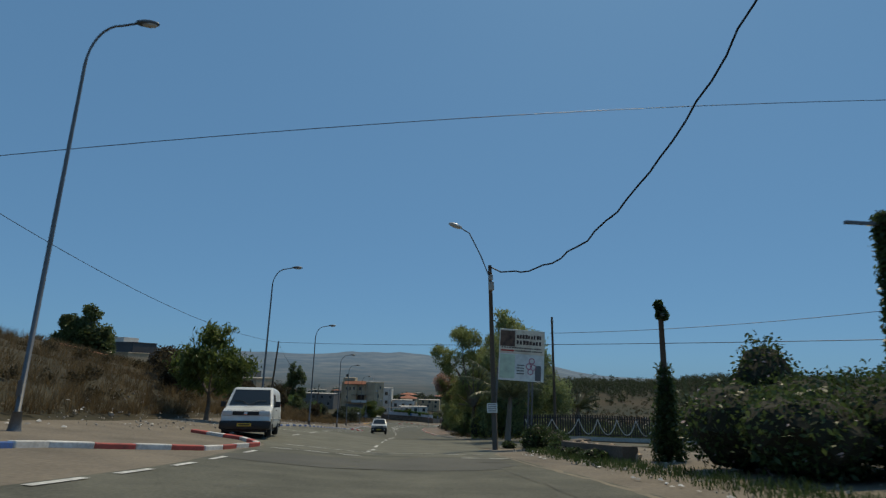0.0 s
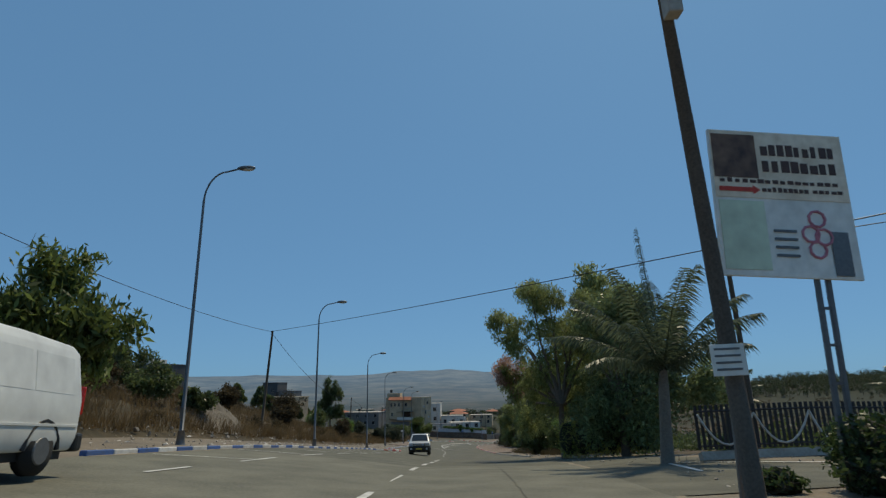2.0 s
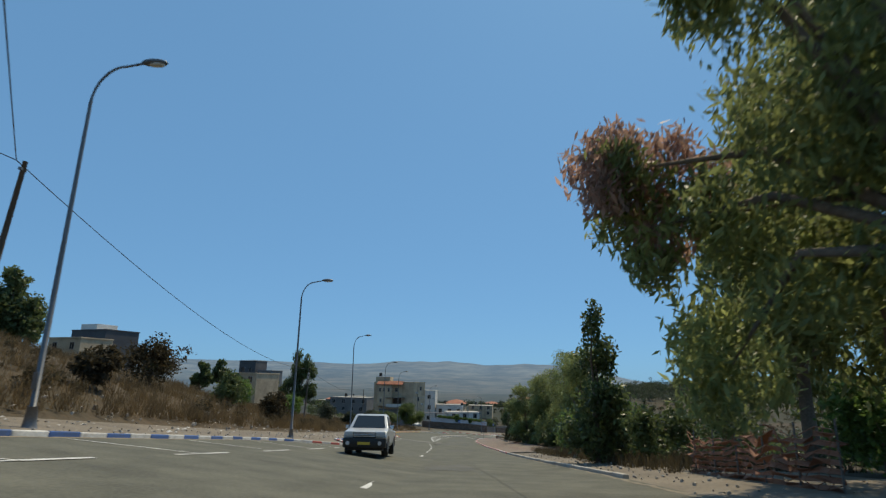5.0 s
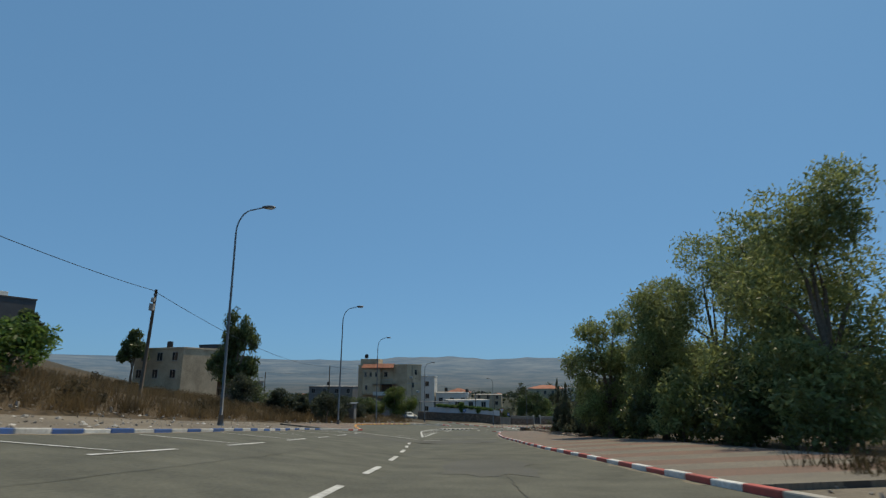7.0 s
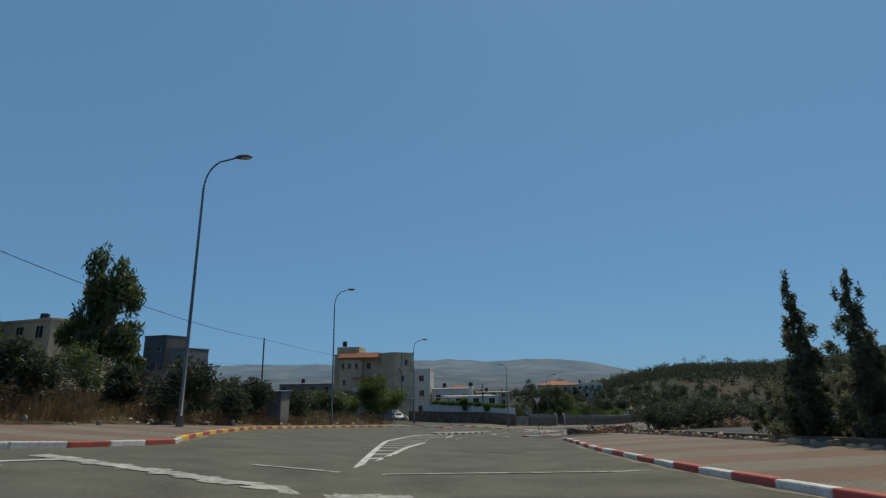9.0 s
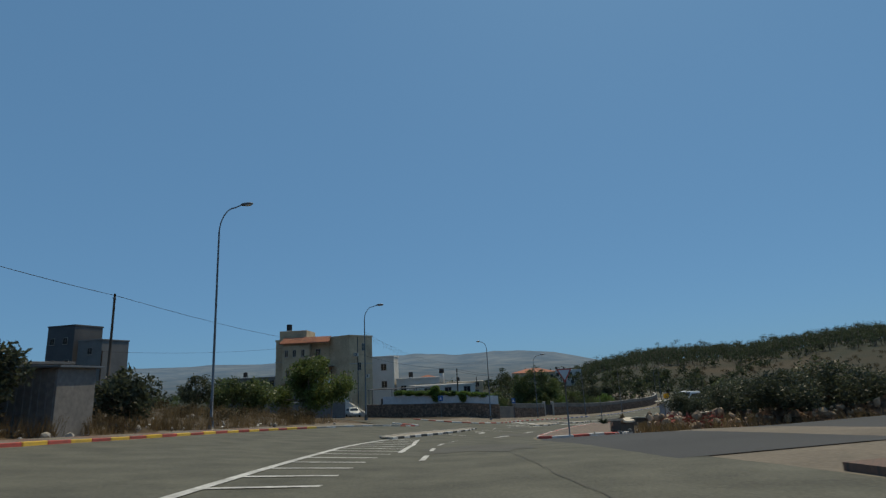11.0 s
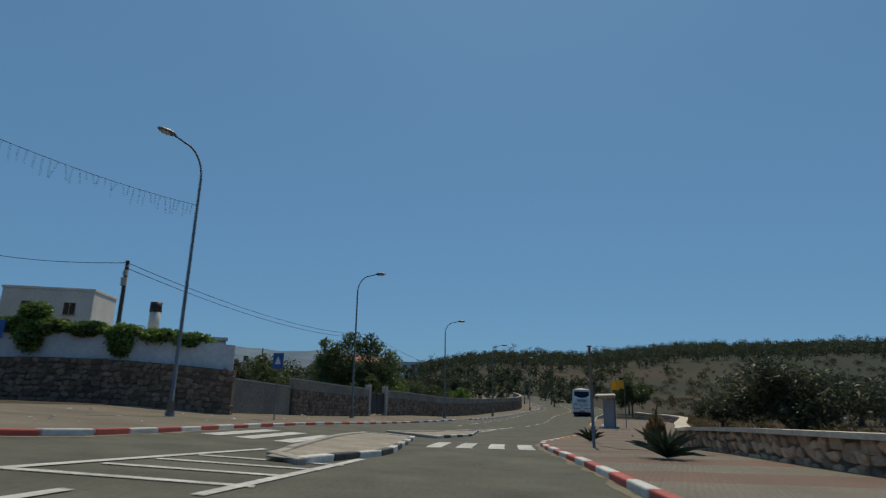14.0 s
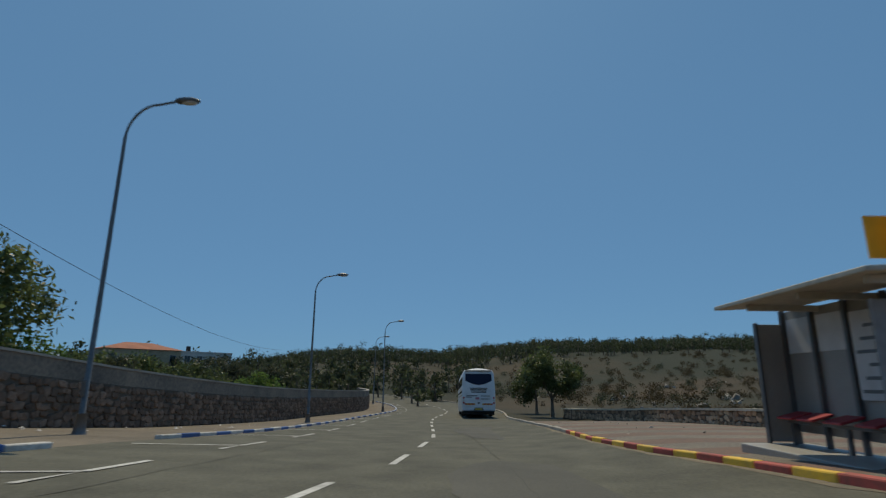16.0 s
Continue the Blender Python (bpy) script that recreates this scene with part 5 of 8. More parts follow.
wire("thin black wire hung between poles", P2, P4, 1.2)
wire("thin black wire hung between poles", P4, (-10, 223, -6.2), 0.6)
wire("thin black wire hung between poles", P3, (-10, 223, -6.2), 0.8)
wire("thin black wire hung between poles", (-4.5, 222, -8.5), P5, 0.5)
wire("pair of black wires hung between poles", P5, P6, 0.9)
wire("pair of black wires hung between poles", (10.5, 206.2, P5[2] - 0.3), (30, 236.5, P6[2] - 0.35), 0.9)
wire("thin black wire hung between poles", P6, (64, 290, -15), 1.4)
# the lamp arm on the first pole
_t = thing("pole_lamp", "pale street lamp head on a thin steel arm", "street lamp")
V, F = tube([(4.55, 25.1, 4.3), (4.0, 24.9, 5.5), (3.4, 24.6, 6.5), (2.95, 24.5, 6.72)], 0.03, 7)
obj("arm", V, F, M_STEEL, _t, smooth=True)
_bm = bmesh.new()
bmesh.ops.create_uvsphere(_bm, u_segments=14, v_segments=8, radius=0.5, matrix=pose(2.7, 24.45, 6.8, 0, 18, 0) @ Matrix.Diagonal((0.7, 0.34, 0.22, 1)))
part("head", _bm, M_LAMPGLASS, _t, smooth=True)

# string of small lights between two lamps
def light_string(a, b, sag):
    top = thing("light_string", "sagging string of small icicle lights between lamps", "string lights")
    a, b = Vector(a), Vector(b)
    pts, drops = [], []
    g = np.random.default_rng(4)
    for k in range(111):
        u = k / 110
        p = a.lerp(b, u)
        p.z -= sag * 4 * u * (1 - u)
        pts.append(p)
        drops.append(tube([p, p + Vector((g.normal() * 0.05, 0, -0.25 - 0.35 * g.random()))], 0.006, 3, False))
    V, F = tube(pts, 0.009, 4)
    obj("cable", V, F, M_STEEL, top)
    V, F = joined(drops)
    o = obj("light_drops", V, F, M_STEEL, top)
    o["kind"] = "stuff"


_x0, _y0, _ = at_sd(175.8, -15.6)
_x1, _y1, _ = at_sd(197.0, -10.4)
light_string((_x0, _y0, ground_z(_x0, _y0) + 8.0), (_x1, _y1, ground_z(_x1, _y1) + 7.5), 1.5)

# ---- the ivy-grown post ----
_t = utility_pole(spotxy(7.72, 15.0), 4.3, 0.1, False, "dark wooden post overgrown with ivy")
V, F = leaves([(0, 0, 4.15), (0.05, 0, 4.0), (-0.05, 0, 4.3)], [0.15, 0.18, 0.14], 800, 0.06, 5)
obj("ivy_tuft", V, F, M_IVY, _t, "ivy clump on the post's top")
V, F = leaves([(0, 0, z) for z in np.arange(0.2, 2.5, 0.25)], [0.6 - 0.14 * z for z in np.arange(0.2, 2.5, 0.25)], 5000, 0.055, 6, 1.1, 0.2, 0.5)
obj("ivy_column", V, F, M_IVY, _t, "thick ivy round the post's foot")

_t = utility_pole(spotxy(8.6, 8.45), 4.5, 0.11, False, "wooden pole wholly overgrown with ivy")
V, F = leaves([(0, 0, z) for z in np.arange(0.2, 4.5, 0.22)], [0.34 - 0.03 * z for z in np.arange(0.2, 4.5, 0.22)], 9000, 0.05, 16, 1.1, 0.2, 0.5)
obj("ivy_column", V, F, M_IVY, _t, "thick ivy up the pole")
part("cross_arm", boxm(-0.75, -0.03, 4.3, 0.1, 0.03, 4.36, 0.006), M_STEEL, _t, "thin steel cross arm")

# ---- billboard ----
M_BOARD = mat("board_white", (0.78, 0.8, 0.76), 0.6, scale=5, bump=0.05, second=(0.6, 0.63, 0.6), big=1.2)
M_BOARDTOP = mat("board_cream", (0.82, 0.74, 0.6), 0.6, scale=6, bump=0.05, second=(0.66, 0.56, 0.42), big=1.5)
M_INK = mat("dark_print", (0.09, 0.05, 0.04), 0.6, scale=9, bump=0)
M_REDINK = mat("red_print", (0.55, 0.06, 0.04), 0.6, scale=9, bump=0)
M_PINKINK = mat("pink_print", (0.5, 0.2, 0.26), 0.6, scale=9, bump=0)
M_GREENINK = mat("pale_green_print", (0.6, 0.72, 0.56), 0.6, scale=4, bump=0)
M_PHOTO = mat("dark_photo_print", (0.22, 0.13, 0.08), 0.5, scale=4, bump=0, second=(0.05, 0.025, 0.02), big=3)
_b = thing("billboard", "weathered roadside advertising board on steel legs", "billboard", pose(4.98, 25.5, -0.28, 0, 2.5, 4) @ Matrix.Diagonal((1.04, 1, 1, 1)))
part("panel", boxm(0, 0, 0, 2.15, 0.06, 2.4, 0.008), M_BOARD, _b)
part("upper_sheet", boxm(0.02, -0.012, 1.25, 2.13, 0.0, 2.38), M_BOARDTOP, _b, "cream printed upper sheet")
part("photo", boxm(0.03, -0.02, 1.58, 0.72, -0.012, 2.32), M_PHOTO, _b, "dark furniture photograph")
part("green_field", boxm(0.05, -0.012, 0.1, 0.75, -0.002, 1.2), M_GREENINK, _b, "faded pale green print")
g_ = np.random.default_rng(9)
for z, h, x0, x1, n in ((1.98, 0.2, 0.8, 2.02, 9), (1.7, 0.2, 0.8, 2.02, 8), (1.5, 0.07, 0.1, 2.0, 16), (1.36, 0.08, 0.75, 1.5, 9), (1.37, 0.06, 1.55, 2.05, 5)):
    w = (x1 - x0) / n
    for k in range(n):
        ww = w * (0.55 + 0.3 * g_.random())
        part("print_bar", boxm(x0 + k * w, -0.02, z, x0 + k * w + ww, -0.012, z + h * (0.7 + 0.3 * g_.random())), M_INK, _b)
part("arrow", boxm(0.08, -0.022, 1.35, 0.6, -0.012, 1.42), M_REDINK, _b, "red printed arrow")
_bm = bmesh.new()
_v = [_bm.verts.new(q) for q in ((0.6, -0.02, 1.31), (0.6, -0.02, 1.46), (0.72, -0.02, 1.385))]
_bm.faces.new(_v)
part("arrow_head", _bm, M_REDINK, _b, "red printed arrow head")
for k in range(4):
    part("print_bar", boxm(0.85, -0.02, 0.32 + 0.13 * k, 1.2, -0.004, 0.36 + 0.13 * k), M_STEEL, _b)
for k, (cx, cz) in enumerate(((1.55, 0.95), (1.42, 0.7), (1.62, 0.66), (1.5, 0.45))):
    V, F = tube([(cx + 0.13 * math.cos(q * 0.7), -0.008, cz + 0.13 * math.sin(q * 0.7)) for q in range(10)], 0.022, 5)
    obj("print_ring", V, F, M_PINKINK, _b)
part("figure_print", boxm(1.72, -0.02, 0.05, 2.0, -0.004, 0.75, 0.003), M_STEEL, _b, "grey printed shape")
for x in (-0.05, 1.45, 1.62):
    part("leg", boxm(x, 0.07, -3.6, x + 0.07, 0.13, 0.6, 0.01), M_STEEL, _b)
for k in range(6):
    part("brace", boxm(1.5, 0.08, -3.2 + k * 0.55, 1.64, 0.12, -3.16 + k * 0.55), M_STEEL, _b)
_n = thing("notice", "small white notice board tied to the pole", "sign", pose(4.62, 25.05, -1.75, 0, -1.5, 3))
part("panel", boxm(-0.24, -0.03, 0, 0.24, -0.01, 0.42, 0.005), M_BOARD, _n)
for k in range(4):
    part("print_bar", boxm(-0.19, -0.037, 0.07 + 0.09 * k, 0.17, -0.03, 0.1 + 0.09 * k), M_STEEL, _n)

# ---- dark picket fence with a white scalloped chain ----
M_FENCE = mat("black_iron", (0.025, 0.025, 0.028), 0.55, scale=20, bump=0.1)
M_ROPE = mat("white_chain", (0.5, 0.5, 0.48), 0.6, scale=20, bump=0.2)


def picket_fence(line):
    top = thing("picket_fence", "black iron picket fence with a white scalloped chain", "fence")
    pts = [Vector((x, y, ground_z(x, y))) for x, y in line]
    me = None
    for a, b in zip(pts, pts[1:]):
        L_ = (b - a).length
        n = int(L_ / 0.16)
        ang = -math.degrees(math.atan2(b.x - a.x, b.y - a.y))
        for k in range(n):
            p = a.lerp(b, k / n)
            if me is None:
                bm = boxm(-0.012, -0.045, 0.3, 0.012, 0.045, 1.58)
                me = bpy.data.meshes.new("picket")
                bm.to_mesh(me)
                bm.free()
                me.materials.append(M_FENCE)
            o = new("picket", me)
            o.parent = top
            o.matrix_world = pose(*p, 0, 0, ang)
        for z in (0.4, 1.4):
            V, F = tube([a + Vector((0, 0, z)), b + Vector((0, 0, z))], 0.03, 5)
            obj("rail", V, F, M_FENCE, top)
        V, F = tube([a + Vector((0, 0, 0.1)), b + Vector((0, 0, 0.1))], 0.18, 4)
        obj("plinth", V, F, M_CONC, top, "concrete plinth")
        m_ = max(1, int(L_ / 1.2))
        side = Vector((b.y - a.y, a.x - b.x, 0)).normalized() * -0.09
        if side.y > 0:
            side = -side
        for k in range(m_):
            p, q = a.lerp(b, k / m_), a.lerp(b, (k + 1) / m_)
            arc = []
            for j in range(9):
                u = j / 8
                arc.append(p.lerp(q, u) + side + Vector((0, 0, 0.42 + 0.9 * (2 * u - 1) ** 2)))
            V, F = tube(arc, 0.034, 5)
            obj("scallop", V, F, M_ROPE, top, "white scalloped chain")


picket_fence([(8.5, 34.75), (12, 34.85), (22, 34.6), (32, 33.2), (44, 30.4)])

# ---- walls ----
M_STONE = mat("field_stone", (0.46, 0.33, 0.215), 0.9, scale=9, bump=0.8, second=(0.25, 0.18, 0.125), big=2.5, spread=0.5)
M_MORTAR = mat("mortar", (0.14, 0.115, 0.09), 0.95, scale=14, bump=0.6, second=(0.08, 0.065, 0.05))
M_COPING = mat("cream_coping", (0.66, 0.58, 0.45), 0.9, scale=8, bump=0.4, second=(0.42, 0.36, 0.28), big=0.9)
M_STONEWALL = mat("brown_rubble", (0.24, 0.165, 0.115), 0.95, scale=5, bump=1.0, second=(0.1, 0.073, 0.055), big=0.9, bumpdist=0.06)
M_RENDER = mat("grey_render", (0.27, 0.225, 0.175), 0.95, scale=9, bump=0.5, second=(0.12, 0.11, 0.1))
M_WHITEPANEL = mat("white_sheet", (0.56, 0.58, 0.6), 0.6, scale=6, bump=0.05, second=(0.44, 0.46, 0.49), big=0.7)

M_STONE_DARK = mat("dark_field_stone", (0.23, 0.155, 0.11), 0.9, scale=9, bump=0.8, second=(0.12, 0.085, 0.062), big=2.5, spread=0.4)
M_STONE_DARK_ISLAND = mat("dark_field_stones", (0.23, 0.155, 0.11), 0.9, scale=9, bump=0.8, second=(0.12, 0.085, 0.062), big=2.5, spread=0.4, island=True)
_stones, _dark_stones = [], []
for k in range(7):
    _bm = bmesh.new()
    bmesh.ops.create_icosphere(_bm, subdivisions=1, radius=0.5)
    g_ = np.random.default_rng(200 + k)
    for v in _bm.verts:
        c = Vector((math.copysign(abs(v.co.x * 2) ** 0.55, v.co.x), math.copysign(abs(v.co.y * 2) ** 0.6, v.co.y), math.copysign(abs(v.co.z * 2) ** 0.55, v.co.z))) * 0.5
        v.co = c * (1 + 0.13 * g_.normal())
    _me = bpy.data.meshes.new("stone")
    _bm.to_mesh(_me)
    _bm.free()
    _me.materials.append(M_STONE)
    _stones.append(_me)
    _me = _me.copy()
    _me.materials[0] = M_STONE_DARK
    _dark_stones.append(_me)


def ribbon(pts, h0, h1, half, name, material, parent, label=""):
    """A wall's body along points, from h0 to h1 over its foot."""
    V, F = [], []
    n = len(pts)
    for i, p in enumerate(pts):
        t = (pts[min(i + 1, n - 1)] - pts[max(i - 1, 0)])
        s_ = Vector((t.y, -t.x, 0)).normalized() * half
        a, b = (h0[i] if isinstance(h0, list) else h0), (h1[i] if isinstance(h1, list) else h1)
        for q, z in ((s_, a), (s_, b), (-s_, b), (-s_, a)):
            V.append(tuple(p + q + Vector((0, 0, z))))
    for i in range(n - 1):
        for k in range(4):
            F.append((4 * i + k, 4 * i + (k + 1) % 4, 4 * i + 4 + (k + 1) % 4, 4 * i + 4 + k))
    F += [(0, 1, 2, 3), (4 * n - 1, 4 * n - 2, 4 * n - 3, 4 * n - 4)]
    return obj(name, V, F, material, parent, label)


def stone_wall(label, line, height, face=1, cap=True, size=0.36, stretch=None, seed=1, thick=0.22, dark=False):
    """A rubble wall. face: the side (1 right, -1 left) that shows its stones. stretch: lengths along it whose stones are parts."""
    top = thing("stone_wall", label, "wall", kind="structure")
    g = np.random.default_rng(seed)
    pts = []
    for (x0, y0), (x1, y1) in zip(line, line[1:]):
        n = max(1, int(math.hypot(x1 - x0, y1 - y0) / 1.5))
        for k in range(n):
            x, y = x0 + (x1 - x0) * k / n, y0 + (y1 - y0) * k / n
            pts.append(Vector((x, y, ground_z(x, y))))
    pts.append(Vector((*line[-1], ground_z(*line[-1]))))
    ribbon(pts, -0.3, height, thick, "core", M_MORTAR, top)
    if cap:
        ribbon(pts, height, height + 0.1, thick + 0.14, "coping", M_COPING, top, "pale concrete coping")
    dist = [0.0]
    for a, b in zip(pts, pts[1:]):
        dist.append(dist[-1] + (b - a).length)
    rest, count = [], 0
    z = size * 0.3
    row = 0
    while z < height:
        q = g.random() * size
        while q < dist[-1]:
            w = size * (0.75 + 0.75 * g.random())
            hgt = size * (0.6 + 0.45 * g.random())
            j = min(max(int(np.searchsorted(dist, q)) - 1, 0), len(pts) - 2)
            a, b = pts[j], pts[j + 1]
            p = a.lerp(b, (q - dist[j]) / max(dist[j + 1] - dist[j], 1e-6))
            t = (b - a).normalized()
            s_ = Vector((t.y, -t.x, 0)).normalized() * face
            m = pose(*(p + s_ * (thick - 0.01) + Vector((0, 0, z + g.normal() * 0.03))), 0, 0, -math.degrees(math.atan2(t.x, t.y))) @ pose(0, 0, 0, g.normal() * 12, 0, 0) @ Matrix.Diagonal((0.16, w * 1.02, hgt, 1))
            me = (_dark_stones if dark else _stones)[int(g.integers(7))]
            if stretch and stretch[0] < q < stretch[1] and count < 300:
                o = new("stone", me)
                o.parent = top
                o.matrix_world = m
                count += 1
            else:
                rest.append((me, m))
            q += w
        z += size * 0.78
        row += 1
    if rest:
        V, F, o = [], [], 0
        for me, m in rest:
            V += [tuple(m @ v.co) for v in me.vertices]
            F += [tuple(i + o for i in f_.vertices) for f_ in me.polygons]
            o += len(me.vertices)
        r = obj("stones", V, F, M_STONE_DARK_ISLAND if dark else M_STONE_ISLAND, top)
        r["kind"] = "stuff"
    return top


M_STONE_ISLAND = mat("field_stones", (0.46, 0.33, 0.215), 0.9, scale=9, bump=0.8, second=(0.25, 0.18, 0.125), big=2.5, spread=0.5, island=True)


def sd_line(rows):
    out = []
    for (s0, d0), (s1, d1) in zip(rows, rows[1:]):
        n = max(1, int((s1 - s0) / 4))
        out += [at_sd(s0 + (s1 - s0) * k / n, d0 + (d1 - d0) * k / n)[:2] for k in range(n)]
    out.append(at_sd(*rows[-1])[:2])
    return out


stone_wall("low rubble stone wall with a pale concrete coping", sd_line([(157.2, 6.6), (160, 6.7), (170, 7.0), (178, 7.1), (184, 6.7), (190, 6.4), (197, 6.8), (204, 7.8), (210, 8.9), (222, 10.6), (236, 12.6), (246, 12.0), (262, 10.0)]), 0.62, -1, True, 0.28, (22, 66), 1)
stone_wall("low broken stone edging along the pavement", sd_line([(114, 8.6), (120, 8.3), (128, 8.0), (136, 7.6)]), 0.24, -1, False, 0.3, (0, 30), 2)
stone_wall("brown rubble retaining wall of a garden", [(-3.0, 216), (-0.5, 211), (3.5, 207.5), (8, 205.5), (12.5, 204.0), (15.7, 203.1)], 1.85, 1, False, 0.3, (4, 26), 3, 0.22, True)
stone_wall("low stone wall overgrown beside a side road", [(8.6, 24.0), (7.5, 22.8), (6.9, 21.4), (6.7, 19.5), (6.6, 15.0)], 0.4, -1, False, 0.26, (0, 9), 5)
_wt = [Vector((x, y, ground_z(x, y))) for x, y in ((-0.4, 211.1), (3.55, 207.65), (8, 205.65), (12.5, 204.15), (15.6, 203.25))]
_p = thing("sheet_fence", "white sheet-metal panels on top of a stone wall", "fence")
for a, b in zip(_wt, _wt[1:]):
    ribbon([a, b], 1.85, 2.95, 0.03, "panel", M_WHITEPANEL, _p)
_w = thing("garden_wall", "long garden wall faced with brown rubble, concrete on top", "wall", kind="structure")
for line in ([(208.3, -12.2), (214, -12.1), (219.3, -12.1)], [(223.3, -12.2), (240, -11.3), (255, -10.2), (275, -9.2), (300, -8.4)]):
    pts = [Vector((x, y, ground_z(x, y))) for x, y in sd_line(line)]
    stone_wall("brown rubble facing of a long garden wall", [(q.x, q.y) for q in pts], 1.4, 1, False, 0.3, (0, 45), 11 + len(line), 0.15, True)
    ribbon(pts, 1.4, 1.95, 0.15, "upper_course", M_RENDER, _w, "grey rendered upper course")
    ribbon(pts, 1.95, 2.02, 0.19, "coping", M_CONC, _w, "pale coping")
_w = thing("garden_wall", "low dark grey rendered wall with litter at its foot", "wall", kind="structure")
pts = [Vector((x, y, ground_z(x, y))) for x, y in sd_line([(202.2, -12.0), (205, -12.2), (208.2, -12.3)])]
ribbon(pts, -0.3, 1.5, 0.12, "body", M_RENDER, _w)
ribbon(pts, 1.5, 1.56, 0.15, "coping", M_CONC, _w, "thin concrete coping")
_g = thing("gate", "dark metal gate between concrete posts", "gate")
for s, d in ((219.5, -12.1), (223.1, -12.2)):
    x, y, a = at_sd(s, d)
    part("post", boxm(-0.2, -0.2, -0.2, 0.2, 0.2, 2.3, 0.02, pose(x, y, ground_z(x, y), 0, 0, -math.degrees(a))), M_CONC, _g, "concrete gate post")
for s in (220.4, 222.2):
    x, y, a = at_sd(s, -12.2)
    q = pose(x, y, ground_z(x, y), 0, 0, -math.degrees(a))
    leaf = part("leaf", boxm(-0.03, -0.86, 0.1, 0.03, 0.86, 1.75, 0.01, q), M_FENCE, _g, "dark sheet metal leaf")
    for k in range(5):
        part("rib", boxm(0.03, -0.84, 0.25 + k * 0.33, 0.055, 0.84, 0.29 + k * 0.33, 0.004, q), M_FENCE, leaf)


# ---- pavements with bands of red and grey pavers ----
def paver_material(name, color, second):
    m = mat(name, color, 0.9, scale=18, bump=0.3, second=second, big=0.7)
    nt = m.node_tree
    b = nt.nodes["Principled BSDF"]
    src = b.inputs["Base Color"].links[0].from_socket
    geo = nt.nodes.new("ShaderNodeNewGeometry")
    br = nt.nodes.new("ShaderNodeTexBrick")
    br.inputs["Scale"].default_value, br.inputs["Mortar Size"].default_value = 4.5, 0.025
    br.inputs["Mortar"].default_value = (0.09, 0.08, 0.07, 1)
    nt.links.new(geo.outputs["Position"], br.inputs["Vector"])
    nt.links.new(src, br.inputs["Color1"])
    nt.links.new(src, br.inputs["Color2"])
    nt.links.new(br.outputs["Color"], b.inputs["Base Color"])
    return m


M_REDPAVE = paver_material("red_pavers", (0.22, 0.128, 0.09), (0.16, 0.105, 0.078))
M_GREYPAVE = paver_material("grey_pavers", (0.225, 0.195, 0.15), (0.16, 0.14, 0.108))


def pavement(label, s0, s1, inner, outer, step=1.5, slant=0.0):
    top = thing("pavement", label, "pavement", kind="structure")
    k = 0
    s = s0
    while s < s1:
        e = min(s + step, s1)
        V, F = [], []
        for q in (s, (s + e) / 2, e):
            for u in range(6):
                d = inner(q) + (outer(q) - inner(q)) * u / 5
                V.append(surf(q + slant * u / 5, d, 0.085))
        for i in range(2):
            for u in range(5):
                F.append((i * 6 + u, i * 6 + u + 1, (i + 1) * 6 + u + 1, (i + 1) * 6 + u))
        rim = [u for u in range(6)] + [11, 17] + [16, 15, 14, 13, 12] + [6]
        o = len(V)
        V += [(V[u][0], V[u][1], V[u][2] - 0.3) for u in rim]
        F += [(rim[u], rim[(u + 1) % 14], o + (u + 1) % 14, o + u) for u in range(14)]
        obj("paver_band", V, F, M_REDPAVE if k % 2 else M_GREYPAVE, top)
        k += 1
        s = e
    return top


WALL_D = [(155, 5.2), (157, 6.4), (160, 6.5), (170, 7.0), (178, 7.1), (184, 6.7), (190, 6.4), (197, 6.8), (204, 7.8), (210, 8.9), (222, 10.6), (236, 12.6), (246, 12.0)]
pavement("pavement with bands of red and grey pavers", 87, 135, lambda s: redge(s) + 0.11, lambda s: float(np.interp(s, [87, 112, 120, 128, 136], [9.8, 9.2, 8.2, 7.9, 7.5])))
pavement("pavement with bands of red and grey pavers", 155.2, 246, lambda s: redge(s) + 0.11, lambda s: float(np.interp(s, [w[0] for w in WALL_D], [w[1] - 0.2 for w in WALL_D])))
pavement("pavement with worn red and grey pavers", 117, 158, lambda s: ledge(s) - 0.11, lambda s: min(ledge(s) - 1.2, -11.6))
# ---- vehicles ----
M_VANWHITE = mat("white_car_paint", (0.62, 0.63, 0.6), 0.35, scale=3, bump=0, second=(0.5, 0.5, 0.48), big=1.2, spec=0.5)
M_BUSWHITE = mat("bus_paint", (0.66, 0.68, 0.7), 0.35, scale=2, bump=0, second=(0.56, 0.58, 0.6), big=0.8, spec=0.5)
M_SILVER = mat("silver_car_paint", (0.56, 0.57, 0.57), 0.3, 0.35, scale=3, bump=0, vary=0.1)
M_CHROME = mat("chrome", (0.6, 0.6, 0.6), 0.2, 1.0, scale=5, bump=0, vary=0.1)
M_HEADLAMP = glass("headlamp_glass", (0.5, 0.5, 0.5), 0.08)
M_REDLAMP = glass("red_lamp_glass", (0.4, 0.02, 0.015), 0.15)
M_PLATE = mat("yellow_plate", (0.6, 0.42, 0.05), 0.5, scale=20, bump=0)
M_YSTRIPE = mat("yellow_reflector", (0.62, 0.36, 0.03), 0.5, scale=20, bump=0)
M_RSTRIPE = mat("red_reflector", (0.45, 0.04, 0.03), 0.5, scale=20, bump=0)
M_BUSGLASS = glass("blue_black_glass", (0.008, 0.012, 0.035), 0.12)
M_BUSGLASS.node_tree.nodes["Principled BSDF"].inputs["Specular IOR Level"].default_value = 0.18


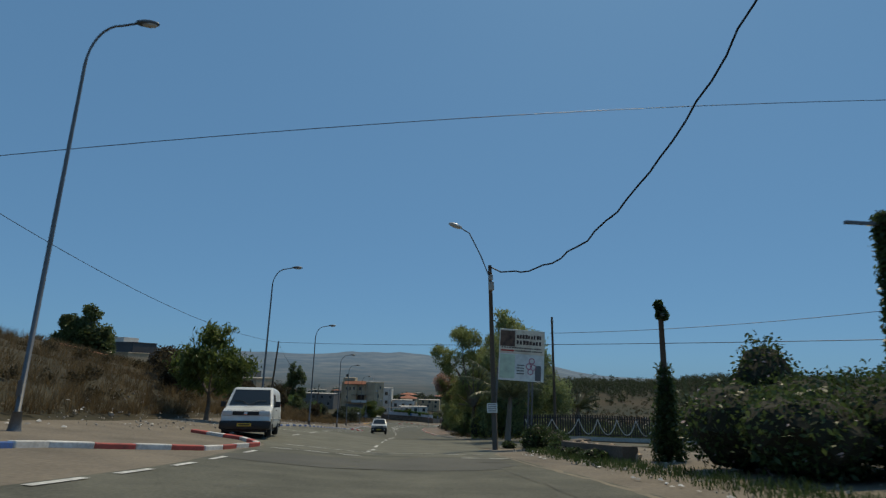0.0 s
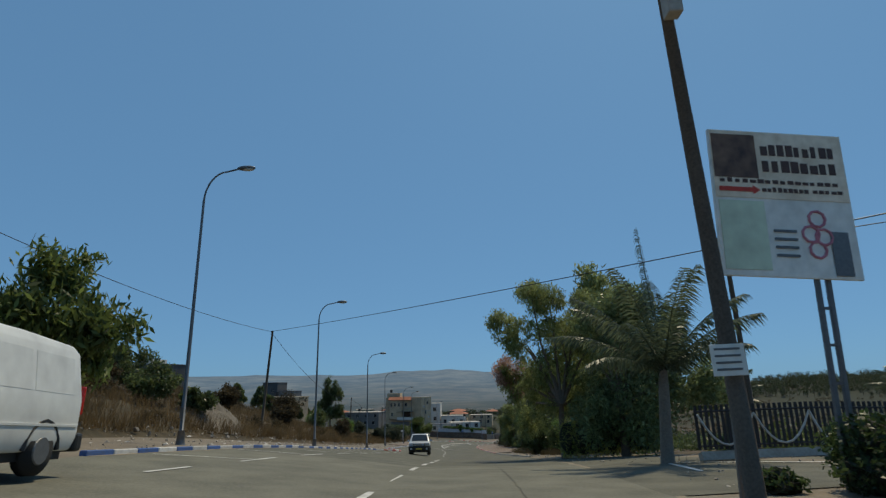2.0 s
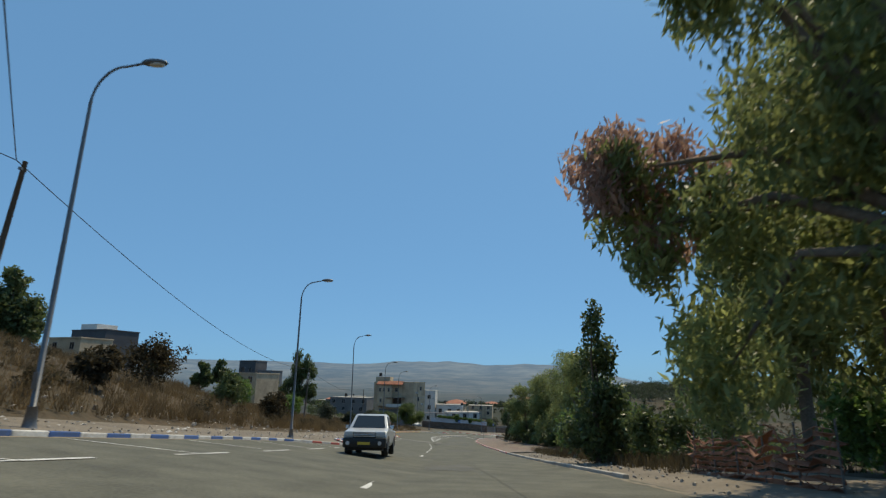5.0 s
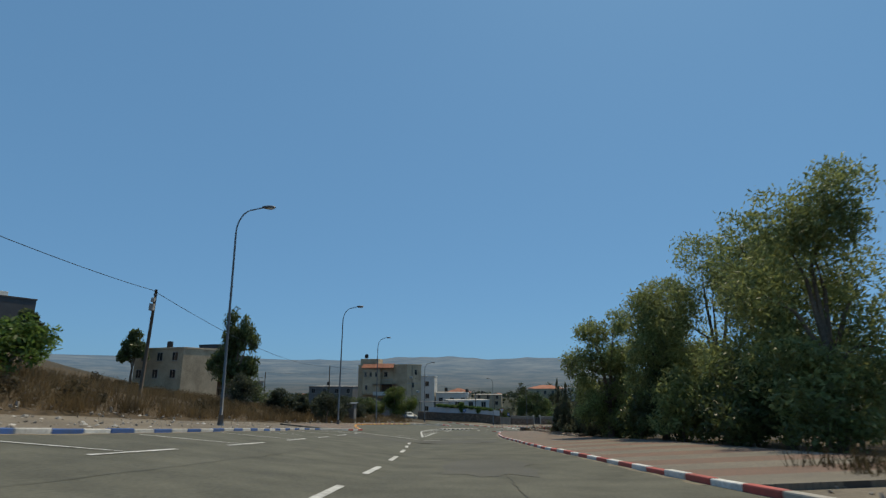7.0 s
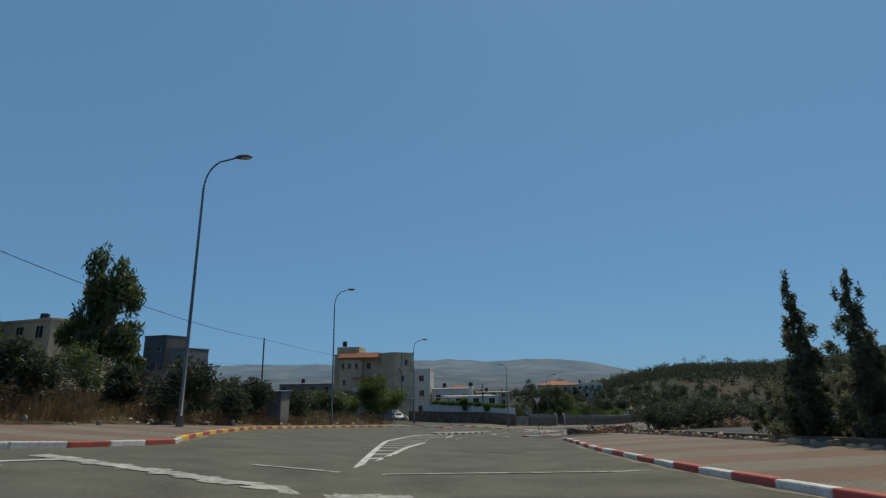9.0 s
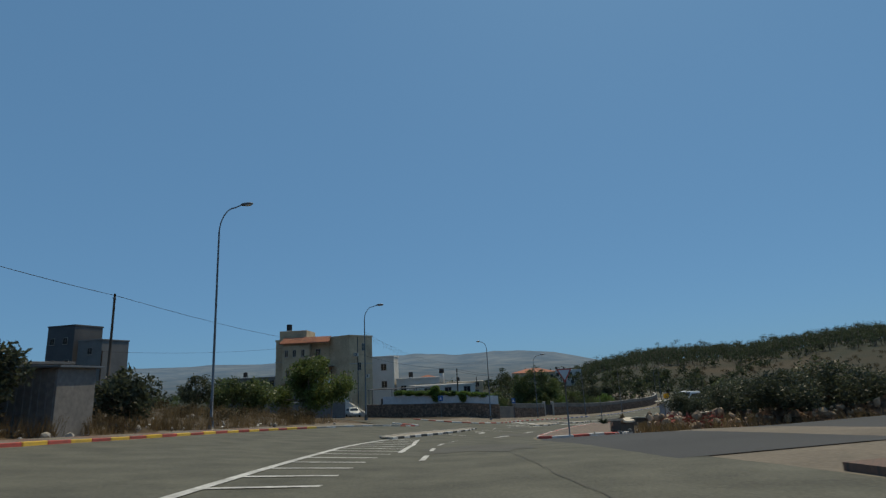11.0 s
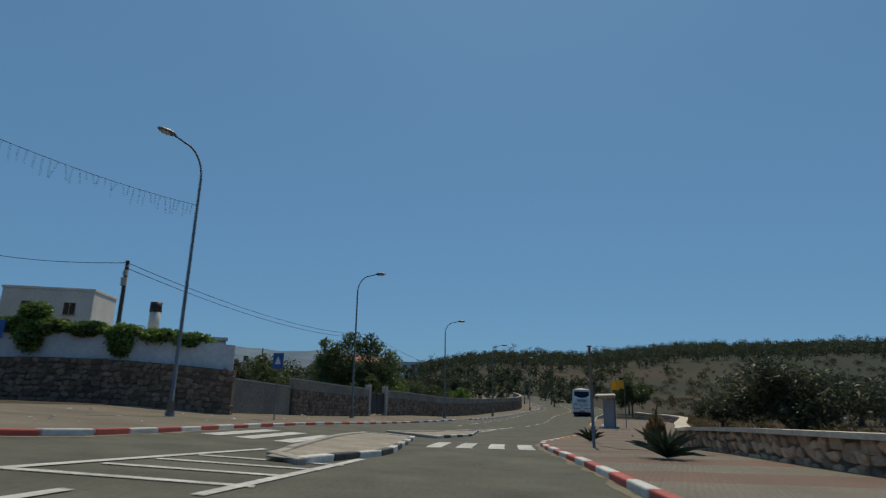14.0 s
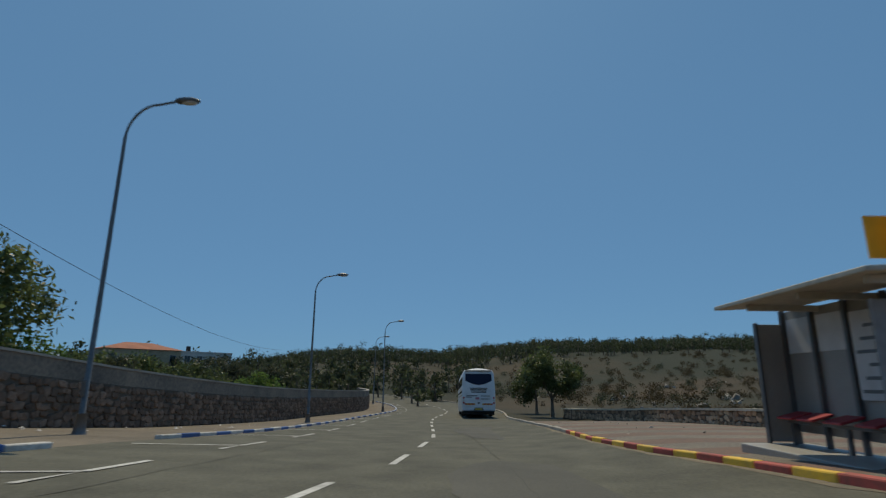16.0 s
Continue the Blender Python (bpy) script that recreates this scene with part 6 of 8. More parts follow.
def prism(poly, width_at, bevel=0.0, levels=(0.5, 0.6, 1.05, 1.75)):
    """A body from its side outline (y, z) and its half width at each height."""
    bm = bmesh.new()
    n = len(poly)
    rows = [[bm.verts.new((sg, y, z)) for y, z in poly] for sg in (-1, 1)]
    bm.faces.new(rows[0])
    bm.faces.new(rows[1][::-1])
    for i in range(n):
        j = (i + 1) % n
        bm.faces.new((rows[0][j], rows[0][i], rows[1][i], rows[1][j]))
    bmesh.ops.recalc_face_normals(bm, faces=bm.faces[:])
    if bevel:
        bmesh.ops.bevel(bm, geom=[e for e in bm.edges if e.calc_face_angle(0) > 0.15], offset=bevel, segments=3, affect="EDGES", profile=0.6, clamp_overlap=True)
    for z in levels:
        bmesh.ops.bisect_plane(bm, geom=bm.verts[:] + bm.edges[:] + bm.faces[:], plane_co=(0, 0, z), plane_no=(0, 0, 1))
    for v in bm.verts:
        v.co.x *= width_at(v.co.z)
    return bm


def side_panel(poly, width_at, sg, off=0.012):
    bm = bmesh.new()
    vs = [bm.verts.new((sg * (width_at(z) + off), y, z)) for y, z in poly]
    f_ = bm.faces.new(vs)
    r = bmesh.ops.extrude_face_region(bm, geom=[f_])
    for v in r["geom"]:
        if isinstance(v, bmesh.types.BMVert):
            v.co.x -= sg * 0.05
    bmesh.ops.recalc_face_normals(bm, faces=bm.faces[:])
    return bm


def end_panel(pts, depth):
    """A panel across an end; pts in x, y, z."""
    bm = bmesh.new()
    f_ = bm.faces.new([bm.verts.new(p) for p in pts])
    r = bmesh.ops.extrude_face_region(bm, geom=[f_])
    for v in r["geom"]:
        if isinstance(v, bmesh.types.BMVert):
            v.co.y += depth
    bmesh.ops.recalc_face_normals(bm, faces=bm.faces[:])
    return bm


def bowed(bm, half, front=None, rear=None, depth=0.16):
    """Rounds an end in plan: its sides fall back from the middle, from y = front forwards or y = rear backwards."""
    for q in (-0.85, -0.6, -0.3, 0.3, 0.6, 0.85):
        bmesh.ops.bisect_plane(bm, geom=bm.verts[:] + bm.edges[:] + bm.faces[:], plane_co=(q * half, 0, 0), plane_no=(1, 0, 0))
    for v in bm.verts:
        u = min(1.2, abs(v.co.x) / half) ** 2.6
        if front is not None and v.co.y > front:
            v.co.y -= depth * u * min(1.0, (v.co.y - front) / 0.7)
        if rear is not None and v.co.y < rear:
            v.co.y += 0.5 * depth * u * min(1.0, (rear - v.co.y) / 0.7)
    return bm


def shell(name, bm, material, parent, label=""):
    """A car's panel: smooth over its curves, crisp at its creases."""
    o = part(name, bm, material, parent, label, True)
    o.data.set_sharp_from_angle(angle=radians(28))
    return o


def wheel(parent, x, y, r, w=0.22):
    sg = 1 if x > 0 else -1
    bm = bmesh.new()
    bmesh.ops.create_cone(bm, cap_ends=True, segments=24, radius1=r, radius2=r, depth=w, matrix=pose(x, y, r, 0, 90, 0))
    bmesh.ops.bevel(bm, geom=[e for e in bm.edges if e.calc_face_angle(0) > 1], offset=0.03, segments=2, affect="EDGES")
    wh = part("wheel", bm, M_RUBBER, parent, "black tyre", True)
    bm = bmesh.new()
    bmesh.ops.create_cone(bm, cap_ends=True, segments=20, radius1=r * 0.62, radius2=r * 0.55, depth=0.03, matrix=pose(x + sg * w * 0.5, y, r, 0, 90 * sg, 0))
    part("rim", bm, M_STEEL, wh, "grey wheel rim")
    return wh


def van(m):
    top = thing("van", "white delivery van with black bumper standing at the kerb", "van", m)
    out = [(-2.3, 0.32), (-2.36, 0.6), (-2.34, 1.1), (-2.24, 1.8), (-2.08, 1.92), (-0.8, 1.96), (0.55, 1.94), (0.85, 1.86), (1.55, 1.17), (2.1, 1.02), (2.3, 0.9), (2.36, 0.6), (2.3, 0.32)]
    wa = lambda z: float(np.interp(z, [0.3, 0.5, 1.05, 1.8, 1.96], [0.86, 0.92, 0.92, 0.8, 0.72]))
    shell("body", bowed(prism(out, wa, 0.06, (0.5, 0.8, 1.05, 1.4, 1.8)), 0.92, 0.7, -1.6), M_VANWHITE, top)
    shell("windscreen", bowed(end_panel([(-0.79, 1.53, 1.23), (0.79, 1.53, 1.23), (0.68, 0.92, 1.83), (-0.68, 0.92, 1.83)], -0.03), 0.92, 0.7), M_GLASS, top, "dark windscreen")
    for sg in (-1, 1):
        d = part("door", side_panel([(0.2, 0.5), (1.15, 0.5), (1.45, 1.1), (0.95, 1.68), (0.2, 1.7)], wa, sg, 0.006), M_VANWHITE, top)
        part("window", side_panel([(0.26, 1.14), (1.34, 1.14), (0.9, 1.64), (0.26, 1.66)], wa, sg, 0.02), M_GLASS, d, "dark side window")
        part("handle", boxm(sg * 0.94 - 0.02, 0.26, 1.0, sg * 0.94 + 0.02, 0.42, 1.04, 0.008), M_BLACK, d)
        part("mirror", boxm(sg * 1.06 - 0.1, 1.12, 1.14, sg * 1.06 + 0.1, 1.24, 1.36, 0.03), M_BLACK, top, "black wing mirror")
        for a, b in ((-2.0, -1.0), (-0.9, 0.1)):
            part("side_panel", side_panel([(a, 1.14), (b, 1.14), (b, 1.7), (a, 1.7)], wa, sg, 0.004), M_VANWHITE, top)
        part("side_trim", boxm(sg * 0.925 - 0.012, -2.2, 0.66, sg * 0.925 + 0.012, 2.1, 0.7, 0.005), M_VANWHITE, top)
        shell("headlamp", bowed(boxm(sg * 0.68 - 0.2, 2.2, 0.8, sg * 0.68 + 0.2, 2.345, 0.98, 0.02), 0.92, 0.7), M_HEADLAMP, top, "clear headlamp")
        part("tail_lamp", boxm(sg * 0.82 - 0.07, -2.39, 0.85, sg * 0.82 + 0.07, -2.3, 1.3, 0.02), M_REDLAMP, top, "red tail lamp")
        for y in (-1.4, 1.5):
            wheel(top, sg * 0.8, y, 0.33)
            V, F = tube([(sg * 0.9, y + 0.4 * math.cos(q * math.pi / 8), 0.34 + 0.4 * math.sin(q * math.pi / 8)) for q in range(9)], 0.035, 5)
            obj("wheel_arch", V, F, M_BLACK, top)
    shell("front_bumper", bowed(boxm(-0.94, 2.0, 0.3, 0.94, 2.46, 0.62, 0.06), 0.92, 0.7), M_BLACK, top, "black plastic bumper")
    part("rear_bumper", boxm(-0.93, -2.46, 0.3, 0.93, -2.25, 0.58, 0.05), M_BLACK, top, "black plastic bumper")
    shell("grille", bowed(boxm(-0.48, 2.26, 0.82, 0.48, 2.355, 0.97, 0.01), 0.92, 0.7), M_BLACK, top, "black grille")
    part("number_plate", boxm(-0.26, 2.455, 0.42, 0.26, 2.475, 0.53, 0.004), M_PLATE, top, "yellow number plate")
    part("plate_bar", boxm(-0.2, 2.474, 0.455, 0.2, 2.48, 0.495), M_BLACK, top)
    for sg in (-1, 1):
        V, F = tube([(sg * 0.05, 1.6, 1.24), (sg * 0.3, 1.42, 1.37), (sg * 0.62, 1.38, 1.38)], 0.012, 5)
        obj("wiper", V, F, M_BLACK, top, "thin black wiper")
    part("bonnet_seam", boxm(-0.7, 2.24, 1.0, 0.7, 2.262, 1.012), M_BLACK, top, "dark gap below the bonnet")
    part("badge", boxm(-0.07, 2.35, 0.84, 0.07, 2.372, 0.95, 0.02), M_CHROME, top, "round chrome badge")
    part("underbody", boxm(-0.8, -2.1, 0.2, 0.8, 2.1, 0.4), M_BLACK, top)


van(pose(-5.75, 24.3, surf(24.0, -6.6)[2] + 0.01, 4.6, 0, 180 + 6))


def pickup(m):
    top = thing("pickup_truck", "silver-white double-cab pickup facing uphill", "pickup truck", m)
    out = [(-2.6, 0.5), (-2.62, 1.05), (-0.95, 1.08), (-0.8, 1.12), (-0.6, 1.72), (0.4, 1.78), (0.62, 1.72), (1.25, 1.15), (2.35, 1.02), (2.55, 0.9), (2.62, 0.5), (2.5, 0.38), (-2.5, 0.42)]
    wa = lambda z: float(np.interp(z, [0.35, 0.6, 1.05, 1.72, 1.8], [0.84, 0.9, 0.9, 0.7, 0.66]))
    shell("body", bowed(prism(out, wa, 0.05, (0.6, 0.85, 1.05, 1.4, 1.72)), 0.9, 1.2, -2.0), M_SILVER, top)
    part("windscreen", end_panel([(-0.72, 1.25, 1.18), (0.72, 1.25, 1.18), (0.6, 0.66, 1.7), (-0.6, 0.66, 1.7)], -0.03), M_GLASS, top, "dark windscreen")
    part("rear_window", end_panel([(-0.62, -0.8, 1.22), (0.62, -0.8, 1.22), (0.56, -0.64, 1.66), (-0.56, -0.64, 1.66)], 0.03), M_GLASS, top, "dark rear window")
    for sg in (-1, 1):
        part("window", side_panel([(-0.65, 1.16), (1.1, 1.16), (0.58, 1.66), (-0.5, 1.66)], wa, sg, 0.012), M_GLASS, top, "dark side window")
        part("mirror", boxm(sg * 0.99 - 0.09, 0.92, 1.12, sg * 0.99 + 0.09, 1.02, 1.28, 0.02), M_CHROME, top, "chrome wing mirror")
        shell("headlamp", bowed(boxm(sg * 0.66 - 0.2, 2.44, 0.8, sg * 0.66 + 0.2, 2.64, 1.0, 0.03), 0.9, 1.2), M_HEADLAMP, top, "clear headlamp")
        part("tail_lamp", boxm(sg * 0.84 - 0.06, -2.66, 0.65, sg * 0.84 + 0.06, -2.55, 1.03, 0.015), M_REDLAMP, top, "red tail lamp")
        for y in (-1.55, 1.55):
            wheel(top, sg * 0.78, y, 0.38, 0.25)
            V, F = tube([(sg * 0.89, y + 0.45 * math.cos(q * math.pi / 8), 0.38 + 0.45 * math.sin(q * math.pi / 8)) for q in range(9)], 0.04, 5)
            obj("wheel_arch", V, F, M_BLACK, top)
    part("grille", boxm(-0.48, 2.52, 0.76, 0.48, 2.66, 0.98, 0.02), M_BLACK, top, "dark grille")
    # bumper made tall and black to paint in the shade on the lower front
    shell("front_bumper", bowed(boxm(-0.9, 2.3, 0.36, 0.9, 2.74, 0.76, 0.06), 0.9, 1.2), M_BLACK, top, "bumper blackened for the shade low on the front")
    for sg in (-1, 1):
        bm = bmesh.new()
        bmesh.ops.create_cone(bm, cap_ends=True, segments=14, radius1=0.08, radius2=0.07, depth=0.04, matrix=pose(sg * 0.66, 2.745, 0.54, 90, 0, 0))
        part("fog_lamp", bm, M_HEADLAMP, top, "round fog lamp")
    for k in range(3):
        part("grille_bar", boxm(-0.46, 2.655, 0.8 + 0.06 * k, 0.46, 2.68, 0.825 + 0.06 * k, 0.006), M_CHROME, top, "chrome grille bar")
    part("rear_bumper", boxm(-0.85, -2.75, 0.42, 0.85, -2.58, 0.58, 0.03), M_BLACK, top, "black rear bumper")
    part("number_plate", boxm(-0.26, 2.735, 0.48, 0.26, 2.755, 0.59, 0.004), M_PLATE, top, "yellow number plate")
    part("bed_liner", boxm(-0.75, -2.5, 1.05, 0.75, -0.95, 1.1, 0.01), M_BLACK, top, "dark load bed")
    part("underbody", boxm(-0.75, -2.3, 0.25, 0.75, 2.3, 0.45), M_BLACK, top)


pickup(pose(-1.2, 68.5, surf(68.5, -3.8)[2] + 0.01, 5.5, 0, 180))


def bus(m):
    top = thing("coach", "white touring coach with a dark rear window", "bus", m)
    out = [(-6.0, 0.42), (-6.03, 1.2), (-5.97, 2.2), (-5.82, 3.2), (-5.7, 3.42), (-5.5, 3.48), (5.5, 3.48), (5.85, 3.2), (6.1, 1.0), (6.05, 0.35), (4.5, 0.3), (-4, 0.3)]
    yr = lambda z: float(np.interp(z, [0.42, 1.2, 2.2, 3.2, 3.42], [-6.0, -6.03, -5.97, -5.82, -5.7]))
    wa = lambda z: float(np.interp(z, [0.3, 0.6, 2.0, 3.2, 3.5], [1.24, 1.275, 1.275, 1.19, 1.1]))
    shell("body", prism(out, wa, 0.09, (0.6, 1.2, 2.0, 2.8, 3.2)), M_BUSWHITE, top)
    arc = [(x, 2.66 - 0.32 * math.cos(x / 1.02 * math.pi / 2)) for x in np.linspace(-1.02, 1.02, 13)]
    pts = [(x, yr(z) - 0.015, z) for x, z in arc] + [(1.0, yr(3.19) - 0.015, 3.19), (-1.0, yr(3.19) - 0.015, 3.19)]
    part("rear_window", end_panel(pts, 0.05), M_BUSGLASS, top, "dark blue curved rear window")
    part("roof_spoiler", prism([(-5.85, 3.4), (-5.95, 3.46), (-5.5, 3.62), (-4.8, 3.5)], lambda z: float(np.interp(z, [3.4, 3.5, 3.62], [1.1, 0.8, 0.2])), 0, (3.5,)), M_BUSWHITE, top)
    for k in range(4):
        z, w = 2.1 - k * 0.1, 0.68 - k * 0.035
        part("louvre", boxm(-w, yr(z) - 0.03, z - 0.03, w, yr(z) + 0.02, z + 0.02, 0.008), M_BLACK, top, "black cooling louvre")
    for sg in (-1, 1):
        for k in range(6):
            a = sg * 0.24 + sg * k * 0.13
            q = [(a, 0.86), (a + sg * 0.13, 0.86), (a + sg * 0.19, 0.98), (a + sg * 0.06, 0.98)]
            part("reflector", end_panel([(x, -6.045, z) for x, z in q], 0.02), M_RSTRIPE if k % 2 else M_YSTRIPE, top, "red reflector" if k % 2 else "yellow reflector")
        for k in range(3):
            bm = bmesh.new()
            bmesh.ops.create_cone(bm, cap_ends=True, segments=16, radius1=0.075, radius2=0.065, depth=0.05, matrix=pose(sg * 1.15, -6.03, 1.02 + k * 0.18, 90, 0, 0))
            part("tail_lamp", bm, M_REDLAMP if k != 1 else M_LAMPGLASS, top, "round rear lamp")
        part("side_glass", side_panel([(-5.3, 1.75), (5.3, 1.75), (5.2, 3.0), (-5.2, 3.0)], wa, sg, 0.01), M_BUSGLASS, top, "long dark side glazing")
        part("wheel_trim", boxm(sg * 1.26 - 0.02, -5.8, 1.55, sg * 1.26 + 0.03, 5.8, 1.6, 0.005), M_STEEL, top)
        for k in range(5):
            part("luggage_door", side_panel([(-2.9 + k * 1.15, 0.5), (-1.85 + k * 1.15, 0.5), (-1.85 + k * 1.15, 1.35), (-2.9 + k * 1.15, 1.35)], wa, sg, 0.008), M_BUSWHITE, top)
        for y in (-3.6, 3.6):
            wheel(top, sg * 1.08, y, 0.5, 0.3)
        part("mirror", boxm(sg * 1.4 - 0.1, 5.9, 2.4, sg * 1.4 + 0.1, 6.1, 2.9, 0.04), M_BLACK, top, "black wing mirror")
    part("engine_door", end_panel([(-1.0, -6.04, 0.78), (1.0, -6.04, 0.78), (1.0, yr(1.66) - 0.012, 1.66), (-1.0, yr(1.66) - 0.012, 1.66)], 0.02), M_BUSWHITE, top)
    for x0, x1, z, h in ((-0.95, -0.1, 1.5, 0.07), (-0.98, -0.55, 1.4, 0.05), (0.15, 0.85, 1.5, 0.05), (0.15, 0.8, 1.27, 0.06)):
        part("print_bar", boxm(x0, yr(z) - 0.03, z, x1, yr(z) - 0.01, z + h), M_STEEL, top)
    part("emblem", boxm(-0.25, -6.06, 1.26, 0.05, -6.035, 1.42, 0.01), M_PINKINK, top, "faded pink emblem")
    part("rear_handle", boxm(-0.09, -6.07, 0.96, 0.09, -6.03, 1.05, 0.01), M_BLACK, top)
    part("plate_recess", end_panel([(-0.4, -6.03, 0.46), (0.4, -6.03, 0.46), (0.3, -6.045, 0.66), (-0.3, -6.045, 0.66)], 0.02), M_STEEL, top)
    part("number_plate", boxm(-0.26, -6.06, 0.5, 0.26, -6.03, 0.61, 0.004), M_PLATE, top, "yellow number plate")
    part("bumper", boxm(-1.2, -6.08, 0.34, 1.2, -5.85, 0.44, 0.03), M_BLACK, top, "black lower bumper edge")
    part("underbody", boxm(-1.1, -5.8, 0.18, 1.1, 5.8, 0.42), M_BLACK, top)
    for sg in (-1, 1):
        part("mud_flap", boxm(sg * 1.05 - 0.2, -5.2, 0.12, sg * 1.05 + 0.2, -5.16, 0.5), M_BLACK, top)


_bx, _by = 61.3 + 3.65, 241.4 + 4.75
_bs, _bd, _bz = (float(v[0]) for v in to_sd([(_bx, _by)]))
bus(pose(_bx, _by, surf(_bs, _bd)[2] + 0.01, -2.5, 0, -37.5))


def car(m, label="small white parked car"):
    top = thing("car", label, "car", m, "parked cars")
    out = [(-2.0, 0.35), (-2.08, 0.75), (-1.95, 0.92), (-1.3, 1.38), (-0.2, 1.45), (0.35, 1.38), (1.0, 0.95), (1.85, 0.8), (2.05, 0.6), (2.0, 0.3)]
    wa = lambda z: float(np.interp(z, [0.3, 0.6, 0.9, 1.4], [0.78, 0.85, 0.83, 0.6]))
    shell("body", bowed(prism(out, wa, 0.06, (0.45, 0.6, 0.9, 1.15)), 0.85, 1.0, -1.2), M_VANWHITE, top)
    part("windscreen", end_panel([(-0.66, 0.98, 0.97), (0.66, 0.98, 0.97), (0.55, 0.4, 1.35), (-0.55, 0.4, 1.35)], -0.02), M_GLASS, top, "dark windscreen")
    part("rear_window", end_panel([(-0.62, -1.92, 0.98), (0.62, -1.92, 0.98), (0.52, -1.36, 1.34), (-0.52, -1.36, 1.34)], 0.02), M_GLASS, top, "dark rear window")
    for sg in (-1, 1):
        part("window", side_panel([(-1.6, 0.95), (0.85, 0.95), (0.3, 1.32), (-1.15, 1.32)], wa, sg, 0.01), M_GLASS, top, "dark side window")
        part("tail_lamp", boxm(sg * 0.66 - 0.12, -2.1, 0.68, sg * 0.66 + 0.12, -2.0, 0.84, 0.01), M_REDLAMP, top, "red tail lamp")
        part("headlamp", boxm(sg * 0.6 - 0.15, 1.9, 0.6, sg * 0.6 + 0.15, 2.05, 0.75, 0.02), M_HEADLAMP, top, "clear headlamp")
        for y in (-1.25, 1.3):
            wheel(top, sg * 0.74, y, 0.3, 0.18)
    return top


_c = car(spotxy(-5.6, 218.5, 200))
copy_thing(_c, spotxy(-30, 196, 75))

# ---- houses ----
M_PLASTER = mat("beige_plaster", (0.56, 0.435, 0.285), 0.9, scale=6, bump=0.3, second=(0.34, 0.26, 0.17), big=0.5)
M_PLASTER2 = mat("grey_plaster", (0.2, 0.19, 0.18), 0.9, scale=6, bump=0.3, second=(0.13, 0.125, 0.12), big=0.35)
M_PLASTER3 = mat("white_plaster", (0.62, 0.6, 0.55), 0.9, scale=6, bump=0.2, second=(0.5, 0.48, 0.44), big=0.35)
M_PLASTER4 = mat("dark_block", (0.1, 0.1, 0.1), 0.9, scale=6, bump=0.3, second=(0.07, 0.07, 0.075), big=0.35)
M_TILE = mat("red_roof_tile", (0.36, 0.14, 0.08), 0.85, scale=14, bump=0.7, second=(0.24, 0.1, 0.06), spread=0.2)
M_TANK = mat("black_water_tank", (0.02, 0.02, 0.02), 0.5, scale=10, bump=0.1)


def window_part(parent, x, z, w=1.1, h=1.3, y=0.0):
    fr = part("window", boxm(x - w / 2 - 0.07, y - 0.05, z - 0.07, x + w / 2 + 0.07, y + 0.06, z + h + 0.07, 0.01), M_CONC, parent, "pale window surround")
    part("pane", boxm(x - w / 2, y - 0.062, z, x + w / 2, y - 0.052, z + h), M_GLASS, fr, "dark window pane")
    part("mullion", boxm(x - 0.03, y - 0.075, z, x + 0.03, y - 0.062, z + h), M_CONC, fr)
    part("sill", boxm(x - w / 2 - 0.12, y - 0.13, z - 0.12, x + w / 2 + 0.12, y + 0.02, z - 0.07, 0.01), M_CONC, fr)


def tank(parent, x, y, z):
    bm = bmesh.new()
    bmesh.ops.create_cone(bm, cap_ends=True, segments=18, radius1=0.5, radius2=0.48, depth=1.1, matrix=Matrix.Translation((x, y, z + 0.75)))
    bmesh.ops.bevel(bm, geom=[e for e in bm.edges if e.calc_face_angle(0) > 1], offset=0.07, segments=2, affect="EDGES")
    part("water_tank", bm, M_TANK, parent, "black rooftop water tank")
    for a, b in ((-0.35, -0.35), (0.35, -0.35), (-0.35, 0.35), (0.35, 0.35)):
        part("tank_leg", boxm(x + a - 0.03, y + b - 0.03, z - 0.02, x + a + 0.03, y + b + 0.03, z + 0.25), M_STEEL, parent)


def hip_roof(parent, w, d, z, h, over=0.4):
    bm = bmesh.new()
    a = [bm.verts.new(p) for p in ((-over, -over, z), (w + over, -over, z), (w + over, d + over, z), (-over, d + over, z))]
    r = [bm.verts.new((d * 0.5, d / 2, z + h)), bm.verts.new((max(w - d * 0.5, d * 0.5 + 0.1), d / 2, z + h))]
    for f_ in ((a[0], a[1], r[1], r[0]), (a[1], a[2], r[1]), (a[2], a[3], r[0], r[1]), (a[3], a[0], r[0]), (a[3], a[2], a[1], a[0])):
        bm.faces.new(f_)
    return part("roof", bm, M_TILE, parent, "red tiled hip roof")


def house(label, m, w, d, h, wall, floors=2, tiled=False, tanked=True, extra=None, sink=9.0, cols=None, pane=(1.1, 1.3), first=0):
    top = thing("house", label, "house", m, "village houses")
    part("wall", boxm(0, 0, -sink, w, d, h, 0.03), wall, top)
    if tiled:
        hip_roof(top, w, d, h, 1.5)
    else:
        part("parapet", boxm(-0.1, -0.1, h, w + 0.1, d + 0.1, h + 0.3, 0.03), wall, top)
        part("roof", boxm(0.15, 0.15, h + 0.2, w - 0.15, d - 0.15, h + 0.31), M_CONC, top, "flat concrete roof")
    n = cols or max(2, int(w / 3))
    fh = h / floors
    for f_ in range(first, floors):
        for k in range(n):
            window_part(top, w * (k + 0.5 + 0.12 * math.sin(7 * k + 3 * f_ + w)) / n, f_ * fh + 0.95, *pane)
    if tanked and not tiled:
        tank(top, w * 0.3, d * 0.5, h + 0.3)
    return top


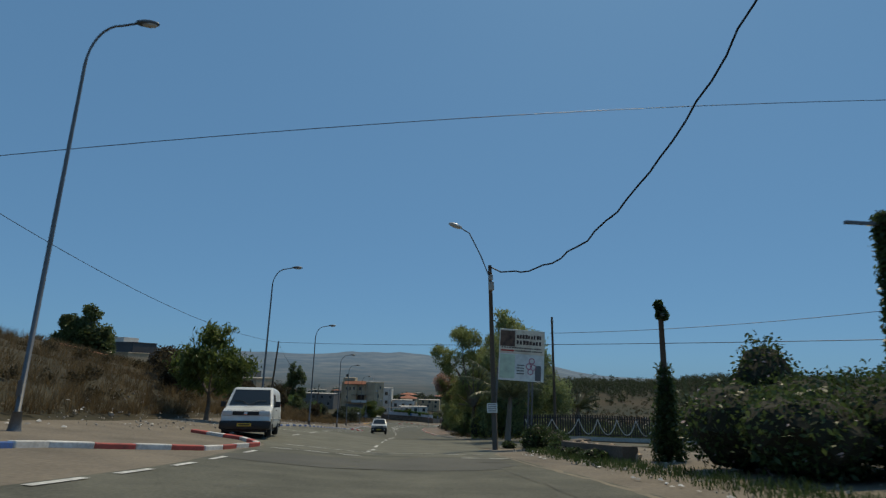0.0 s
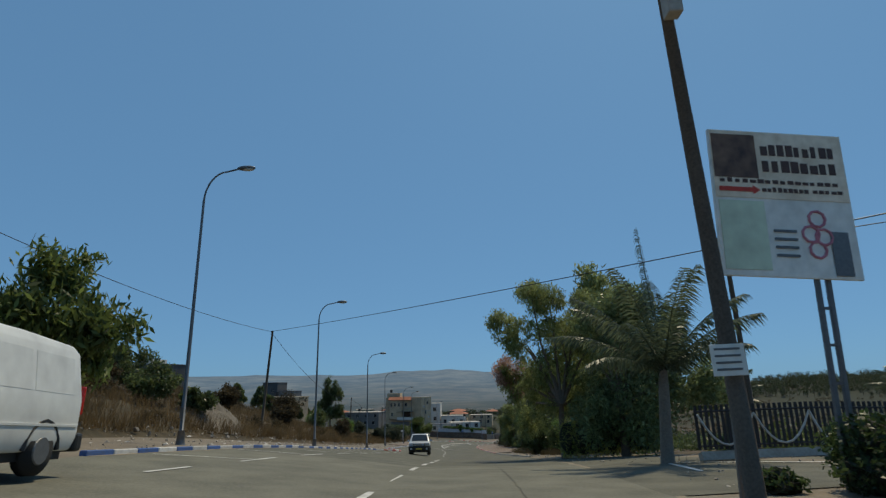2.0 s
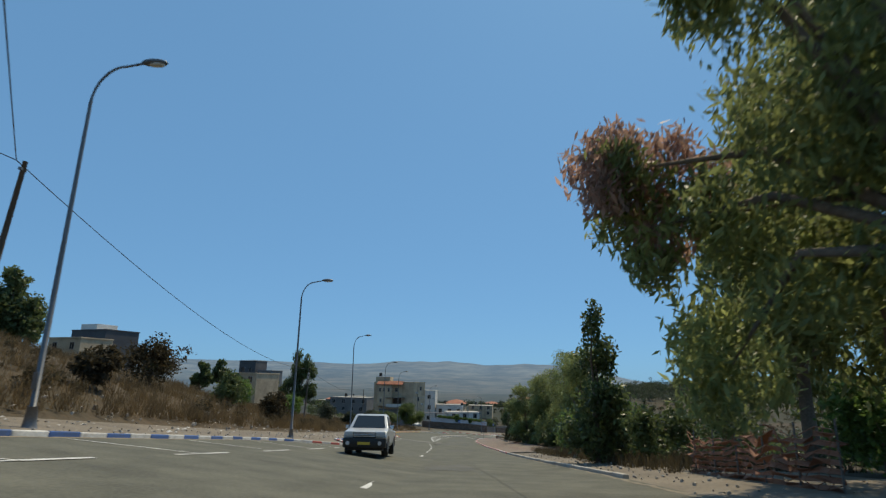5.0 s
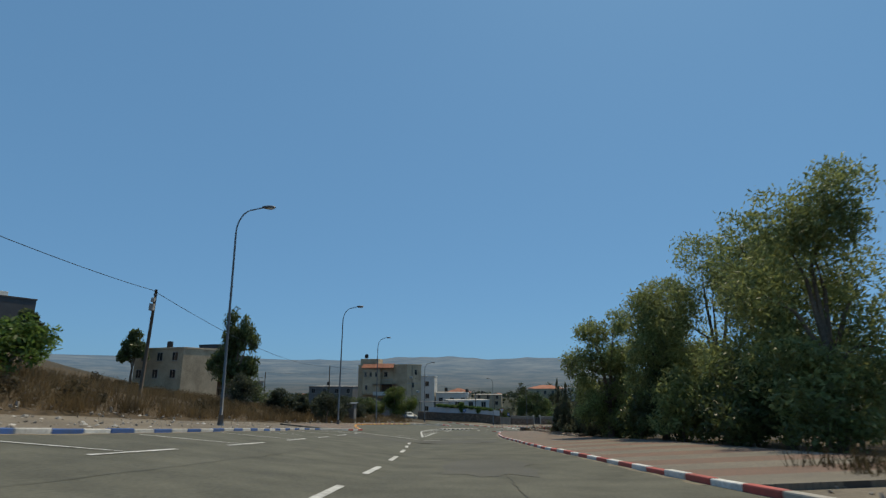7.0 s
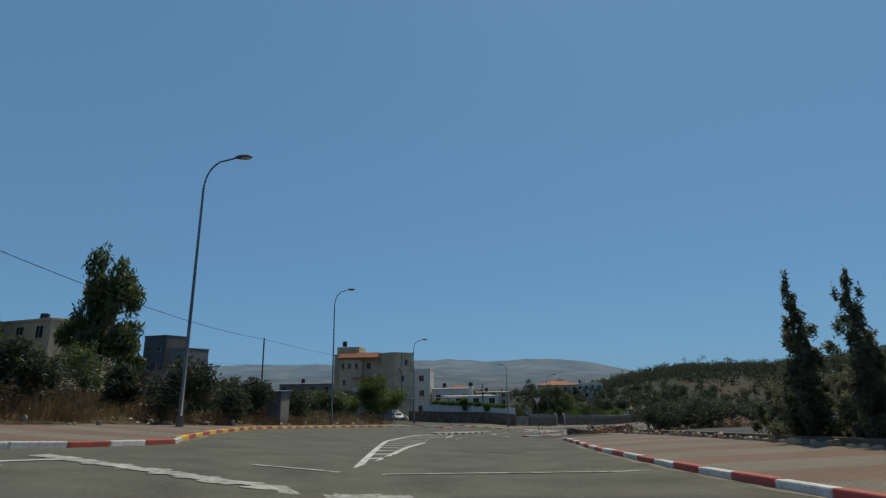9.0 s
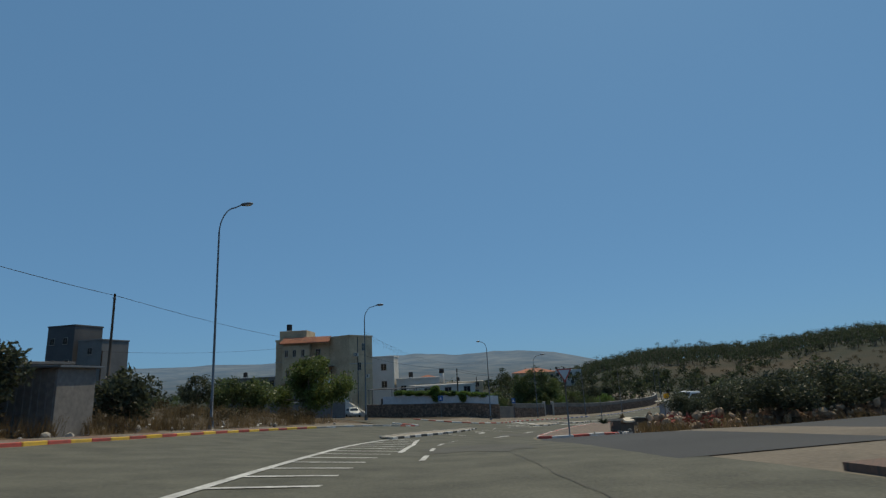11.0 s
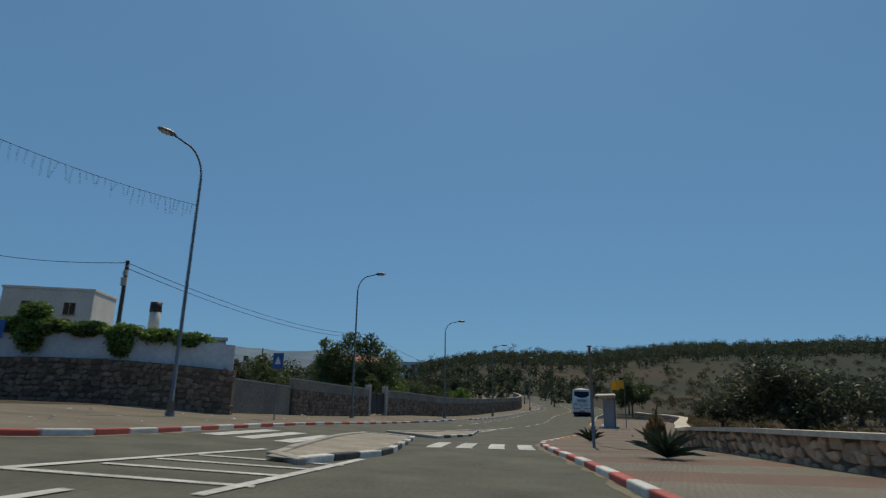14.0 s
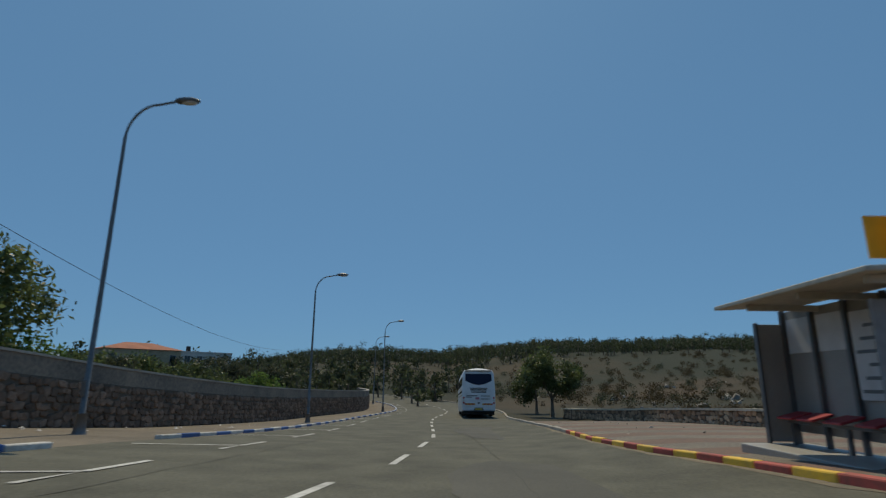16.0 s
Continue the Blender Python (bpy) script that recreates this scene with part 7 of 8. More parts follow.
_h = house("two-storey beige house with a flat roof and tiled canopy", pose(-6.5, 222.6, -18.6, 0, 0, 50.8), 5.7, 6.5, 13.3, M_PLASTER, 4, cols=1, tanked=False, pane=(0.75, 1.2), first=2)
_g = house("tall beige house with a rooftop tank and red tiled canopy", pose(-19.9, 226.6, -16.8, 0, 0, -5), 9.5, 9, 11.4, M_PLASTER, 3, cols=3, tanked=False, pane=(0.8, 1.2), first=2)
part("penthouse", boxm(0.3, 1.0, 11.4, 5.2, 7, 13.3, 0.03), M_PLASTER, _g)
tank(_g, 1.6, 2.5, 13.3)
V, F = [], []
_tiles = obj("tile_canopy", [(1.1, -1.7, 10.9), (9.9, -1.7, 10.9), (9.7, 0.6, 12.0), (1.3, 0.6, 12.0), (1.1, -1.7, 10.75), (9.9, -1.7, 10.75), (9.7, 0.6, 11.85), (1.3, 0.6, 11.85)], [(0, 1, 2, 3), (7, 6, 5, 4), (0, 4, 5, 1), (1, 5, 6, 2), (2, 6, 7, 3), (3, 7, 4, 0)], M_TILE, _g, "red tiled canopy")
for k in range(22):
    V, F = tube([(1.2 + k * 0.41, -1.72, 10.93), (1.4 + k * 0.4, 0.58, 12.03)], 0.06, 5)
    obj("roof_tile", V, F, M_TILE, _g)
part("bay", boxm(1.4, -1.25, 3.8, 6.4, 0.3, 10.9, 0.45), M_PLASTER, _g, "rounded plaster bay")
for x_, z_ in ((2.3, 8.6), (3.7, 8.6), (5.2, 8.6), (2.6, 5.2)):
    window_part(_g, x_, z_, 0.5, 1.1, -1.25)
# no opening here: a flat dark sheet stands in for the shade behind the balcony
part("facade_panel", boxm(6.6, -0.06, 4.7, 9.3, 0.02, 6.6), M_GLASS, _g, "flat dark panel painted as a shaded recess")
part("facade_panel", boxm(2.0, -0.06, 0.4, 9.0, 0.02, 3.0), M_PLASTER2, _g, "grey unpainted ground floor")
part("string_course", boxm(-0.06, -0.06, 7.7, 9.56, 0.05, 7.85, 0.01), M_CONC, _g, "thin moulded band")
part("balcony", boxm(4.5, -1.6, 3.6, 10.5, 0.2, 3.8, 0.02), M_CONC, _g, "concrete balcony slab")
part("balcony_wall", boxm(4.5, -1.62, 3.8, 10.5, -1.5, 4.7, 0.02), M_PLASTER3, _g, "pale balcony parapet")
part("awning", boxm(4.3, -2.0, 6.6, 10.6, 0.1, 6.7, 0.02), M_PLASTER4, _g, "dark balcony awning")
part("drain_pipe", boxm(1.9, -0.12, 0, 2.0, -0.02, 13.2), M_STEEL, _h)
part("string_course", boxm(-0.06, -0.06, 8.6, 5.76, 0.05, 8.75, 0.01), M_CONC, _h, "thin moulded band")
for k_, (x_, z_) in enumerate(((3.6, 6.2), (0.9, 9.9))):
    ac = part("air_conditioner", boxm(x_, -0.42, z_, x_ + 0.85, -0.02, z_ + 0.6, 0.03), M_PLASTER3, _h, "white air conditioner box")
    part("grille", boxm(x_ + 0.06, -0.432, z_ + 0.06, x_ + 0.55, -0.42, z_ + 0.54), M_STEEL, ac)
_cs = thing("outdoor_canopy", "dark flat canopy over a yard behind a white fence", "canopy", pose(-3.2, 217.5, -17.8, 0, 0, -6))
part("sheet", boxm(0, 0, 3.4, 11.5, 3.5, 3.5, 0.01), M_PLASTER4, _cs)
for x_ in (0.2, 3.9, 7.6, 11.2):
    for y_ in (0.15, 3.3):
        part("post", boxm(x_, y_, -1.5, x_ + 0.1, y_ + 0.1, 3.4), M_STEEL, _cs)
_st = thing("outdoor_stairs", "pale concrete stairs up to a house", "stairs", pose(-8.5, 221.0, -18.4, 0, 0, -5))
for k in range(16):
    part("step", boxm(k * 0.3, 0, -0.5, k * 0.3 + 0.32, 1.1, 3.4 - k * 0.2, 0.01), M_PLASTER3, _st)
for k in range(8):
    part("baluster", boxm(k * 0.6, -0.06, 3.2 - k * 0.4, k * 0.6 + 0.05, 0.0, 4.3 - k * 0.4), M_PLASTER3, _st)
house("white flat-roofed house behind a garden wall", pose(-8.6, 249.5, -19.3, 0, 0, -6), 9.0, 8, 11.0, M_PLASTER3, 3, cols=2, sink=1, tanked=False)
house("low white flat-roofed house with a roof tank", pose(0.8, 249.0, -20.3, 0, 0, -6), 9.5, 7, 7.0, M_PLASTER3, 2, cols=3, sink=1)
house("dark grey block house on the slope", pose(-74.0, 250, -8.0, 0, 0, -18), 7.2, 7, 9.4, M_PLASTER4, 2, cols=2, tanked=False, sink=10)
house("grey flat-roofed house on the slope", pose(-66.3, 248.0, -9.5, 0, 0, -18), 6.2, 7, 7.4, M_PLASTER2, 2, cols=1, tanked=False, sink=9)
_an = house("low white annex with a boiler on its flat roof", pose(4.6, 222.6, -19.4, 0, 0, 9), 10.6, 7, 4.9, M_PLASTER3, 2, cols=3, tanked=False, sink=1.5)
_bm = bmesh.new()
bmesh.ops.create_cone(_bm, cap_ends=True, segments=18, radius1=0.42, radius2=0.42, depth=1.9, matrix=Matrix.Translation((5.4, 3.2, 6.3)))
_bo = part("boiler", _bm, M_PLASTER3, _an, "white upright boiler", True)
_bm = bmesh.new()
bmesh.ops.create_cone(_bm, cap_ends=True, segments=18, radius1=0.46, radius2=0.44, depth=0.8, matrix=Matrix.Translation((5.4, 3.2, 7.55)))
part("cap", _bm, M_TANK, _bo, "black tank on top", True)
house("low brown house with a flat roof", spotxy(-40, 256, -14), 15, 9, 5.5, M_PLASTER2, 2, cols=4)
_du = house("dark unfinished block house on the hillside", pose(-89, 176, 0.6, 0, 0, -22), 12, 9, 5.4, M_PLASTER4, 1, cols=3, sink=12, tanked=False)
part("penthouse", boxm(0.8, 1.5, 5.4, 6.5, 7, 7.2, 0.03), M_PLASTER3, _du, "pale rooftop room")
house("pale flat-roofed house on the hillside", spotxy(-50, 172, -22), 11, 8, 5.6, M_PLASTER, 2, cols=3)
house("grey-beige house with a flat roof on the hillside", spotxy(-77, 152, -20), 9, 7, 6.0, M_PLASTER, 2, cols=2, tanked=False)
house("low dark grey house among bushes on the hillside", spotxy(-43, 188, -14), 7, 7, 3.4, M_PLASTER2, 1, cols=2)
_sh = thing("shed", "small weathered corrugated sheet shed among bushes", "shed", spot(147.0, -15.2, 8))
part("wall", boxm(-1.6, -1.2, -0.4, 1.6, 1.2, 2.0, 0.02), M_PLASTER2, _sh)
for k in range(14):
    part("rib", boxm(-1.55 + k * 0.235, -1.235, -0.1, -1.5 + k * 0.235, -1.2, 1.95), M_PLASTER2, _sh)
part("roof", boxm(-1.8, -1.45, 2.0, 1.8, 1.4, 2.07, 0.01), M_STEEL, _sh, "rusty sheet roof")
_yw = thing("yard_wall", "grey rendered yard wall before a house", "wall")
ribbon([Vector((x, y, ground_z(x, y))) for x, y in ((-19.5, 214.5), (-14.0, 213.0), (-9.5, 212.5), (-6.3, 213.8))], -0.5, 2.3, 0.12, "body", M_PLASTER2, _yw)
ribbon([Vector((x, y, ground_z(x, y))) for x, y in ((-19.5, 214.5), (-14.0, 213.0), (-9.5, 212.5), (-6.3, 213.8))], 2.3, 2.38, 0.16, "coping", M_CONC, _yw, "thin coping")
house("house with a red tiled roof in the village", spotxy(4, 286, -8), 9, 8, 5.5, M_PLASTER, 2, tiled=True)
house("white house in the village", spotxy(15, 296, -8), 11, 8, 4.5, M_PLASTER, 2)
house("pale house beyond the gardens", spotxy(45, 330, 10), 14, 9, 6.5, M_PLASTER, 2, tiled=True)
house("pale flat house beyond the gardens", spotxy(60, 340, 10), 12, 9, 6.0, M_PLASTER3, 2)
house("house with a red tiled roof on the slope", spotxy(-56, 86, -30, -4.0), 9, 8, 4.6, M_PLASTER, 1, tiled=True)
house("low house with a red tiled roof on the slope", spotxy(-64, 101, -24, -2.6), 10, 8, 3.6, M_PLASTER3, 1, tiled=True)
_v = house("far white house in the valley", spotxy(-60, 420, 10), 12, 9, 6.0, M_PLASTER, 2)
_v2 = house("far beige house in the valley with a tiled roof", spotxy(-80, 450, 20), 12, 9, 5.5, M_PLASTER2, 2, tiled=True)
g_ = np.random.default_rng(31)
for k in range(30):
    r, t = 330 + 650 * g_.random() ** 1.3, radians(-34 + 40 * g_.random())
    x, y = 10 + r * math.sin(t), 150 + r * math.cos(t)
    copy_thing(_v if k % 3 else _v2, spotxy(x, y, 360 * g_.random()))

# ---- bus shelter and stop signs ----
M_PERF = mat("perforated_grey_sheet", (0.38, 0.37, 0.35), 0.5, 0.3, scale=60, bump=0.4, big=1)
M_ENDPANEL = mat("pale_grey_sheet", (0.3, 0.31, 0.33), 0.55, 0.1, scale=9, bump=0.08, second=(0.24, 0.25, 0.26))
M_SHROOF = mat("cream_roof_sheet", (0.5, 0.46, 0.38), 0.6, scale=8, bump=0.1)
M_REDSEAT = mat("red_plastic", (0.4, 0.04, 0.05), 0.45, scale=10, bump=0.05)
M_POSTER = mat("pale_poster", (0.62, 0.64, 0.66), 0.5, scale=4, bump=0, vary=0.15)
M_SIGNY = mat("yellow_sign", (0.7, 0.36, 0.02), 0.45, scale=4, bump=0, vary=0.12)
M_SIGNB = mat("blue_sign", (0.03, 0.12, 0.35), 0.45, scale=4, bump=0, vary=0.12)
_s = thing("bus_shelter", "grey metal bus shelter with a cream roof and red seats", "bus shelter", spot(224.05, 5.68, 0, -0.1))
part("plinth", boxm(-0.45, -1.5, -0.1, 0.75, 2.0, 0.22, 0.02), M_PERF, _s, "grey concrete plinth")
part("end_panel", boxm(-0.28, -1.2, 0.25, 0.58, -1.15, 2.28, 0.01), M_ENDPANEL, _s, "pale grey end panel")
part("end_panel", boxm(0.05, 1.95, 0.25, 0.58, 1.99, 2.28, 0.01), M_PERF, _s, "perforated grey end panel")
for x in (0.03, 0.56):
    part("post", boxm(x, 1.92, 0.2, x + 0.04, 2.02, 2.3, 0.005), M_STEEL, _s)
part("back_wall", boxm(0.58, -1.2, 0.42, 0.62, 1.99, 2.5, 0.006), M_PERF, _s, "perforated grey back wall")
for k in range(5):
    y = -1.2 + k * 0.787
    part("post", boxm(0.5, y - 0.035, 0.2, 0.58, y + 0.035, 2.52, 0.006), M_STEEL, _s)
for k in (0, 2, 3):
    part("window_panel", boxm(0.555, -1.12 + k * 0.787, 1.75, 0.578, -0.48 + k * 0.787, 2.35, 0.004), M_POSTER, _s, "pale translucent panel")
_po = part("poster", boxm(0.53, -0.36, 1.0, 0.553, 0.3, 2.3, 0.004), M_POSTER, _s, "pale timetable poster")
for k in range(6):
    part("print_bar", boxm(0.526, -0.3, 1.1 + k * 0.19, 0.529, 0.24 - 0.1 * (k % 3), 1.15 + k * 0.19), M_STEEL, _po)
bm = boxm(-0.78, -1.85, 0, 0.66, 1.75, 0.07, 0.015)
for v in bm.verts:
    v.co.z += 2.5 + 0.05 * (v.co.x + 0.7)
part("roof", bm, M_SHROOF, _s, "cream sloping roof sheet")
for y in (-1.6, -0.3, 1.0):
    part("roof_beam", boxm(-0.6, y - 0.03, 2.4, 0.58, y + 0.03, 2.5, 0.006), M_SHROOF, _s)
part("bench_rail", boxm(0.3, -1.1, 0.58, 0.36, 1.8, 0.63, 0.005), M_STEEL, _s)
for y in (-0.95, 0.4, 1.7):
    part("bench_leg", boxm(0.3, y - 0.03, 0.2, 0.36, y + 0.03, 0.6, 0.005), M_STEEL, _s)
for y in (-0.85, -0.2, 0.45, 1.1, 1.6):
    bm = boxm(0.12, y - 0.2, 0.64, 0.5, y + 0.2, 0.68, 0.015)
    for v in bm.verts:
        if v.co.x > 0.4:
            v.co.z += 0.09
    part("seat", bm, M_REDSEAT, _s, "red plastic seat")


def stop_sign(m, h, label="yellow bus stop sign on a grey pole"):
    top = thing("bus_stop_sign", label, "sign", m, "bus stop signs")
    V, F = tube([(0, 0, -0.3), (0, 0, h)], 0.045, 8)
    obj("pole", V, F, M_STEEL, top, smooth=True)
    pn = part("panel", boxm(-0.85, -0.02, h - 1.1, -0.05, 0.02, h - 0.25, 0.006), M_SIGNY, top, "yellow panel")
    part("top_panel", boxm(-0.85, -0.021, h - 0.25, -0.05, 0.021, h, 0.006), M_FENCE, top, "dark header panel")
    part("pictogram", boxm(-0.78, -0.03, h - 0.21, -0.5, -0.021, h - 0.06), M_POSTER, top)
    for k in range(5):
        part("print_bar", boxm(-0.78, -0.03, h - 1.02 + 0.13 * k, -0.12, -0.02, h - 0.99 + 0.13 * k), M_YPRINT, top)
    return top


M_YPRINT = mat("ochre_print", (0.4, 0.2, 0.02), 0.5, scale=9, bump=0)
_ss1 = stop_sign(spot(223.2, 7.0, 0, 0.08) @ Matrix.Diagonal((0.74, 0.74, 0.74, 1)), 4.95, "double yellow bus stop sign on a grey pole")
part("panel", boxm(-1.25, 0.45, 3.7, -0.45, 0.49, 4.55, 0.006), M_SIGNY, _ss1, "second yellow panel")
part("bracket", boxm(-0.6, 0.0, 4.3, -0.56, 0.47, 4.34), M_STEEL, _ss1)


def road_sign(m, h, kind, label):
    top = thing("road_sign", label, "road sign", m)
    V, F = tube([(0, 0, -0.3), (0, 0, h)], 0.035, 8)
    obj("pole", V, F, M_STEEL, top, smooth=True)
    if kind == "yield":
        for name, r, y, mm in (("plate", 0.42, -0.045, M_KRED), ("field", 0.3, -0.055, M_POSTER)):
            bm = end_panel([(r * math.sin(a), y, h - 0.3 - r * math.cos(a)) for a in (0, 2.094, 4.189)], 0.012)
            part(name, bm, mm, top, "red border" if name == "plate" else "white field")
    else:
        part("plate", boxm(-0.32, -0.06, h - 0.66, 0.32, -0.04, h, 0.01), M_SIGNB, top, "blue crossing plate")
        bm = end_panel([(0.22 * math.sin(a), -0.062, h - 0.36 + 0.22 * math.cos(a)) for a in (0, 2.094, 4.189)], 0.004)
        part("triangle", bm, M_POSTER, top, "white triangle")


road_sign(spot(154.4, 4.3, 10), 3.1, "yield", "faded red and white give-way sign on a pole")
road_sign(spotxy(17.4, 201.6, -52), 2.75, "walk", "blue pedestrian crossing sign on a pole")
road_sign(spotxy(7.6, 200.6, -8), 2.75, "walk", "blue pedestrian crossing sign on a pole")
_t = thing("sign_post", "grey steel post with bolt plates and no sign", "post", spot(195.6, 3.42, 0, 0.1))
V, F = tube([(0, 0, -0.3), (-0.01, 0, 1.4), (-0.02, 0, 2.86)], [0.045, 0.045, 0.04], 10)
obj("pole", V, F, M_STEEL, _t, smooth=True)
part("top_bracket", boxm(-0.09, -0.03, 2.82, 0.05, 0.03, 2.86, 0.006), M_STEEL, _t)
part("bracket", boxm(-0.07, -0.055, 2.5, 0.05, 0.055, 2.53, 0.006), M_STEEL, _t)


# ---- rough things on the ground ----
def spiky(m, n, L_, seed, label="spiky grey-green agave on the pavement edge"):
    g = np.random.default_rng(seed)
    top = thing("agave", label, "plant", m)
    for k in range(n):
        a, e = k * 2.4, 0.35 + 0.9 * g.random()
        q = L_ * (0.7 + 0.4 * g.random())
        pts = [(math.cos(a) * math.cos(e) * q * u, math.sin(a) * math.cos(e) * q * u, math.sin(e) * q * u - 0.25 * q * u * u + 0.03) for u in (0, 0.35, 0.7, 1.0)]
        V, F = tube(pts, [0.03, 0.05, 0.032, 0.004], 4)
        obj("leaf", V, F, M_PALM, top)


road_patch(198.5, 5.1, 9.5, 2.2, M_VERGE, "dusty earth over the edge of the pavement", 0.095, 77, 0.2)
spiky(spot(191.0, 3.9, 0, 0.1), 34, 0.95, 1)
spiky(spot(202.4, 4.0, 0, 0.1), 26, 0.85, 2)
spiky(spot(196.6, 5.6, 0, 0.1), 12, 0.5, 3)
_t = thing("stump", "dry grey palm stump with hanging leaves", "stump", spot(196.9, 5.35, 0, 0.05) @ Matrix.Diagonal((0.8, 0.8, 0.72, 1)))
V, F = tube([(0, 0, -0.2), (0.05, 0, 0.5), (0.3, 0.1, 1.1)], [0.2, 0.16, 0.09], 8)
obj("trunk", V, F, M_BARK, _t)
V, F = leaves([(0.2, 0, 0.9), (0.05, 0, 0.55)], [0.32, 0.3], 420, 0.07, 4, 3.4, 0.75)
obj("dry_leaves", V, F, M_DRYGRASS, _t)
V, F = tube([(0.3, 0.3, -0.1), (0.33, 0.3, 0.7), (0.27, 0.28, 1.25), (0.36, 0.26, 1.75)], [0.05, 0.06, 0.075, 0.02], 7)
obj("dry_stalk", V, F, M_DRYGRASS, _t, "dry brown flower stalk")


def heap(name, label, cx, cy, rx, ry, h, turn, material, seed, category):
    g = np.random.default_rng(seed)
    n, k = 22, 30
    V, F = [], []
    c, s_ = math.cos(turn), math.sin(turn)
    for i in range(n + 1):
        for j in range(k):
            u, a = i / n, j / k * 2 * math.pi
            lx, ly = rx * u * math.cos(a), ry * u * math.sin(a)
            x, y = cx + lx * c - ly * s_, cy + lx * s_ + ly * c
            z = ground_z(x, y) - 0.1 + h * (1 - u) ** 1.0 * (1 + 0.12 * math.sin(3 * a + seed)) + 0.05 * g.normal() * (1 - u * 0.5)
            V.append((x, y, z))
    for i in range(n):
        for j in range(k):
            F.append((i * k + j, i * k + (j + 1) % k, (i + 1) * k + (j + 1) % k, (i + 1) * k + j))
    return tagged(obj(name, V, F, material), label, category)


M_GRAVEL = mat("grey_gravel", (0.19, 0.165, 0.13), 0.95, scale=9, bump=1.0, second=(0.085, 0.074, 0.06), big=1.4, bumpdist=0.08)
M_REDEARTH = mat("red_earth", (0.17, 0.1, 0.065), 0.95, scale=6, bump=1.0, second=(0.09, 0.055, 0.04), big=0.8, bumpdist=0.06)
heap("mound", "long mound of grey-brown gravel on the bank", -13.1, 51.6, 1.7, 4.8, 1.35, 0.12, M_GRAVEL, 1, "heap")
for k, (s, d, rx, ry, h) in enumerate(((157.6, 10.6, 2.2, 1.8, 0.8), (157.4, 14.5, 2.6, 2.0, 1.2), (157.2, 19, 3.0, 2.4, 1.5), (157.4, 24.5, 3.6, 2.6, 1.9))):
    x, y, a = at_sd(s, d)
    heap("mound", "mound of reddish earth and broken stones", x, y, rx, ry, h, -a, M_REDEARTH, 2 + k, "heap")


def rocks(name, label, pts, size, seed, material=None, lift=0.0):
    g = np.random.default_rng(seed)
    V, F, o = [], [], 0
    z = terrain(pts)
    for (x, y), zz in zip(pts, z):
        me = _stones[int(g.integers(7))]
        q = size * (0.4 + 1.1 * g.random() ** 2)
        m = pose(x, y, zz + q * 0.12 + lift * g.random(), *(360 * g.random(3))) @ Matrix.Diagonal((q, q * (0.6 + 0.5 * g.random()), q * (0.4 + 0.4 * g.random()), 1))
        V += [tuple(m @ v.co) for v in me.vertices]
        F += [tuple(i + o for i in f_.vertices) for f_ in me.polygons]
        o += len(me.vertices)
    return tagged(obj(name, V, F, material or M_STONE_ISLAND), label, "stones", kind="stuff")


M_PALE = mat("pale_rock", (0.4, 0.36, 0.3), 0.9, scale=9, bump=0.6, second=(0.24, 0.21, 0.18), big=2, spread=0.4, island=True)
rocks("stones", "pale loose stones and litter along the verge", along(330, 22, 117, -12.6, -15.5, 41), 0.15, 1, M_PALE)
rocks("stones", "pale loose stones on rough ground", along(150, 118, 166, -12.4, -19, 42), 0.2, 2, M_PALE)
rocks("stones", "broken stones on a rubble heap", along(420, 155.2, 159.5, 8.0, 28, 43), 0.3, 3, None, 0.8)
rocks("stones", "pale stones in the dry field", along(420, 150, 300, 20, 95, 44), 0.9, 4, M_PALE)
rocks("litter", "small stones and pale litter along the shoulder", along(110, 3, 22, 4.2, 6.2, 45), 0.07, 5, M_PALE)
rocks("litter", "small stones and litter along the shoulder", along(140, 56, 88, 5.2, 8, 46), 0.1, 6, M_PALE)
rocks("litter", "loose stones at a wall's foot", along(120, 150, 246, 5.4, 9, 47), 0.12, 7, M_PALE, 0.12)
M_NET = mat("orange_net", (0.3, 0.13, 0.07), 0.8, scale=30, bump=0.5, second=(0.16, 0.08, 0.05))
M_REDNET = mat("red_net", (0.42, 0.07, 0.05), 0.7, scale=20, bump=0.5, second=(0.2, 0.05, 0.04))


def net(label, line, h, material, seed, wires=14):
    """A sagging plastic mesh: crossing strands between stakes."""
    g = np.random.default_rng(seed)
    top = thing("net_fence", label, "fence")
    cols = []
    n = len(line)
    for i, (s, d) in enumerate(line):
        x, y, _ = at_sd(s, d)
        z = ground_z(x, y)
        hh = h * (0.75 + 0.35 * g.random())
        cols.append([Vector((x + g.normal() * 0.06, y + g.normal() * 0.06, z + hh * k / wires)) for k in range(wires + 1)])
        if i % 4 == 0:
            V, F = tube([(x, y, z - 0.2), (x, y, z + h * 1.1)], 0.02, 6)
            obj("stake", V, F, M_STEEL, top)
    out = [tube(c, 0.012, 3, False) for c in cols] + [tube([c[k] for c in cols], 0.012, 3, False) for k in range(wires + 1)]
    for a, b in zip(cols, cols[1:]):
        out.append(([tuple(p) for p in a] + [tuple(p) for p in b], [(k, k + 1, len(a) + k + 1, len(a) + k) for k in range(0, wires, 2)]))
    V, F = joined(out)
    obj("mesh", V, F, material, top)


net("torn orange-brown plastic net fence under the trees", [(53 + k * 0.35, 6.9 + 0.02 * k) for k in range(22)], 1.15, M_NET, 1)
net("crumpled red plastic net on rubble", [(156.6 - 0.03 * k, 8.6 + 0.2 * k) for k in range(14)], 0.8, M_REDNET, 2, 8)
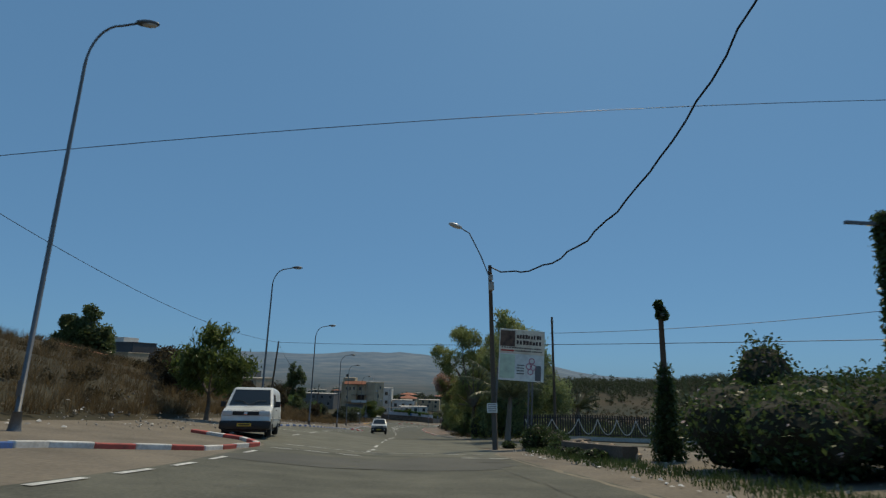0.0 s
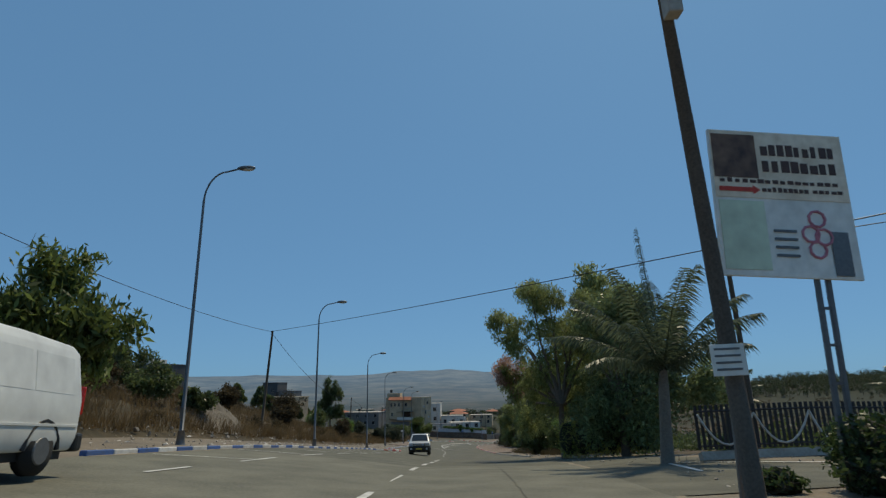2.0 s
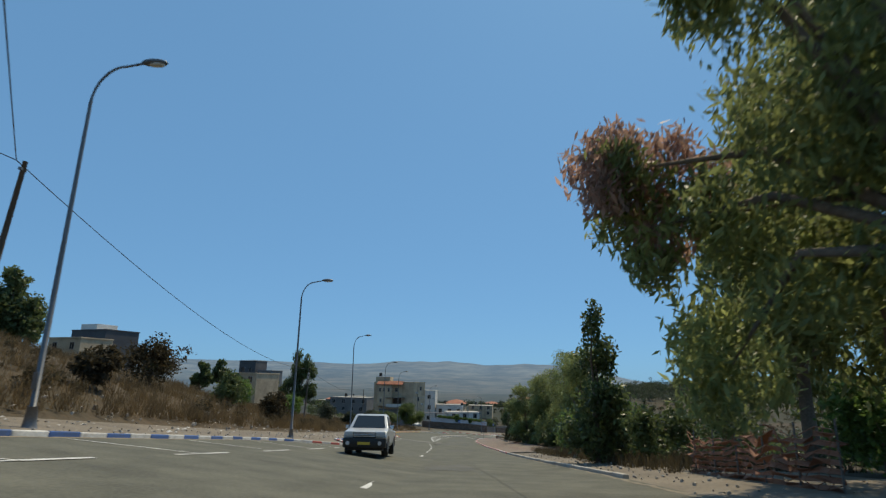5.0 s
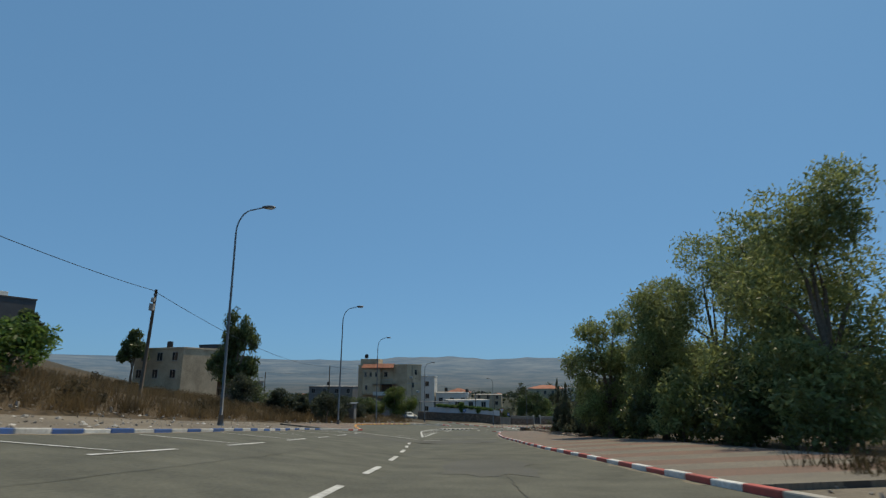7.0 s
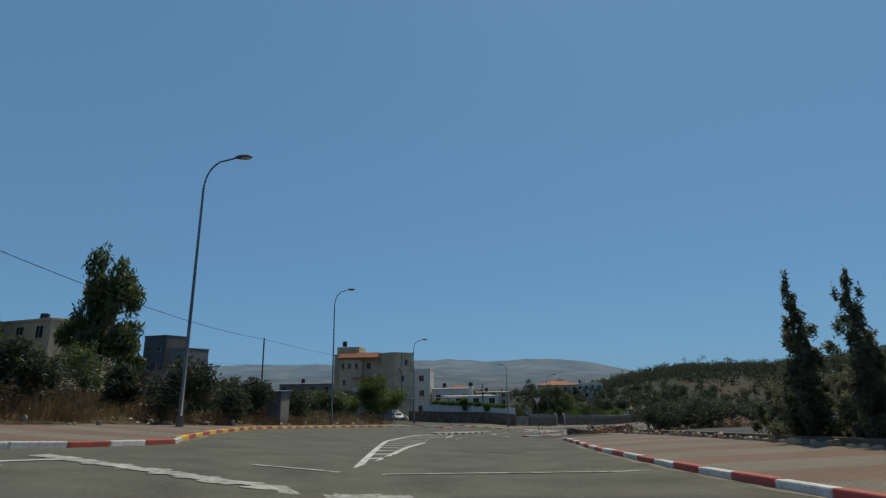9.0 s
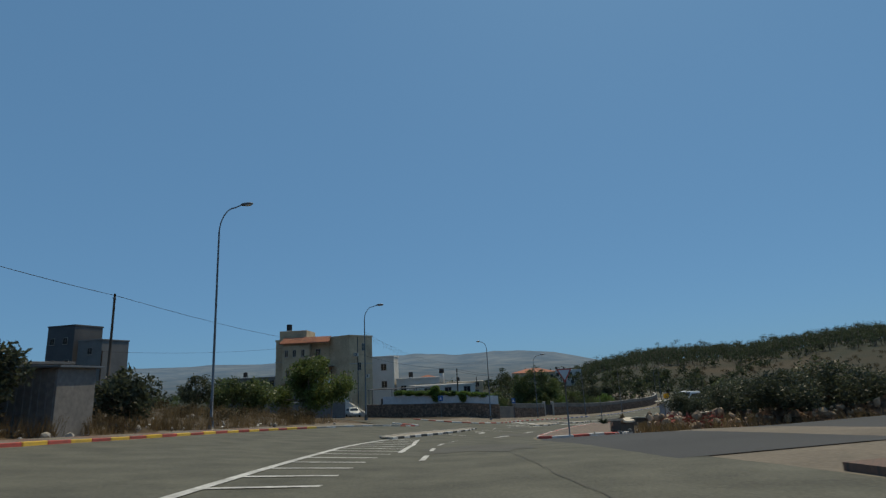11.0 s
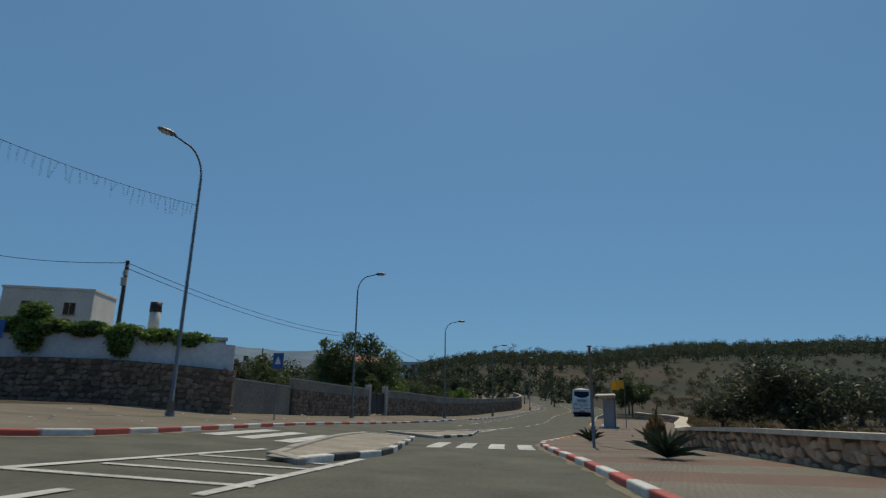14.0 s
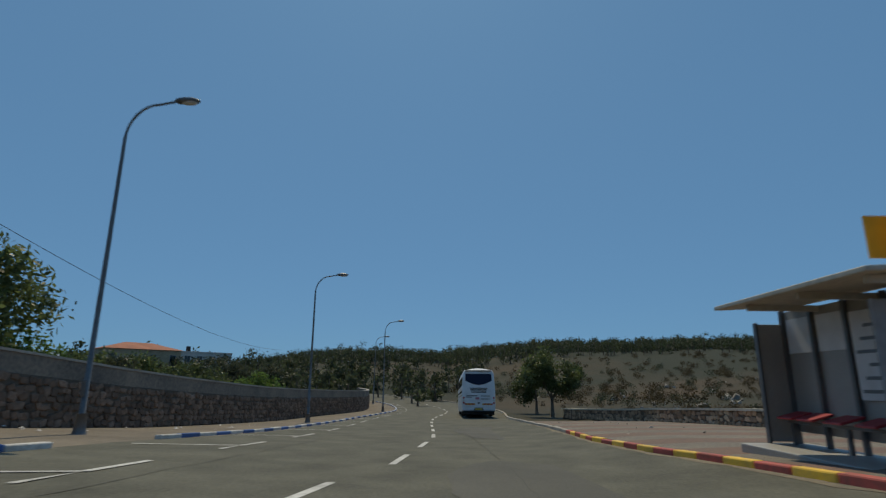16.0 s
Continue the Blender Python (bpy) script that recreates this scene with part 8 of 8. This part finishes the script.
# ---- repairs and dirt on the road ----
M_PATCH = mat("old_patch", (0.105, 0.101, 0.083), 0.92, vary=0.3, scale=25, bump=0.4, big=0.5, second=(0.072, 0.07, 0.058))
M_TAR = mat("tar_seam", (0.075, 0.072, 0.058), 0.85, vary=0.3, scale=20, bump=0.2)
M_DUST = mat("road_dust", (0.23, 0.19, 0.13), 0.95, scale=7, bump=0.3, second=(0.15, 0.13, 0.1), big=0.6)


for k, (s, d, ls, wd) in enumerate(((14.5, -1.0, 3.4, 7.0), (17.0, 1.4, 2.0, 3.4), (47, 1.2, 9, 1.6), (64, -0.2, 5, 1.8), (93, 0.8, 6, 2.2), (112.8, -2.0, 4.0, 9.5), (114.0, 1.6, 3.6, 4.0), (128, 1.0, 7, 2.4), (146, 0.6, 5, 3.2), (165, 0.2, 6, 2.8), (181, -2.2, 4, 3.2), (203.5, -3.6, 5.5, 4.5), (224, 1.6, 6, 3.0), (240, 1.9, 9, 2.4))):
    road_patch(s, d, ls, wd, M_PATCH, "darker repaired patch in worn asphalt", seed=k)


def seam(rows, width, material, label, up=0.009, seed=0, wob=0.06):
    g = np.random.default_rng(seed)
    V, F, n = [], [], 0
    for (s0, d0), (s1, d1) in zip(rows, rows[1:]):
        m_ = max(2, int(math.hypot(s1 - s0, d1 - d0) / 0.5))
        for k in range(m_):
            u = k / m_
            s, d = s0 + (s1 - s0) * u, d0 + (d1 - d0) * u + wob * g.normal()
            w = width * (0.6 + 0.8 * g.random())
            along_road = abs(s1 - s0) > abs(d1 - d0)
            V += [surf(s, d - w / 2, up), surf(s, d + w / 2, up)] if along_road else [surf(s - w / 2, d, up), surf(s + w / 2, d, up)]
            n += 1
    F = [(2 * i, 2 * i + 1, 2 * i + 3, 2 * i + 2) for i in range(n - 1)]
    return tagged(obj("road_seam", V, F, material), label, "road crack", kind="structure")


for k, rows in enumerate(([(-4, 2.3), (12, 2.0), (20, 2.2)], [(26, 0.9), (50, 1.2), (72, 0.7), (96, 1.1)], [(43.5, -7.8), (43.2, -1.5)], [(58, -4.2), (80, -4.6), (100, -4.3)], [(113.5, -6.0), (113.2, 3.4)], [(130, 1.5), (150, 1.1), (168, -0.2)], [(172, -4.5), (181, -1.5), (186, 1.8)], [(202, 0.9), (226, 1.2), (252, 0.7)], [(207, -5.6), (222, -3.9), (246, -3.4)])):
    seam(rows, 0.016, M_TAR, "thin dark sealed crack in asphalt", seed=30 + k, wob=0.025)
# dust gathers against the kerbs
for k, (s0, s1, e, off) in enumerate(((-8, 24, redge, -0.25), (26, 84, redge, -0.3), (30, 112, ledge, 0.3), (123, 160, ledge, 0.3), (88, 133, redge, -0.28), (152, 246, redge, -0.28), (185, 226, ledge, 0.28), (231, 280, ledge, 0.28))):
    seam([(s, e(s) + 0.6 * off) for s in np.arange(s0, s1, 3.0)], 0.15, M_DUST, "pale dust gathered along the road's edge", 0.005, 60 + k, 0.05)

# ---- litter ----
M_LITTER = mat("pale_litter", (0.5, 0.48, 0.45), 0.7, scale=20, bump=0.2, second=(0.3, 0.28, 0.25), big=5, spread=0.5, island=True)


def litter(label, spots, seed, size=0.05):
    g = np.random.default_rng(seed)
    V, F = [], []
    for s, d in spots:
        x, y, _ = at_sd(s, d)
        z = ground_z(x, y) + 0.02 if d < -12.6 or d > 10.4 else surf(s, d)[2] + 0.02
        q = size * (0.4 + 1.2 * g.random() ** 2)
        a = g.random() * 6.28
        c, n = math.cos(a) * q, math.sin(a) * q
        o = len(V)
        h = q * (0.3 + 0.6 * g.random())
        V += [(x - c, y - n, z), (x + n, y - c, z + h * 0.3), (x + c, y + n, z + 0.01), (x - n, y + c, z + h * 0.2), (x + 0.2 * c, y, z + h)]
        F += [(o, o + 1, o + 4), (o + 1, o + 2, o + 4), (o + 2, o + 3, o + 4), (o + 3, o, o + 4), (o, o + 3, o + 2, o + 1)]
    return tagged(obj("litter", V, F, M_LITTER), label, "litter", kind="stuff")


_g4 = np.random.default_rng(77)
litter("pale paper and plastic litter below the ivy", [(3 + 20 * u, 4.0 + 1.4 * v * v) for u, v in _g4.random((80, 2))], 1)
litter("pale paper and plastic litter on the verge", [(2 + 112 * u, -9.6 - 4.5 * v) for u, v in _g4.random((340, 2))], 2, 0.075)
litter("pale paper and plastic litter on rough ground", [(124 + 42 * u, -12 - 6 * v) for u, v in _g4.random((120, 2))], 3, 0.08)
litter("pale litter and chips on the pavement", [(153 + 60 * u, 4.2 + 3.2 * v) for u, v in _g4.random((110, 2))], 4, 0.06)
litter("pale litter below a garden wall", [(186 + 60 * u, -8.2 - 4.5 * v) for u, v in _g4.random((90, 2))], 5, 0.07)
# pebbles along the shoulders
rocks("pebbles", "small pale pebbles along the shoulder", [at_sd(s, d)[:2] for s, d in np.c_[-2 + 92 * _g4.random(700), 0 * _g4.random(700)] + np.c_[np.zeros(700), 4.3 + 5 * _g4.random(700)]], 0.06, 8, M_PALE)
rocks("pebbles", "small pale pebbles along the verge", [at_sd(s, d)[:2] for s, d in np.c_[20 + 95 * _g4.random(900), -9.2 - 4 * _g4.random(900)]], 0.07, 9, M_PALE)
